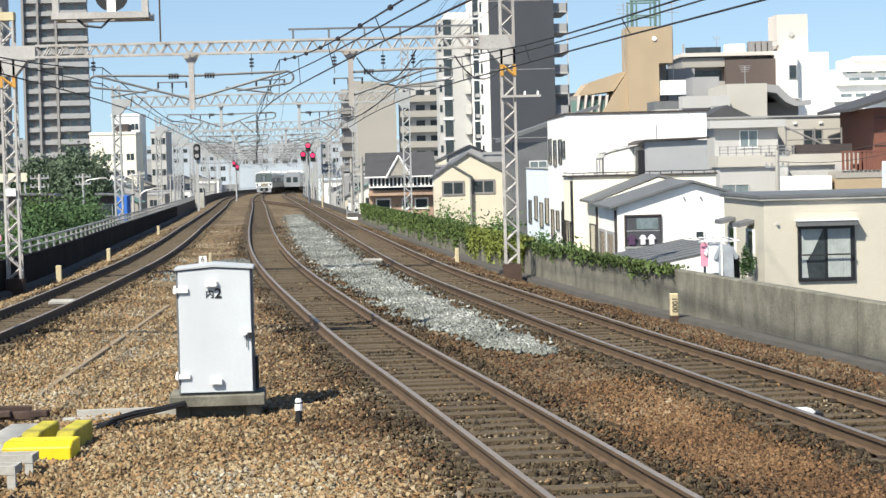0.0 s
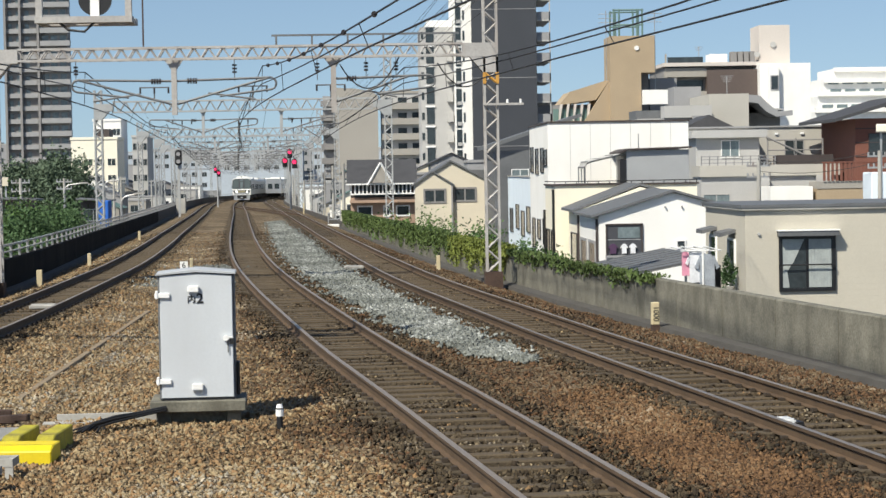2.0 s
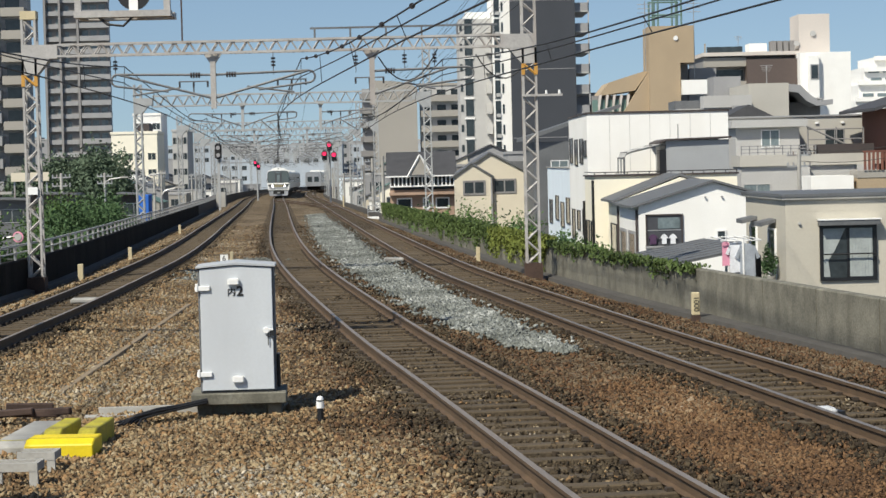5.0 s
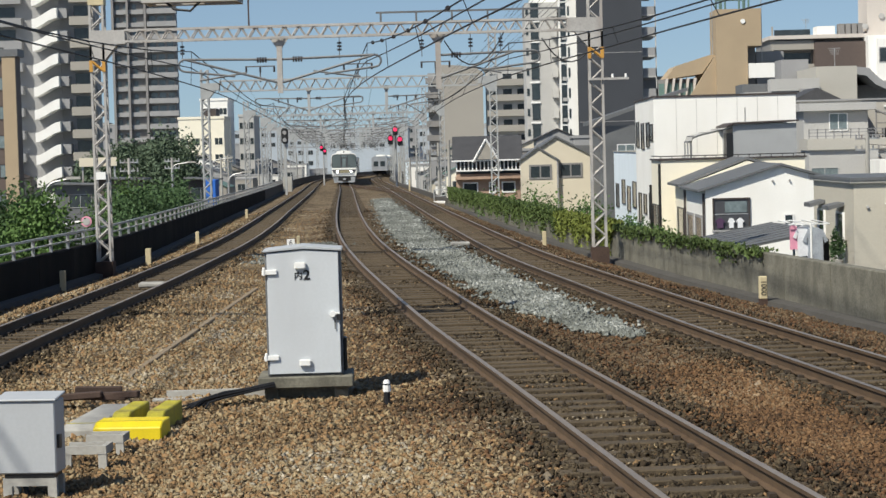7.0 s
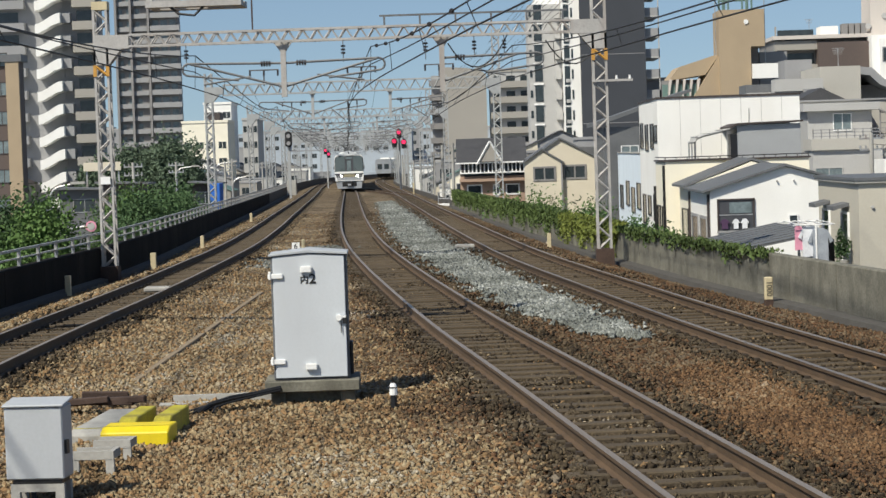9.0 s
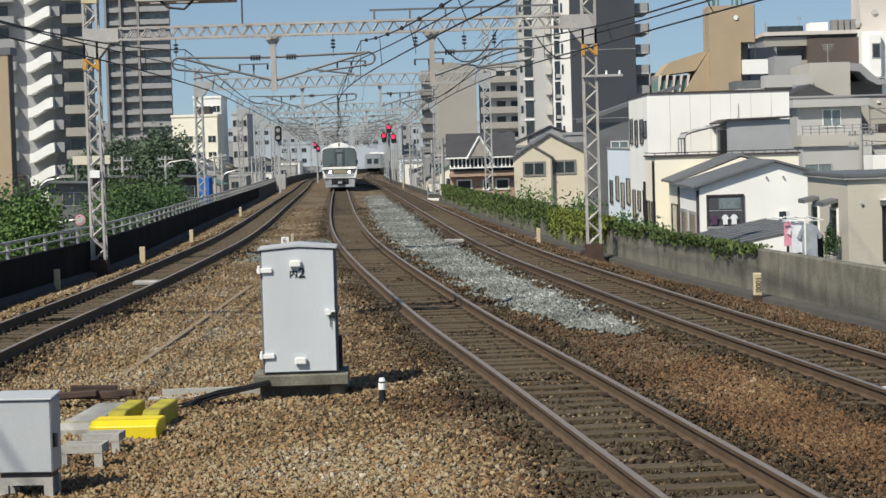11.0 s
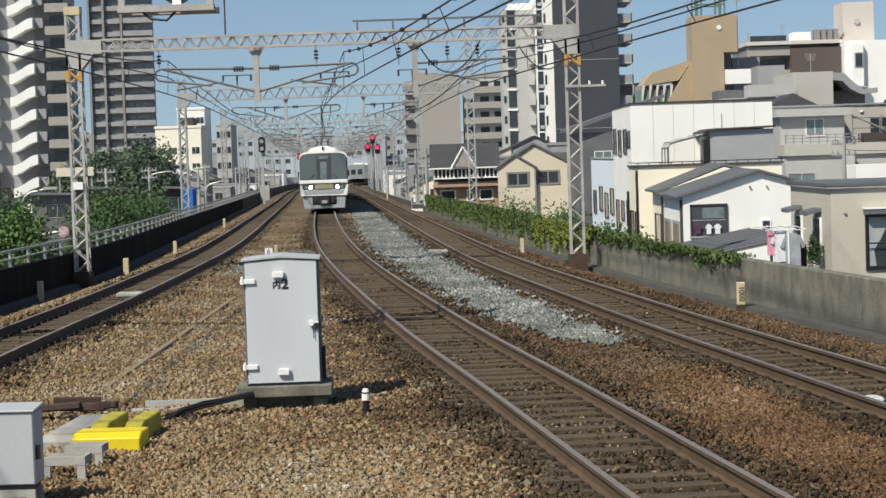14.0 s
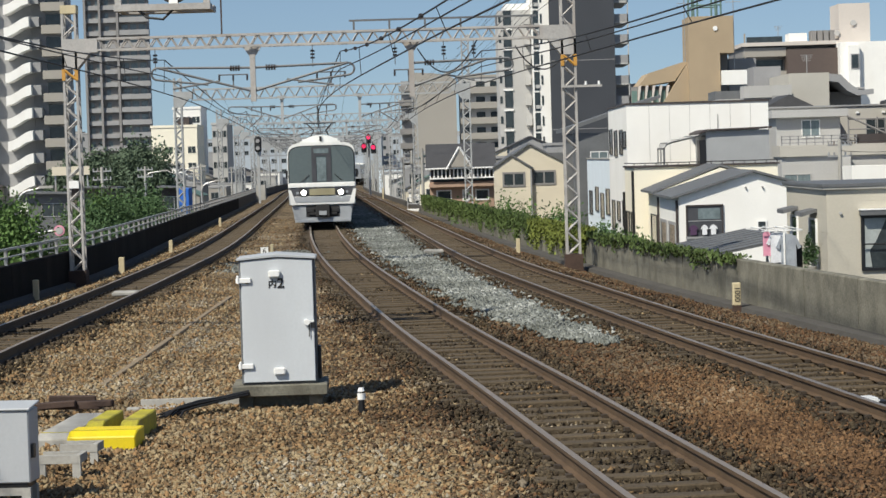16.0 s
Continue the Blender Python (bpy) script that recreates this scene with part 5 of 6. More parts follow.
poly(bm, [(18.5, 200.4, 8.72), (21.95, 200.4, 9.15), (23.2, 200.4, 10.9), (22.7, 200.4, 10.9), (19.5, 200.4, 9.95)], (0, 7, 0))
part("sloping_roof", bm, M["tan"], wing)
block("wing_base", 17.6, 20.7, 200, 208, STREET, 7.2, "tan", t)
block("wing_floor", 20.7, 23.2, 200, 208, STREET, 7.0, "tan", t)
block("glazing_back", 17.9, 21.6, 201.2, 201.4, 7.2, 8.75, "ttower", wing)
for k in range(5):
    x = 17.9 + k * 0.66
    block("glazing", x, x + 0.52, 200.6, 200.66, 7.22, 8.35, "farblue", wing, "green tinted pane")
    bm = bmesh.new()
    poly(bm, [(x + 0.53, 200.3, 7.2), (x + 0.64, 200.3, 7.2), (x + 0.9, 200.3, 8.8), (x + 0.66, 200.3, 8.8)], (0, 0.7, 0))
    part("fin", bm, M["slabl"], wing)
for xx in (23.0, 27.6):
    bm = bmesh.new()
    bar(bm, (xx, 200.5, 9), (xx, 200.5, 17.5), 0.04)
    for z in (16.4, 16.8, 17.2):
        bar(bm, (xx - 0.7, 200.5, z), (xx + 0.7, 200.5, z), 0.03)
    tagged(part("antenna", bm, M["galv"]), "thin grey television antenna on the tan tower", "antenna", "roof antennas")

apartments("apartment_block", "brown-grey slab block with open galleries", 17.5, 31.0, 320, 12, 12.3, "ttower", 2.87, 6, balcony="slab")
t = thing("building", "white building with brown metal cladding and roof plant", "building")
block("gallery_wall", 37.1, 50, 262, 275, STREET, 15.0, "ttower", t)
for i in range(7):
    z = -3.5 + 2.87 * i
    if z < 14:
        block("gallery", 37.1, 42.2, 260.6, 262, z, z + 1.1, "slab", t)
        block("gallery_post", 37.1, 37.3, 260.6, 260.8, z + 1.1, z + 2.87, "slab", t)
        block("gallery_window", 37.6, 42.0, 261.95, 262, z + 1.2, z + 2.5, "glass", t)
block("roof_slab", 36.8, 50.0, 260.2, 275, 15.0, 15.45, "slabl", t)
block("cladding", 42.2, 48.3, 259.6, 262, 9.0, 14.5, "brownwall", t, "brown metal cladding")
block("white_wing", 48.3, 54.5, 258, 272, STREET, 15.1, "wallw", t)
block("bay", 49.2, 50.5, 257.2, 258, 9.6, 14.7, "wallw", t, "white projecting bay")
window(t, "y", 49.95, 257.2, 11.9, 0.8, 1.6, "mwall", "glass", 0, 0.12)
for z in (9.1, 9.4):
    block("bay_ledge", 49.0, 50.9, 256.9, 258, z, z + 0.15, "gwall", t)
block("tower", 49.0, 52.8, 262, 268, 15.1, 20.0, "slabl", t, "pinkish beige lift tower")
for k in range(4):
    block("roof_unit", 45.6 + k * 0.75, 46.2 + k * 0.75, 262, 264, 15.45, 16.8, "ttower", t)
block("roof_unit", 43.0, 45.2, 263, 266, 15.45, 16.6, "wallw", t)
for z in (16.4, 18.4):
    bm = bmesh.new()
    bar(bm, (50.7 if z > 17 else 48.7, 261.8, z - (0.8 if z > 17 else 0)), (50.7 if z > 17 else 48.7, 262, z - (0.8 if z > 17 else 0)), 0.35, 14)
    part("dish", bm, M["gwall"], t)

t = thing("building", "grey concrete building with a wave shaped roof", "building")
block("wall", 27.7, 30.9, 170, 180, STREET, 8.5, "beigew", t)
block("tank_room", 26.4, 28.7, 180.2, 184, STREET, 9.5, "mwall", t)
block("roof_band", 23.8, 27.6, 168.0, 170, 6.6, 7.55, "gwall", t, "pale grey roof parapet")
block("roof_band_wall", 23.8, 27.6, 168.2, 170, STREET, 6.6, "mwall", t)
block("roof_tank", 26.0, 27.0, 166.6, 167.9, 5.9, 6.7, "mwall", t)
block("tank_base", 25.7, 27.3, 166.4, 168.0, STREET, 5.9, "gwall", t)
block("low_wall", 22.0, 27.7, 170, 178, STREET, 6.6, "gwall", t)
block("side_wall", 30.9, 34.0, 173, 180, STREET, 7.0, "ttower", t)
bm = bmesh.new()
prof = [(30.9, 8.4), (31.8, 8.3), (32.6, 7.5), (33.3, 7.0), (34.4, 7.1), (34.4, 6.7), (33.1, 6.6), (32.3, 7.0), (31.6, 7.7), (30.9, 7.8)]
poly(bm, [(x, 169.8, z) for x, z in prof], (0, 9, 0))
part("wave_roof", bm, M["mwall"], t)
block("dark_recess", 22.0, 25.3, 171.5, 176, 6.6, 7.3, "roof_grey", t)
t = thing("building", "long grey-beige rendered building with a roof terrace", "building")
block("wall", 19.5, 29.1, 131, 142, STREET, 5.05, "beigew", t)
block("overhang", 29.1, 29.9, 131, 142, 4.45, 5.05, "beigew", t)
block("low_end", 29.1, 29.9, 131, 142, STREET, 3.1, "beigew", t)
# recess wall coloured dark to stand for shade below the overhang
block("recess", 29.1, 29.85, 132.2, 142, 3.1, 4.45, "roof_brown", t)
for xx in (25.4, 27.0):
    block("wall_lamp", xx, xx + 0.2, 130.9, 131, 4.6, 4.72, "white", t)
block("roof_edge", 19.4, 29.95, 130.9, 142, 5.05, 5.15, "mwall", t)
block("upper_house", 19.8, 23.6, 126.5, 131, STREET, 4.4, "gwall", t, "pale grey upper storey")
block("upper_eave", 19.5, 24.0, 126.0, 131, 4.4, 4.85, "gwall", t, "grey roof edge")
window(t, "y", 21.85, 126.5, 3.25, 1.0, 0.95, "white", "glass_pale", 1)
block("deck", 19.6, 27.6, 123.5, 126.5, STREET, 2.1, "gwall", t)
block("deck_fascia", 19.5, 27.8, 123.3, 126.5, 2.1, 2.75, "beigew", t)
for z in (2.9, 3.1, 3.28):
    block("deck_rail", 19.6, 24.0, 123.45, 123.5, z - 0.03, z + 0.02, "mwall", t)
for k in range(10):
    block("rail_post", 19.6 + k * 0.48, 19.66 + k * 0.48, 123.45, 123.5, 2.75, 3.3, "mwall", t)
block("planter", 24.0, 27.4, 123.6, 124.4, 2.75, 3.3, "roof_brown", t)
bm = bmesh.new()
for xx in (23.9, 25.6, 27.2):
    bar(bm, (xx, 125.5, 2.35), (xx, 125.5, 4.3), 0.05)
for z in (3.6, 4.2):
    bar(bm, (23.9, 125.5, z), (27.2, 125.5, z), 0.04)
bar(bm, (23.8, 125.4, 4.4), (26.5, 125.4, 3.1), 0.06)
part("pergola", bm, M["ttower"], t)
window(t, "y", 26.6, 131, 3.3, 1.1, 0.9, "mwall", "glass", 1)
for xx in (20.5, 25.0):
    window(t, "y", xx, 123.5, 0.35, 1.5, 0.7, "gwall", "glass_pale", 1)
bm = bmesh.new()
poly(bm, [(19.9, 131.2, 5.15), (21.4, 131.2, 5.9), (22.9, 131.2, 5.15)], (0, 5, 0))
part("small_roof", bm, M["roof"], t)
for xx, ww in ((23.0, 0.5), (26.3, 0.8)):
    block("pillar", xx, xx + ww, 122.9, 123.3, STREET, 2.1, "gwall", t)
block("lower_store", 22.8, 25.2, 119, 122.5, STREET, 1.5, "wallw", t, "white low storehouse")
t = thing("house", "red-brown walled house with dark roof and balcony railings", "house")
block("wall", 28.1, 34, 121, 130, STREET, 5.3, "redwall", t)
bm = bmesh.new()
poly(bm, [(26.7, 120.0, 5.1), (31.2, 120.0, 6.4), (35.5, 120.0, 5.1), (35.5, 120.0, 5.3), (31.2, 120.0, 6.62), (26.7, 120.0, 5.28)], (0, 10, 0))
part("roof", bm, M["roof"], t)
for z in (3.1, 3.9, 4.7):
    block("wall_band", 28.1, 34, 120.97, 121, z, z + 0.05, "roof_brown", t)
block("balcony", 25.4, 34, 118.9, 121, 1.35, 1.75, "slab", t)
for k in range(22):
    block("baluster", 25.75 + k * 0.24, 25.89 + k * 0.24, 118.8, 118.86, 1.78, 2.78, "redwall", t)
block("balcony_rail", 25.7, 34, 118.78, 118.88, 2.78, 2.86, "redwall", t)
block("lower_wall", 25.4, 34, 118.94, 121, STREET, 1.35, "tan", t)
window(t, "y", 29.6, 121, 3.2, 1.4, 1.2, "roof_brown", "glass")
t = thing("satellite_box", "cream box lamp on a steel pole", "lamp")
boxes("case", [(27.9, 28.5, 115, 115.3, 4.4, 4.85)], M["creamw"], t, "", 0.06)
boxes("pole", [(28.15, 28.25, 115.3, 115.4, STREET, 4.6)], M["galv"], t)
t = thing("tank", "pale blue-white water tank box behind the houses", "water tank")
boxes("shell", [(26.85, 29.5, 112, 114, STREET, 2.25)], M["lblue"], t, "", 0.05)
t = thing("building", "stepped white far apartment building", "apartment block")
for x0, y0, z0, z1 in ((95.4, 447, STREET, 13.9), (96.4, 449, 13.9, 17.2), (98.1, 451, 17.2, 20.9), (100.8, 453, 20.9, 23.1)):
    block("step", x0, 125, y0, 470, z0, z1, "wallw", t)
for x0, y0, z in ((97.3, 449, 14.6), (99.5, 451, 17.9), (99.0, 451, 19.7), (97.0, 447, 11.2), (97.0, 447, 8.2)):
    for k in range(6):
        block("window", x0 + k * 3.1, x0 + 2.3 + k * 3.1, y0 - 0.1, y0, z, z + 0.75, "glass_pale", t)
for x0, y0, z in ((96.2, 449, 17.1), (97.9, 451, 20.0), (100.6, 453, 22.4), (95.2, 447, 13.6)):
    block("ledge", x0, 125, y0 - 1.0, y0, z, z + 0.9, "wallw", t)

# roof-top and wall details of the middle distance
t = thing("roof_plant", "grey air conditioning unit on a flat roof", "air conditioner", "roof plant units", at=(25.9, 125.2, 2.35))
boxes("case", [(-0.45, 0.45, 0, 0.35, 0, 0.65)], M["gwall"], t, "", 0.02)
bm = bmesh.new()
bar(bm, (-0.12, -0.02, 0.33), (-0.12, 0.0, 0.33), 0.24, 14)
part("fan", bm, M["mwall"], t)
for x, y, z, hh in ((29.5, 172, 8.4, 1.6), (41.5, 262, 15.45, 2.0)):
    bm = bmesh.new()
    bar(bm, (x, y, z), (x, y, z + hh), 0.035)
    for k in range(4):
        bar(bm, (x - 0.5 + 0.06 * k, y, z + hh - 0.15 * k), (x + 0.5 - 0.06 * k, y, z + hh - 0.15 * k), 0.02, 4)
    tagged(part("antenna", bm, M["galv"]), "thin grey television antenna on a roof", "antenna", "roof antennas")
pl = thing("potted_plant", "leafy green plant in a pale pot on the annex roof", "plant", at=(8.72, 50.9, -0.48))
bm = bmesh.new()
bar(bm, (0, 0, 0), (0, 0, 0.3), 0.11, 12, 0.14)
part("pot", bm, M["pale"], pl)
PLANT = pl

# small town along the line
rnd = random.Random(11)
WALLS = ["gwall", "wallw", "cream", "slab", "mwall", "creamw", "ttower", "lblue"]
ROOFS = ["roof", "roof_grey", "roof_brown", "farblue"]


def town_house(x, y, w, d, top, flat):
    wm = rnd.choice(WALLS)
    t = thing("house", "small far house beside the railway", "house", "far houses")
    if flat:
        block("wall", x, x + w, y, y + d, STREET, top, wm, t)
        block("roof_edge", x - 0.1, x + w + 0.1, y - 0.1, y + d, top, top + 0.25, rnd.choice(["gwall", "mwall"]), t)
    else:
        gable_walls(x, x + w, y, y + d, top, x + w / 2, top + w * 0.22, M[wm], t)
        gable("roof", x, x + w, y, y + d, top, x + w / 2, top + w * 0.22 + 0.02, 0.3, 0.12, M[rnd.choice(ROOFS)], t)
    for z in (top - 1.9, top - 4.7):
        for k in range(max(1, int(w / 2.6))):
            if z > -4:
                window(t, "y", x + 1.3 + k * 2.6, y, z, 1.3, 1.1, "mwall", "glass", 1, 0.07)


y = 168.0
while y < 420:
    x = float(wall_x(y)) + rnd.uniform(2.0, 3.5)
    for k in range(3):
        w = rnd.uniform(4, 7)
        town_house(x, y + rnd.uniform(0, 6), w, 8, rnd.uniform(-1.0, 1.6) + k * 1.0, rnd.random() < 0.5)
        x += w + rnd.uniform(0.6, 2)
    y += rnd.uniform(15, 22)
for x0, x1, yy, top, m in ((-26.4, -23.4, 150, 1.3, "brownwall"), (-30.5, -26.8, 156, 0.9, "roof_grey"), (-22.8, -20.8, 172, 0.9, "roof_brown")):
    t = thing("warehouse", "grey low warehouse with a sheet roof below the railway", "warehouse", "warehouses")
    block("wall", x0, x1, yy, yy + 3, STREET, top, m, t)
    bm = bmesh.new()
    poly(bm, [(x0 - 0.3, yy - 0.6, top), (x1 + 0.5, yy - 0.6, top - 0.15), (x1 + 0.5, yy - 0.6, top - 0.05), (x0 - 0.3, yy - 0.6, top + 0.14)], (0, 3.6, 0))
    part("roof", bm, M["roof_grey"], t)
    window(t, "y", (x0 + x1) / 2, yy, top - 1.7, 1.6, 0.9, "galv", "glass", 1)
t = thing("shop_sign", "cream yellow lit shop sign board on posts", "sign")
boxes("board", [(-29.2, -26.4, 159, 159.2, 2.15, 2.8)], M["cream"], t)
for x in (-29, -26.6):
    boxes("post", [(x - 0.06, x + 0.06, 159.2, 159.3, STREET, 2.8)], M["galv"], t)
WALLS = ["gwall", "mwall", "ttower", "gwall", "slab", "wallw"]
y = 265.0
while y < 520:
    x = float(fence_x(y)) - rnd.uniform(8, 12)
    for k in range(4):
        w = rnd.uniform(5, 10)
        x -= w + rnd.uniform(0.5, 2.5)
        town_house(x, y + rnd.uniform(0, 8), w, 8, rnd.uniform(-1.8, 1.2) + k * 0.4, rnd.random() < 0.6)
    y += rnd.uniform(24, 34)
# the farthest blocks, many with haze mixed into their wall colour
WALLS = ["mwall", "haze_wall", "gwall", "haze_wall", "haze_wall"]
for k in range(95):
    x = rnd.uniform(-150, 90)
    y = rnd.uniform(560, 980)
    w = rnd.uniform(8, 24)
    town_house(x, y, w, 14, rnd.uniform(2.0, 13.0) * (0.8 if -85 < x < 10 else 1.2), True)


# ---- trees and creepers ----
def leaves(g, n, centre, radii, size, clumps):
    """Leaf blades in uneven clumps within an ellipsoid."""
    c = g.normal(size=(clumps, 3))
    c /= np.linalg.norm(c, axis=1)[:, None]
    c = c * g.uniform(0.3, 1.0, (clumps, 1)) * np.array(radii) + np.array(centre)
    p = c[g.integers(0, clumps, n)] + g.normal(size=(n, 3)) * np.array(radii) * 0.2
    a = g.normal(size=(n, 3))
    a /= np.linalg.norm(a, axis=1)[:, None]
    b = np.cross(a, g.normal(size=(n, 3)))
    b /= np.linalg.norm(b, axis=1)[:, None]
    s = g.uniform(*size, n)[:, None]
    return np.stack([p - a * s, p + b * s * 0.5, p + a * s, p - b * s * 0.5], 1)


def leaf_mesh(name, Q, material, parent, label=""):
    n = len(Q)
    me = bpy.data.meshes.new(name)
    me.vertices.add(4 * n)
    me.vertices.foreach_set("co", Q.reshape(-1))
    me.loops.add(4 * n)
    me.loops.foreach_set("vertex_index", np.arange(4 * n))
    me.polygons.add(n)
    me.polygons.foreach_set("loop_start", np.arange(0, 4 * n, 4))
    me.materials.append(material)
    me.update(calc_edges=True)
    ob = new(name, me)
    ob.parent = parent
    return tagged(ob, label)


def tree(x, y, top, spread_, height, leaf, label, seed, n=30000, size=(0.05, 0.11)):
    g = np.random.default_rng(seed)
    t = thing("tree", label, "tree", "trees by the line")
    bm = bmesh.new()
    mid = top - height * 0.55
    bar(bm, (x, y, STREET), (x + 0.1, y, mid), 0.16, 8, 0.09)
    for k in range(7):
        a = k * 0.9
        bar(bm, (x + 0.05, y, mid - 0.8 + 0.2 * k), (x + math.cos(a) * spread_ * 0.6, y + math.sin(a) * spread_ * 0.6, mid + 0.2 * height * (k % 3)), 0.06, 5, 0.02)
    part("trunk", bm, M["bark"], t)
    leaf_mesh("crown", leaves(g, n, (x, y, top - height / 2), (spread_, spread_, height / 2), size, 90), M[leaf], t)


for x, y, top, s, hgt, leaf, seed in ((-14.9, 73, 1.4, 1.6, 5.0, "leaf", 1), (-16.7, 76, 1.45, 1.6, 5.0, "leaf_dark", 2), (-13.6, 84, 0.2, 1.5, 4.0, "leaf_dark", 3), (-16.0, 100, 0.6, 1.7, 4.6, "leaf_dark", 4), (-15.6, 108, 1.05, 1.9, 5.0, "leaf_dark", 5), (-17.9, 112, 1.0, 1.9, 5.0, "leaf", 6), (-16.2, 122, 0.9, 1.9, 5.0, "leaf_dark", 7), (-19.5, 118, 0.6, 1.9, 5.0, "leaf_dark", 8)):
    tree(x, y, top, s, hgt, leaf, "leafy green street tree below the railway", seed)
# far trees, with distance haze painted into their leaves
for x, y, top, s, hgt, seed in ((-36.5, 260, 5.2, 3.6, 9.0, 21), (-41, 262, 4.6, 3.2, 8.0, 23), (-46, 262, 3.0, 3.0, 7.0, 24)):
    tree(x, y, top, s, hgt, "leaf_far", "bushy tree among the houses, its green paled for haze", seed, 22000, (0.14, 0.3))
for x, y, top, s, hgt, leaf, seed in ((4.3, 88, 0.45, 1.2, 3.2, "leaf", 31), (2.9, 96, 0.6, 1.3, 3.2, "leaf", 32), (5.6, 76, 0.15, 0.9, 2.6, "leaf_dark", 33), (5.2, 94, 0.35, 1.1, 3.0, "leaf_dark", 34), (1.6, 104, 0.45, 1.1, 3.0, "leaf", 35), (6.3, 71, -0.1, 0.8, 2.0, "leaf", 36)):
    tree(x, y, top, s, hgt, leaf, "tangled green shrub growing behind the parapet", seed, 4200, (0.045, 0.1))


leaf_mesh("foliage", leaves(np.random.default_rng(77), 500, (0, 0, 0.62), (0.2, 0.2, 0.36), (0.03, 0.06), 14), M["leaf_dark"], PLANT)


def creeper(name, y0, y1, n, reach, material, label, seed, lift=0.08, hang=None):
    """Leaves lying over a wall's top and hanging down its face."""
    g = np.random.default_rng(seed)
    y = g.uniform(y0, y1, n)
    wave = 0.5 + 0.5 * np.sin(y * 1.7) * np.sin(y * 0.43 + 1) + 0.25 * np.sin(y * 5.1)
    down = g.beta(1, 2.2, n) * reach * np.clip(wave + 0.25, 0.12, 1.2)
    x = wall_x(y) - 0.13 - g.uniform(0, 0.1, n) + np.where(g.random(n) < 0.3, g.uniform(0, 0.35, n), 0)
    z = 0.48 + lift * g.random(n) - np.where(x > wall_x(y) - 0.1, 0, down) + rail_z(y)
    p = np.stack([x, y, z], 1)
    a = g.normal(size=(n, 3)) * (0.4, 1, 1)
    a /= np.linalg.norm(a, axis=1)[:, None]
    b = np.cross(a, g.normal(size=(n, 3)) * (1, 0.3, 0.3))
    b /= np.linalg.norm(b, axis=1)[:, None]
    s = g.uniform(0.03, 0.07, n)[:, None]
    ob = leaf_mesh(name, np.stack([p - a * s, p + b * s * 0.6, p + a * s, p - b * s * 0.6], 1), material, None, label)
    return tagged(ob, category="creeper", kind="stuff")


creeper("ivy", 70, 138, 30000, 0.95, M["ivy"], "green ivy hanging over the parapet wall", 41, 0.22)
creeper("ivy", 58.5, 71, 9000, 1.05, M["vine"], "yellow-green creeper hanging down the parapet wall", 42, 0.16)
creeper("ivy", 42.5, 58.5, 3200, 0.34, M["ivy"], "thin creeper along the top of the parapet wall", 43, 0.08)



# ---- things on the line ----
def text(body, size, m, material, parent, name="lettering", depth=0.004, spacing=1.0, bold=0.0):
    cu = bpy.data.curves.new(name, "FONT")
    cu.body, cu.size, cu.extrude, cu.align_x, cu.align_y = body, size, depth, "CENTER", "CENTER"
    cu.space_character, cu.offset = spacing, bold
    cu.materials.append(material)
    ob = new(name, cu)
    ob.parent = parent
    ob.matrix_basis = m
    return ob


# equipment cabinet on its concrete stand
c = thing("equipment_cabinet", "white steel trackside equipment cabinet on a concrete stand", "cabinet", at=(-2.035, 25.5, -0.03), rz=2.5)
bm = bmesh.new()
poly(bm, [(-0.455, 0, 0.07), (0.455, 0, 0.07), (0.455, 0, 1.56), (0, 0, 1.595), (-0.455, 0, 1.56)], (0, 0.62, 0))
part("body", finish(bm, 0.008), M["arm"], c, "dark grey steel carcass")
bm = bmesh.new()
poly(bm, [(-0.43, -0.03, 0.09), (0.43, -0.03, 0.09), (0.43, -0.03, 1.545), (0, -0.03, 1.575), (-0.43, -0.03, 1.545)], (0, 0.03, 0))
door = part("door", finish(bm, 0.006), M["cabinet"], c, "white painted door")
bm = bmesh.new()
poly(bm, [(-0.475, -0.05, 1.555), (0, -0.05, 1.60), (0.475, -0.05, 1.555), (0.475, -0.05, 1.585), (0, -0.05, 1.63), (-0.475, -0.05, 1.585)], (0, 0.72, 0))
part("roof", finish(bm, 0.006), M["greybox"], c, "grey weathered lid")
for z in (1.29, 0.26):
    bm = bmesh.new()
    bx(bm, -0.49, -0.31, -0.06, -0.03, z, z + 0.06)
    bx(bm, -0.48, -0.45, -0.07, -0.03, z - 0.01, z + 0.09)
    part("hinge", finish(bm, 0.006), M["white"], door)
for x, z in ((-0.03, 1.35), (0.0, 0.18)):
    bm = bmesh.new()
    bx(bm, x - 0.07, x + 0.07, -0.085, -0.03, z, z + 0.085)
    part("vent_hood", finish(bm, 0.012, 2), M["white"], door)
bm = bmesh.new()
bar(bm, (0.345, -0.08, 0.80), (0.345, -0.03, 0.80), 0.035, 12)
bx(bm, 0.345, 0.43, -0.07, -0.045, 0.79, 0.82)
part("handle", bm, M["white"], door, "white turn handle")
bm = bmesh.new()
bx(bm, 0.39, 0.44, -0.08, -0.03, 0.73, 0.8)
bar(bm, (0.37, -0.05, 0.62), (0.37, -0.05, 0.78), 0.006, 5)
part("padlock", finish(bm), M["black"], door)
text("\u5185", 0.105, pose(-0.055, -0.033, 1.265, 90, 0, 0), M["black"], door, bold=0.0015)
text("2", 0.165, pose(0.045, -0.033, 1.272, 90, 0, 0), M["black"], door, bold=0.004)
bm = bmesh.new()
bx(bm, -0.57, 0.57, -0.12, 0.78, -0.075, 0.06)
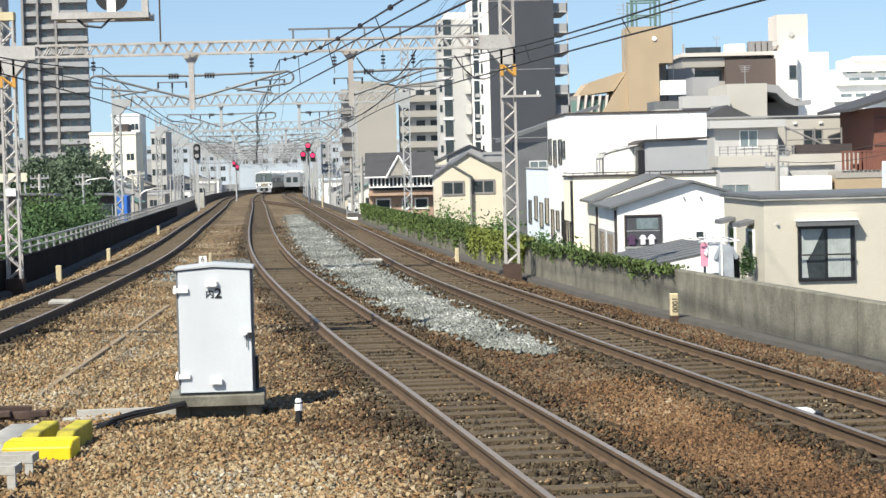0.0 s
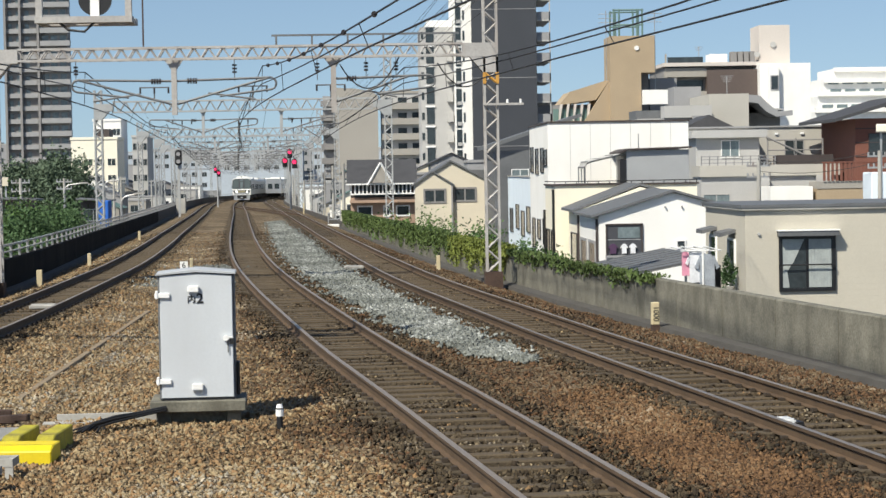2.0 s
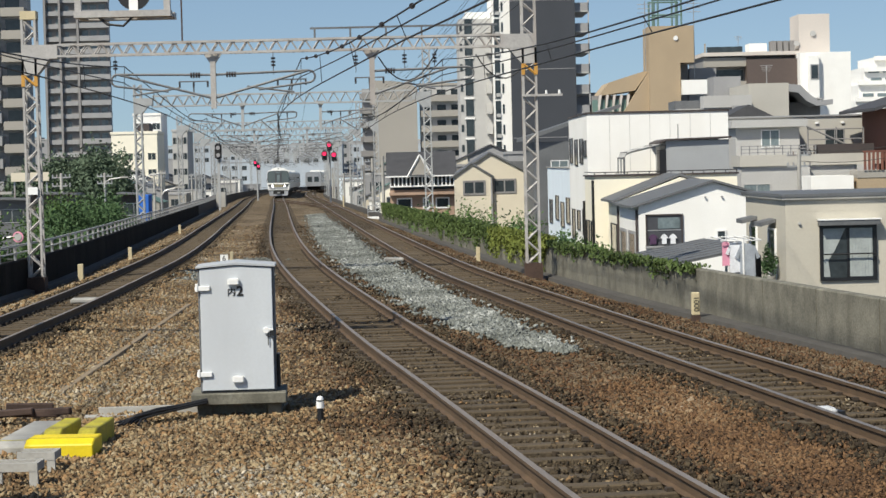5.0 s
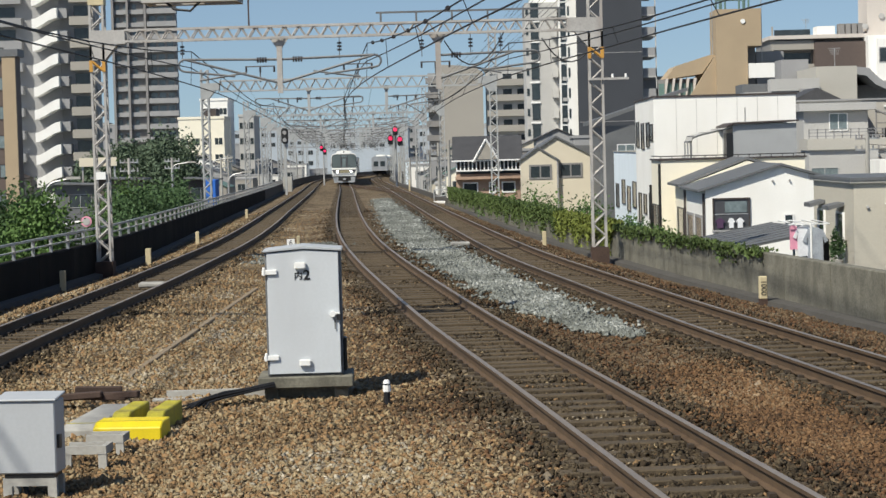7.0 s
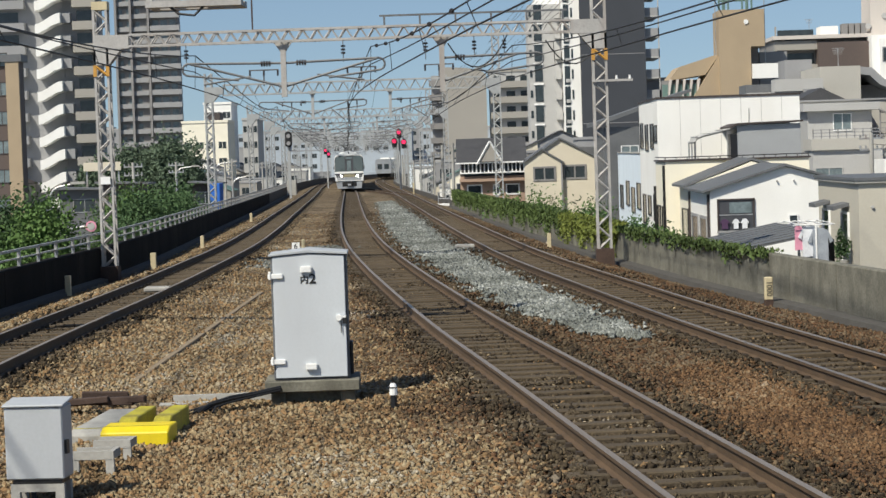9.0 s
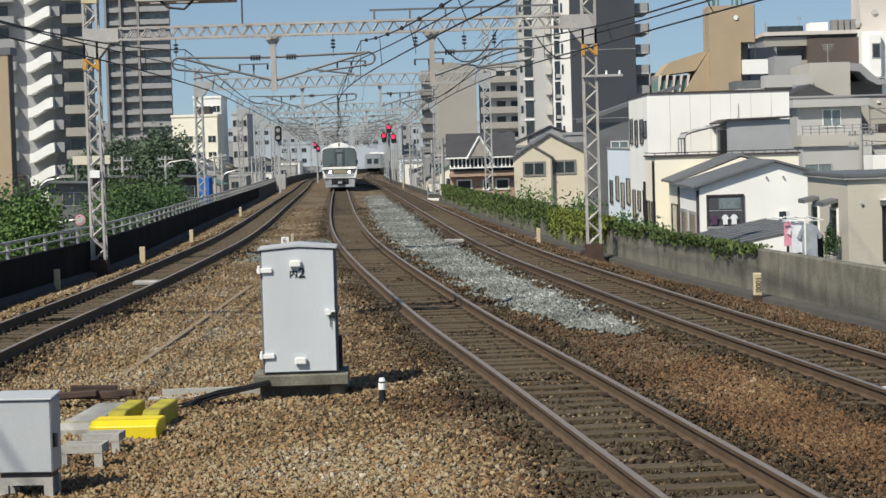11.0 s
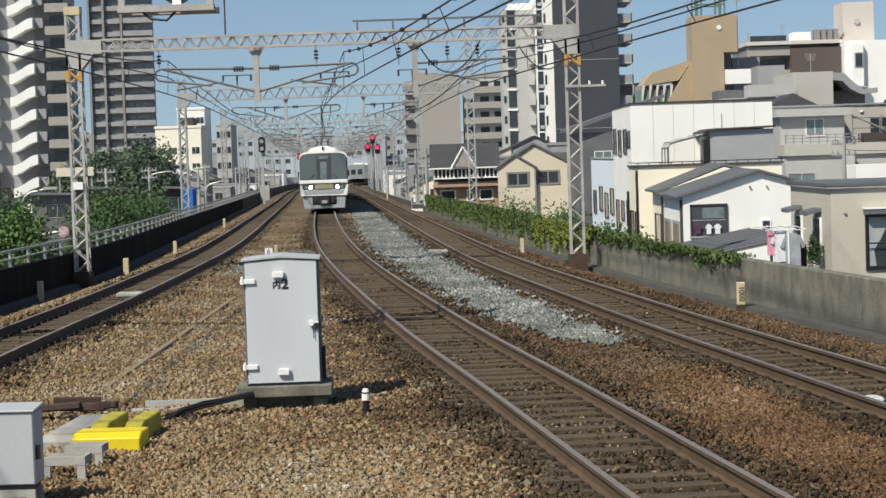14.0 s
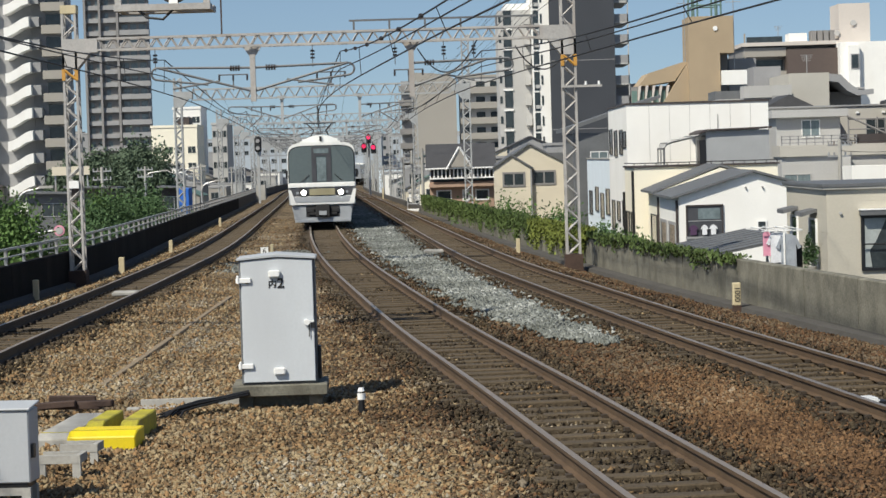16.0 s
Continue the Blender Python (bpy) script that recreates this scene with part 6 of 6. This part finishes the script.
part("stand_slab", finish(bm, 0.012), M["concrete"], c, "stained concrete slab")
for x in (-0.5, 0.34):
    bm = bmesh.new()
    bx(bm, x, x + 0.17, -0.02, 0.72, -0.4, -0.075)
    part("stand_leg", finish(bm, 0.01), M["concrete"], c)
boxes("stand_web", [(-0.33, 0.34, 0.12, 0.24, -0.4, -0.075)], M["concrete"], c)
# thin black strip along the joint between cabinet and slab
boxes("base_bolt", [(-0.44, 0.44, -0.02, 0.02, 0.06, 0.075)], M["black"], c)
bm = bmesh.new()
bx(bm, 0.46, 0.5, 0.1, 0.3, 0.1, 0.5)
part("cable_box", finish(bm, 0.01), M["frame_dark"], c)

p = thing("track_marker", "short dark marker stub with a white reflective head", "marker", at=(-1.02, 24.4, -0.20))
bm = bmesh.new()
bar(bm, (0, 0, -0.1), (0, 0, 0.22), 0.04, 10, 0.034)
part("stem", bm, M["frame_dark"], p)
bm = bmesh.new()
bar(bm, (0, 0, 0.14), (0, 0, 0.215), 0.046, 10)
bar(bm, (0, 0, 0.235), (0, 0, 0.275), 0.044, 10, 0.03)
part("head", bm, M["white"], p)


def marker_post(x, y, h, w, label, writing=""):
    z = float(bed_z(x, y))
    t = thing("marker_post", label, "marker post", "marker posts", at=(x, y, z), rz=3)
    bm = bmesh.new()
    bx(bm, -w / 2, w / 2, -w / 2, w / 2, 0.14 if writing else -0.1, h)
    post = part("post", finish(bm, 0.012), M["marker"], t)
    if writing:
        boxes("foot", [(-w / 2 - 0.004, w / 2 + 0.004, -w / 2 - 0.004, w / 2 + 0.004, -0.1, 0.14)], M["rust"], t, "rusty dark foot")
        text(writing, 0.15, pose(0, -w / 2 - 0.003, 0.36, 90, 90, 0), M["black"], post)
    return t


marker_post(5.62, 41.3, 0.58, 0.15, "cream curve post lettered 1000", "1000")
marker_post(2.25, 66, 0.45, 0.12, "small cream marker post by the parapet")
marker_post(-9.45, 62, 0.5, 0.16, "weathered cream marker post by the black wall")
marker_post(-9.55, 74, 0.45, 0.13, "weathered cream marker post by the black wall")
marker_post(-9.95, 51.5, 0.5, 0.14, "weathered cream marker post by the black wall")
marker_post(-11.4, 108, 0.45, 0.13, "weathered cream marker post by the black wall")
marker_post(-4.88, 59.8, 0.62, 0.09, "thin pale gradient stake")
t = thing("number_sign", "small white track sign with the figure 6", "sign", at=(-5.1, 60, -0.2))
boxes("plate", [(-0.12, 0.1, -0.01, 0.01, 0.28, 0.5)], M["white"], t)
text("6", 0.22, pose(-0.01, -0.014, 0.39, 90, 0, 0), M["black"], t)
boxes("stake", [(-0.02, 0.02, 0.012, 0.04, -0.1, 0.45)], M["galv"], t)

marker_post(float(right_x(205)) + 1.75, 205, 1.1, 0.13, "pale stake beside the far track")
t = thing("ground_frame", "white concrete slab with a low steel guard frame", "trackside slab", at=(-1.75, 144, float(bed_z(-1.75, 144))), rz=6)
boxes("slab", [(-0.75, 0.75, -0.5, 0.5, -0.1, 0.16)], M["white"], t, "", 0.03)
bm = bmesh.new()
for x in (-0.7, 0.7):
    bar(bm, (x, 0.45, 0.1), (x, 0.45, 0.95), 0.035)
for z in (0.5, 0.92):
    bar(bm, (-0.7, 0.45, z), (0.7, 0.45, z), 0.03)
part("guard_frame", bm, M["galv"], t)

# grey junction box on its frame
t = thing("junction_box", "grey steel trackside junction box on a steel frame", "junction box", at=(-3.93, 18.5, -0.1), rz=-4)
bm = bmesh.new()
bx(bm, -0.27, 0.25, 0, 0.32, 0.06, 0.70)
part("body", finish(bm, 0.012), M["greybox"], t)
bm = bmesh.new()
poly(bm, [(-0.285, -0.02, 0.70), (0.265, -0.02, 0.70), (0.265, 0.33, 0.735), (-0.285, 0.33, 0.735)], (0, 0, 0.02))
part("lid", finish(bm, 0.006), M["greybox"], t, "sloping grey lid")
boxes("hinge", [(0.25, 0.28, 0.04, 0.1, 0.28, 0.4)], M["frame_dark"], t)
boxes("shelf", [(-0.22, 0.22, 0.02, 0.3, 0.02, 0.06)], M["frame_dark"], t)
for x in (-0.24, 0.16):
    boxes("leg", [(x, x + 0.08, 0.02, 0.08, -0.5, 0.02)], M["pale"], t)
    boxes("leg", [(x, x + 0.08, 0.24, 0.3, -0.5, 0.02)], M["pale"], t)
boxes("cross_bar", [(-0.16, 0.16, 0.02, 0.06, -0.05, 0.02)], M["pale"], t)
wire("cable", [(-0.1, 0.15, 0.02), (-0.05, 0.12, -0.15), (0.05, 0.08, -0.28), (0.12, 0.05, -0.45)], 0.025, M["black"], t)

for x, y, w, z in ((-3.74, 20.2, 0.42, -0.03), (-3.72, 21.2, 0.38, -0.06)):
    t = thing("cable_stand", "small grey concrete cable stand on the ballast", "cable stand", "cable stands", at=(x, y, z), rz=-3)
    boxes("top", [(-w / 2, w / 2, -0.05, 0.0, -0.08, 0.0), (-w / 2, w / 2, 0.22, 0.26, -0.08, 0.0), (w / 2 - 0.05, w / 2, 0, 0.22, -0.08, 0)], M["pale"], t)
    for s in (-1, 1):
        boxes("leg", [(s * (w / 2 - 0.04) - 0.04, s * (w / 2 - 0.04) + 0.04, -0.045, -0.002, -0.35, -0.08)], M["pale"], t)


def step_block(x, y, w, d, z0, z1, m, label, rz=-3):
    t = thing("cable_cover", label, "cable cover", "cable covers", at=(x, y, 0.035), rz=rz)
    bm = bmesh.new()
    poly(bm, [(-w / 2, -d / 2, z0), (-w / 2, -d / 2, z1 - 0.05), (-w / 2, -d / 2 + 0.12, z1), (-w / 2, d / 2, z1), (-w / 2, d / 2, z0)], (w, 0, 0))
    part("slab", finish(bm, 0.012), M[m], t)
    boxes("seam", [(-w / 2 + 0.02, w / 2 - 0.02, -d / 2 + 0.15, -d / 2 + 0.17, z1 + 0.001, z1 + 0.005)], M["yellow_old"], t)


step_block(-3.63, 22.3, 0.72, 0.5, -0.35, -0.09, "yellow", "bright yellow painted cable cover on the ballast")
step_block(-3.80, 23.3, 0.19, 1.1, -0.35, -0.07, "yellow_old", "faded yellow cable cover bar")
step_block(-3.43, 23.3, 0.19, 1.1, -0.35, -0.07, "yellow_old", "faded yellow cable cover bar")
step_block(-4.15, 23.3, 0.36, 1.9, -0.35, -0.14, "pale", "flat grey concrete cable cover")
t = thing("cable_trough", "half-buried grey concrete cable trough", "cable trough", at=(-2.9, 25.6, -0.28), rz=4)
boxes("side", [(-0.85, 0.4, 0.28, 0.36, -0.2, 0.13)], M["pale"], t)
boxes("lid", [(-1.0, -0.1, -0.05, 0.2, -0.2, 0.06)], M["pale"], t)
rc = random.Random(8)
for k in range(7):
    lift, side = rc.uniform(0, 0.05), rc.uniform(-0.1, 0.16)
    tagged(wire("cable", [(-3.42 + 0.06 * k, 24.55 + side, -0.21), (-3.2 + 0.02 * k, 24.7 + side, -0.17 + lift), (-2.95, 24.9 + side, -0.15 + lift * 1.5), (-2.7, 25.1 + side, -0.11 + lift), (-2.4, 25.3 + side * 0.5, -0.07 + lift)], rc.uniform(0.012, 0.02), M["black"]), "black cable running to the cabinet stand", "cable", "cables at the cabinet")
rr = random.Random(4)
for k in range(5):
    bm = bmesh.new()
    bx(bm, -0.28, 0.28, -0.05, 0.05, -0.03, 0.05)
    ob = part("scrap_rail", finish(bm, 0.012), M["rust"])
    ob.matrix_basis = pose(-4.85 + 0.15 * k, 25.3 + rr.uniform(-0.3, 0.3), -0.13 + 0.02 * (k % 3), 0, rr.uniform(-4, 4), rr.uniform(-25, 25))
    tagged(ob, "rusty dark piece of scrap iron on the ballast", "scrap iron", "scrap iron pieces")
bm = bmesh.new()
bx(bm, -0.05, 0.05, 0, 18, -0.12, 0.015)
ob = part("buried_edging", finish(bm, 0.01), M["marker_old"])
ob.matrix_basis = pose(-4.66, 28.5, -0.225, 0, 0, 0.3)
tagged(ob, "narrow concrete edging half buried in ballast", "edging")
t = thing("track_detector", "white and black detector box between the rails", "detector", at=(4.6, 23.3, -0.16), rz=8)
bm = bmesh.new()
bx(bm, -0.16, 0.08, -0.14, 0.14, 0.0, 0.09)
part("case", finish(bm, 0.02, 2), M["white"], t)
boxes("cap", [(0.0, 0.17, -0.13, 0.1, 0.0, 0.05)], M["black"], t)
for x, y in ((-7.1, 47), (-0.35, 63.5)):
    t = thing("track_magnet", "pale flat signal transponder between the rails", "transponder", at=(x, y, -0.15), rz=3)
    bm = bmesh.new()
    bx(bm, -0.28, 0.28, -0.3, 0.3, 0.0, 0.09)
    part("case", finish(bm, 0.02), M["pale"], t)

# hanging route indicator on its bracket
t = thing("route_indicator", "pale steel framed indicator hung over the line", "signal")
bm = bmesh.new()
bx(bm, -5.12, -3.6, 33.7, 34.0, 5.14, 5.24)
bx(bm, -5.12, -3.6, 34.3, 34.6, 5.14, 5.24)
for x in (-5.12, -3.72):
    bx(bm, x + 0.01, x + 0.11, 34.0, 34.3, 5.15, 5.22)
    bx(bm, x + 0.01, x + 0.11, 33.75, 33.87, 5.24, 7.4)
part("cage", finish(bm), M["lattice"], t)
bm = bmesh.new()
bar(bm, (-4.2, 33.9, 5.52), (-4.2, 34.0, 5.52), 0.26, 24)
part("disc", bm, M["black"], t, "round black disc")
boxes("disc_bar", [(-4.27, -4.13, 33.88, 33.9, 5.24, 5.8)], M["white"], t)
wire("cable", [(-4.75, 33.8, 5.16), (-4.6, 33.75, 5.03), (-4.35, 33.75, 5.0), (-4.2, 33.8, 5.15)], 0.022, M["black"], t)
bm = bmesh.new()
bx(bm, -10.6, -3.4, 33.7, 33.95, 7.4, 7.6)
bx(bm, -10.7, -10.4, 33.7, 34.0, -0.6, 7.6)
part("bracket", bm, M["lattice"], t)
t = thing("mast_rod", "thin vertical rod standing on the gantry beam", "rod")
boxes("rod", [(-5.82, -5.78, 56.98, 57.02, 6.12, 9.5)], M["rust"], t)


# signals
def signal(x, y, z, lamps, lit, label, k=1.0):
    t = thing("signal", label, "railway signal", "signals of the line")
    for dx, dz in lamps:
        bm = bmesh.new()
        bar(bm, (x + dx, y - 0.15, z + dz), (x + dx, y + 0.25, z + dz), 0.36 * k, 16)
        bx(bm, x + dx - 0.3 * k, x + dx + 0.3 * k, y, y + 0.3, z + dz - 0.75 * k, z + dz)
        head = part("lamp_head", bm, M["black"], t)
        bm = bmesh.new()
        bar(bm, (x + dx, y - 0.17, z + dz), (x + dx, y - 0.152, z + dz), 0.26 * k, 16)
        part("lens", bm, M["red_lamp"] if lit else M["black"], head)
        bm = bmesh.new()
        bar(bm, (x + dx, y - 0.4, z + dz + 0.27), (x + dx, y - 0.15, z + dz + 0.3), 0.1, 6)
        part("hood", bm, M["black"], head)
    bm = bmesh.new()
    bar(bm, (x, y + 0.4, STREET), (x, y + 0.4, z + 0.9), 0.1, 8)
    bx(bm, x - 0.6, x + 0.6, y + 0.3, y + 0.45, z - 0.2, z - 0.1)
    part("mast", bm, M["lattice_far"], t)


signal(-7.45, 215, 4.0, ((0.0, 0.9), (-0.5, 0.0), (0.45, -0.12)), True, "railway signal with three red lamps on a mast", 0.85)
signal(-18.0, 262, 3.1, ((-0.2, 0.3), (0.2, -0.15)), True, "far railway signal showing red by the wall", 0.62)
t = thing("signal", "dark two-lamp signal head on a mast", "railway signal", "signals of the line")
bm = bmesh.new()
bx(bm, -16.75, -16.15, 189.8, 190.2, 3.6, 5.0)
part("head", finish(bm, 0.1, 2), M["black"], t)
for z in (3.95, 4.6):
    bm = bmesh.new()
    bar(bm, (-16.45, 189.72, z), (-16.45, 189.79, z), 0.18, 12)
    part("lens", bm, M["mwall"], t)
boxes("mast", [(-16.55, -16.35, 190.2, 190.4, STREET, 5.2)], M["lattice_far"], t)
t = thing("relay_hut", "pale grey relay cabinet by the black wall", "cabinet")
boxes("body", [(-18.95, -18.0, 215, 216, -1.15, 0.4)], M["pale"], t, "", 0.03)


# street lamps, poles and far bits
def street_lamp(x, y, top, arm, label):
    t = thing("street_lamp", label, "street lamp", "street lamps")
    bm = bmesh.new()
    bar(bm, (x, y, STREET), (x, y, top - 0.5), 0.07, 8)
    prev = (x, y, top - 0.5)
    for k in range(1, 6):
        a = math.pi / 2 * k / 5
        q = (x + 0.5 * (1 - math.cos(a)), y, top - 0.5 + 0.5 * math.sin(a))
        bar(bm, prev, q, 0.05, 6)
        prev = q
    bar(bm, prev, (x + arm, y, top + 0.1), 0.045, 6)
    part("pole", bm, M["galv"], t)
    boxes("lamp", [(x + arm - 0.2, x + arm + 0.35, y - 0.1, y + 0.1, top + 0.06, top + 0.16)], M["pale"], t)


street_lamp(-16.0, 80, 1.9, 1.0, "curved grey street lamp beside the railway")
street_lamp(-21.0, 150, 2.2, 1.3, "curved grey street lamp beside the railway")
street_lamp(-20.0, 165, 2.4, 1.3, "curved grey street lamp beside the railway")
street_lamp(-14.2, 125, 1.6, 1.0, "curved grey street lamp beside the railway")
t = thing("road_sign", "round red-rimmed road sign on a bent pole", "road sign")
bm = bmesh.new()
bar(bm, (-15.2, 78, STREET), (-15.2, 78, 0.0), 0.06, 8)
bar(bm, (-15.2, 78, 0.0), (-15.0, 78, 0.32), 0.06, 8)
bar(bm, (-15.0, 78, 0.32), (-14.3, 78, 0.42), 0.06, 8)
part("pole", bm, M["galv"], t)
bm = bmesh.new()
bar(bm, (-14.12, 77.9, 0.42), (-14.12, 77.95, 0.42), 0.2, 18)
part("disc", bm, M["pink"], t)
bm = bmesh.new()
bar(bm, (-14.12, 77.88, 0.42), (-14.12, 77.9, 0.42), 0.14, 18)
part("face", bm, M["gwall"], t)
t = thing("tarpaulin", "blue sheeted stack beside the railway", "tarpaulin")
boxes("cover", [(-19.8, -18.9, 158, 160, STREET, 0.95)], M["blue"], t, "", 0.05)


def power_pole(x, y, top, label):
    t = thing("power_pole", label, "power pole", "power poles")
    bm = bmesh.new()
    bar(bm, (x, y, STREET), (x, y, top), 0.16, 10, 0.11)
    part("pole", bm, M["pale"], t)
    bm = bmesh.new()
    for z in (top - 0.3, top - 0.9):
        bx(bm, x - 0.65, x + 0.65, y - 0.05, y + 0.05, z - 0.05, z + 0.05)
    for z in (top - 0.3, top - 0.9):
        for k in (-0.6, -0.3, 0.3, 0.6):
            bar(bm, (x + k, y, z + 0.05), (x + k, y, z + 0.22), 0.05, 8)
    part("cross_arm", bm, M["galv"], t, "steel cross arms with insulators")
    return t


power_pole(21.4, 115, 3.0, "concrete power pole with steel cross arms")
power_pole(27.3, 112, 3.4, "concrete power pole with steel cross arms")
for k in range(10):
    yy = 150 + k * 32
    power_pole(float(fence_x(yy)) - rr.uniform(5, 9), yy, rr.uniform(1.2, 3.0), "far concrete power pole along the street")
for k in range(9):
    yy = 165 + k * 24
    power_pole(float(wall_x(yy)) + rr.uniform(1.0, 2.0), yy, rr.uniform(1.5, 3.6), "far concrete power pole along the parapet")
for a, b, sag in (((21.4, 115, 3.0), (27.3, 112, 3.4), 0.3), ((21.4, 115, 2.4), (27.3, 112, 2.8), 0.3), ((27.3, 112, 3.4), (45, 108, 4.6), 0.6)):
    pts = [Vector(a).lerp(Vector(b), k / 10) - Vector((0, 0, sag * 4 * (k / 10) * (1 - k / 10))) for k in range(11)]
    tagged(wire("power_cable", [tuple(q) for q in pts], 0.018, M["wire"]), "thin dark cable strung between poles", "cable", "power cables")


motions()
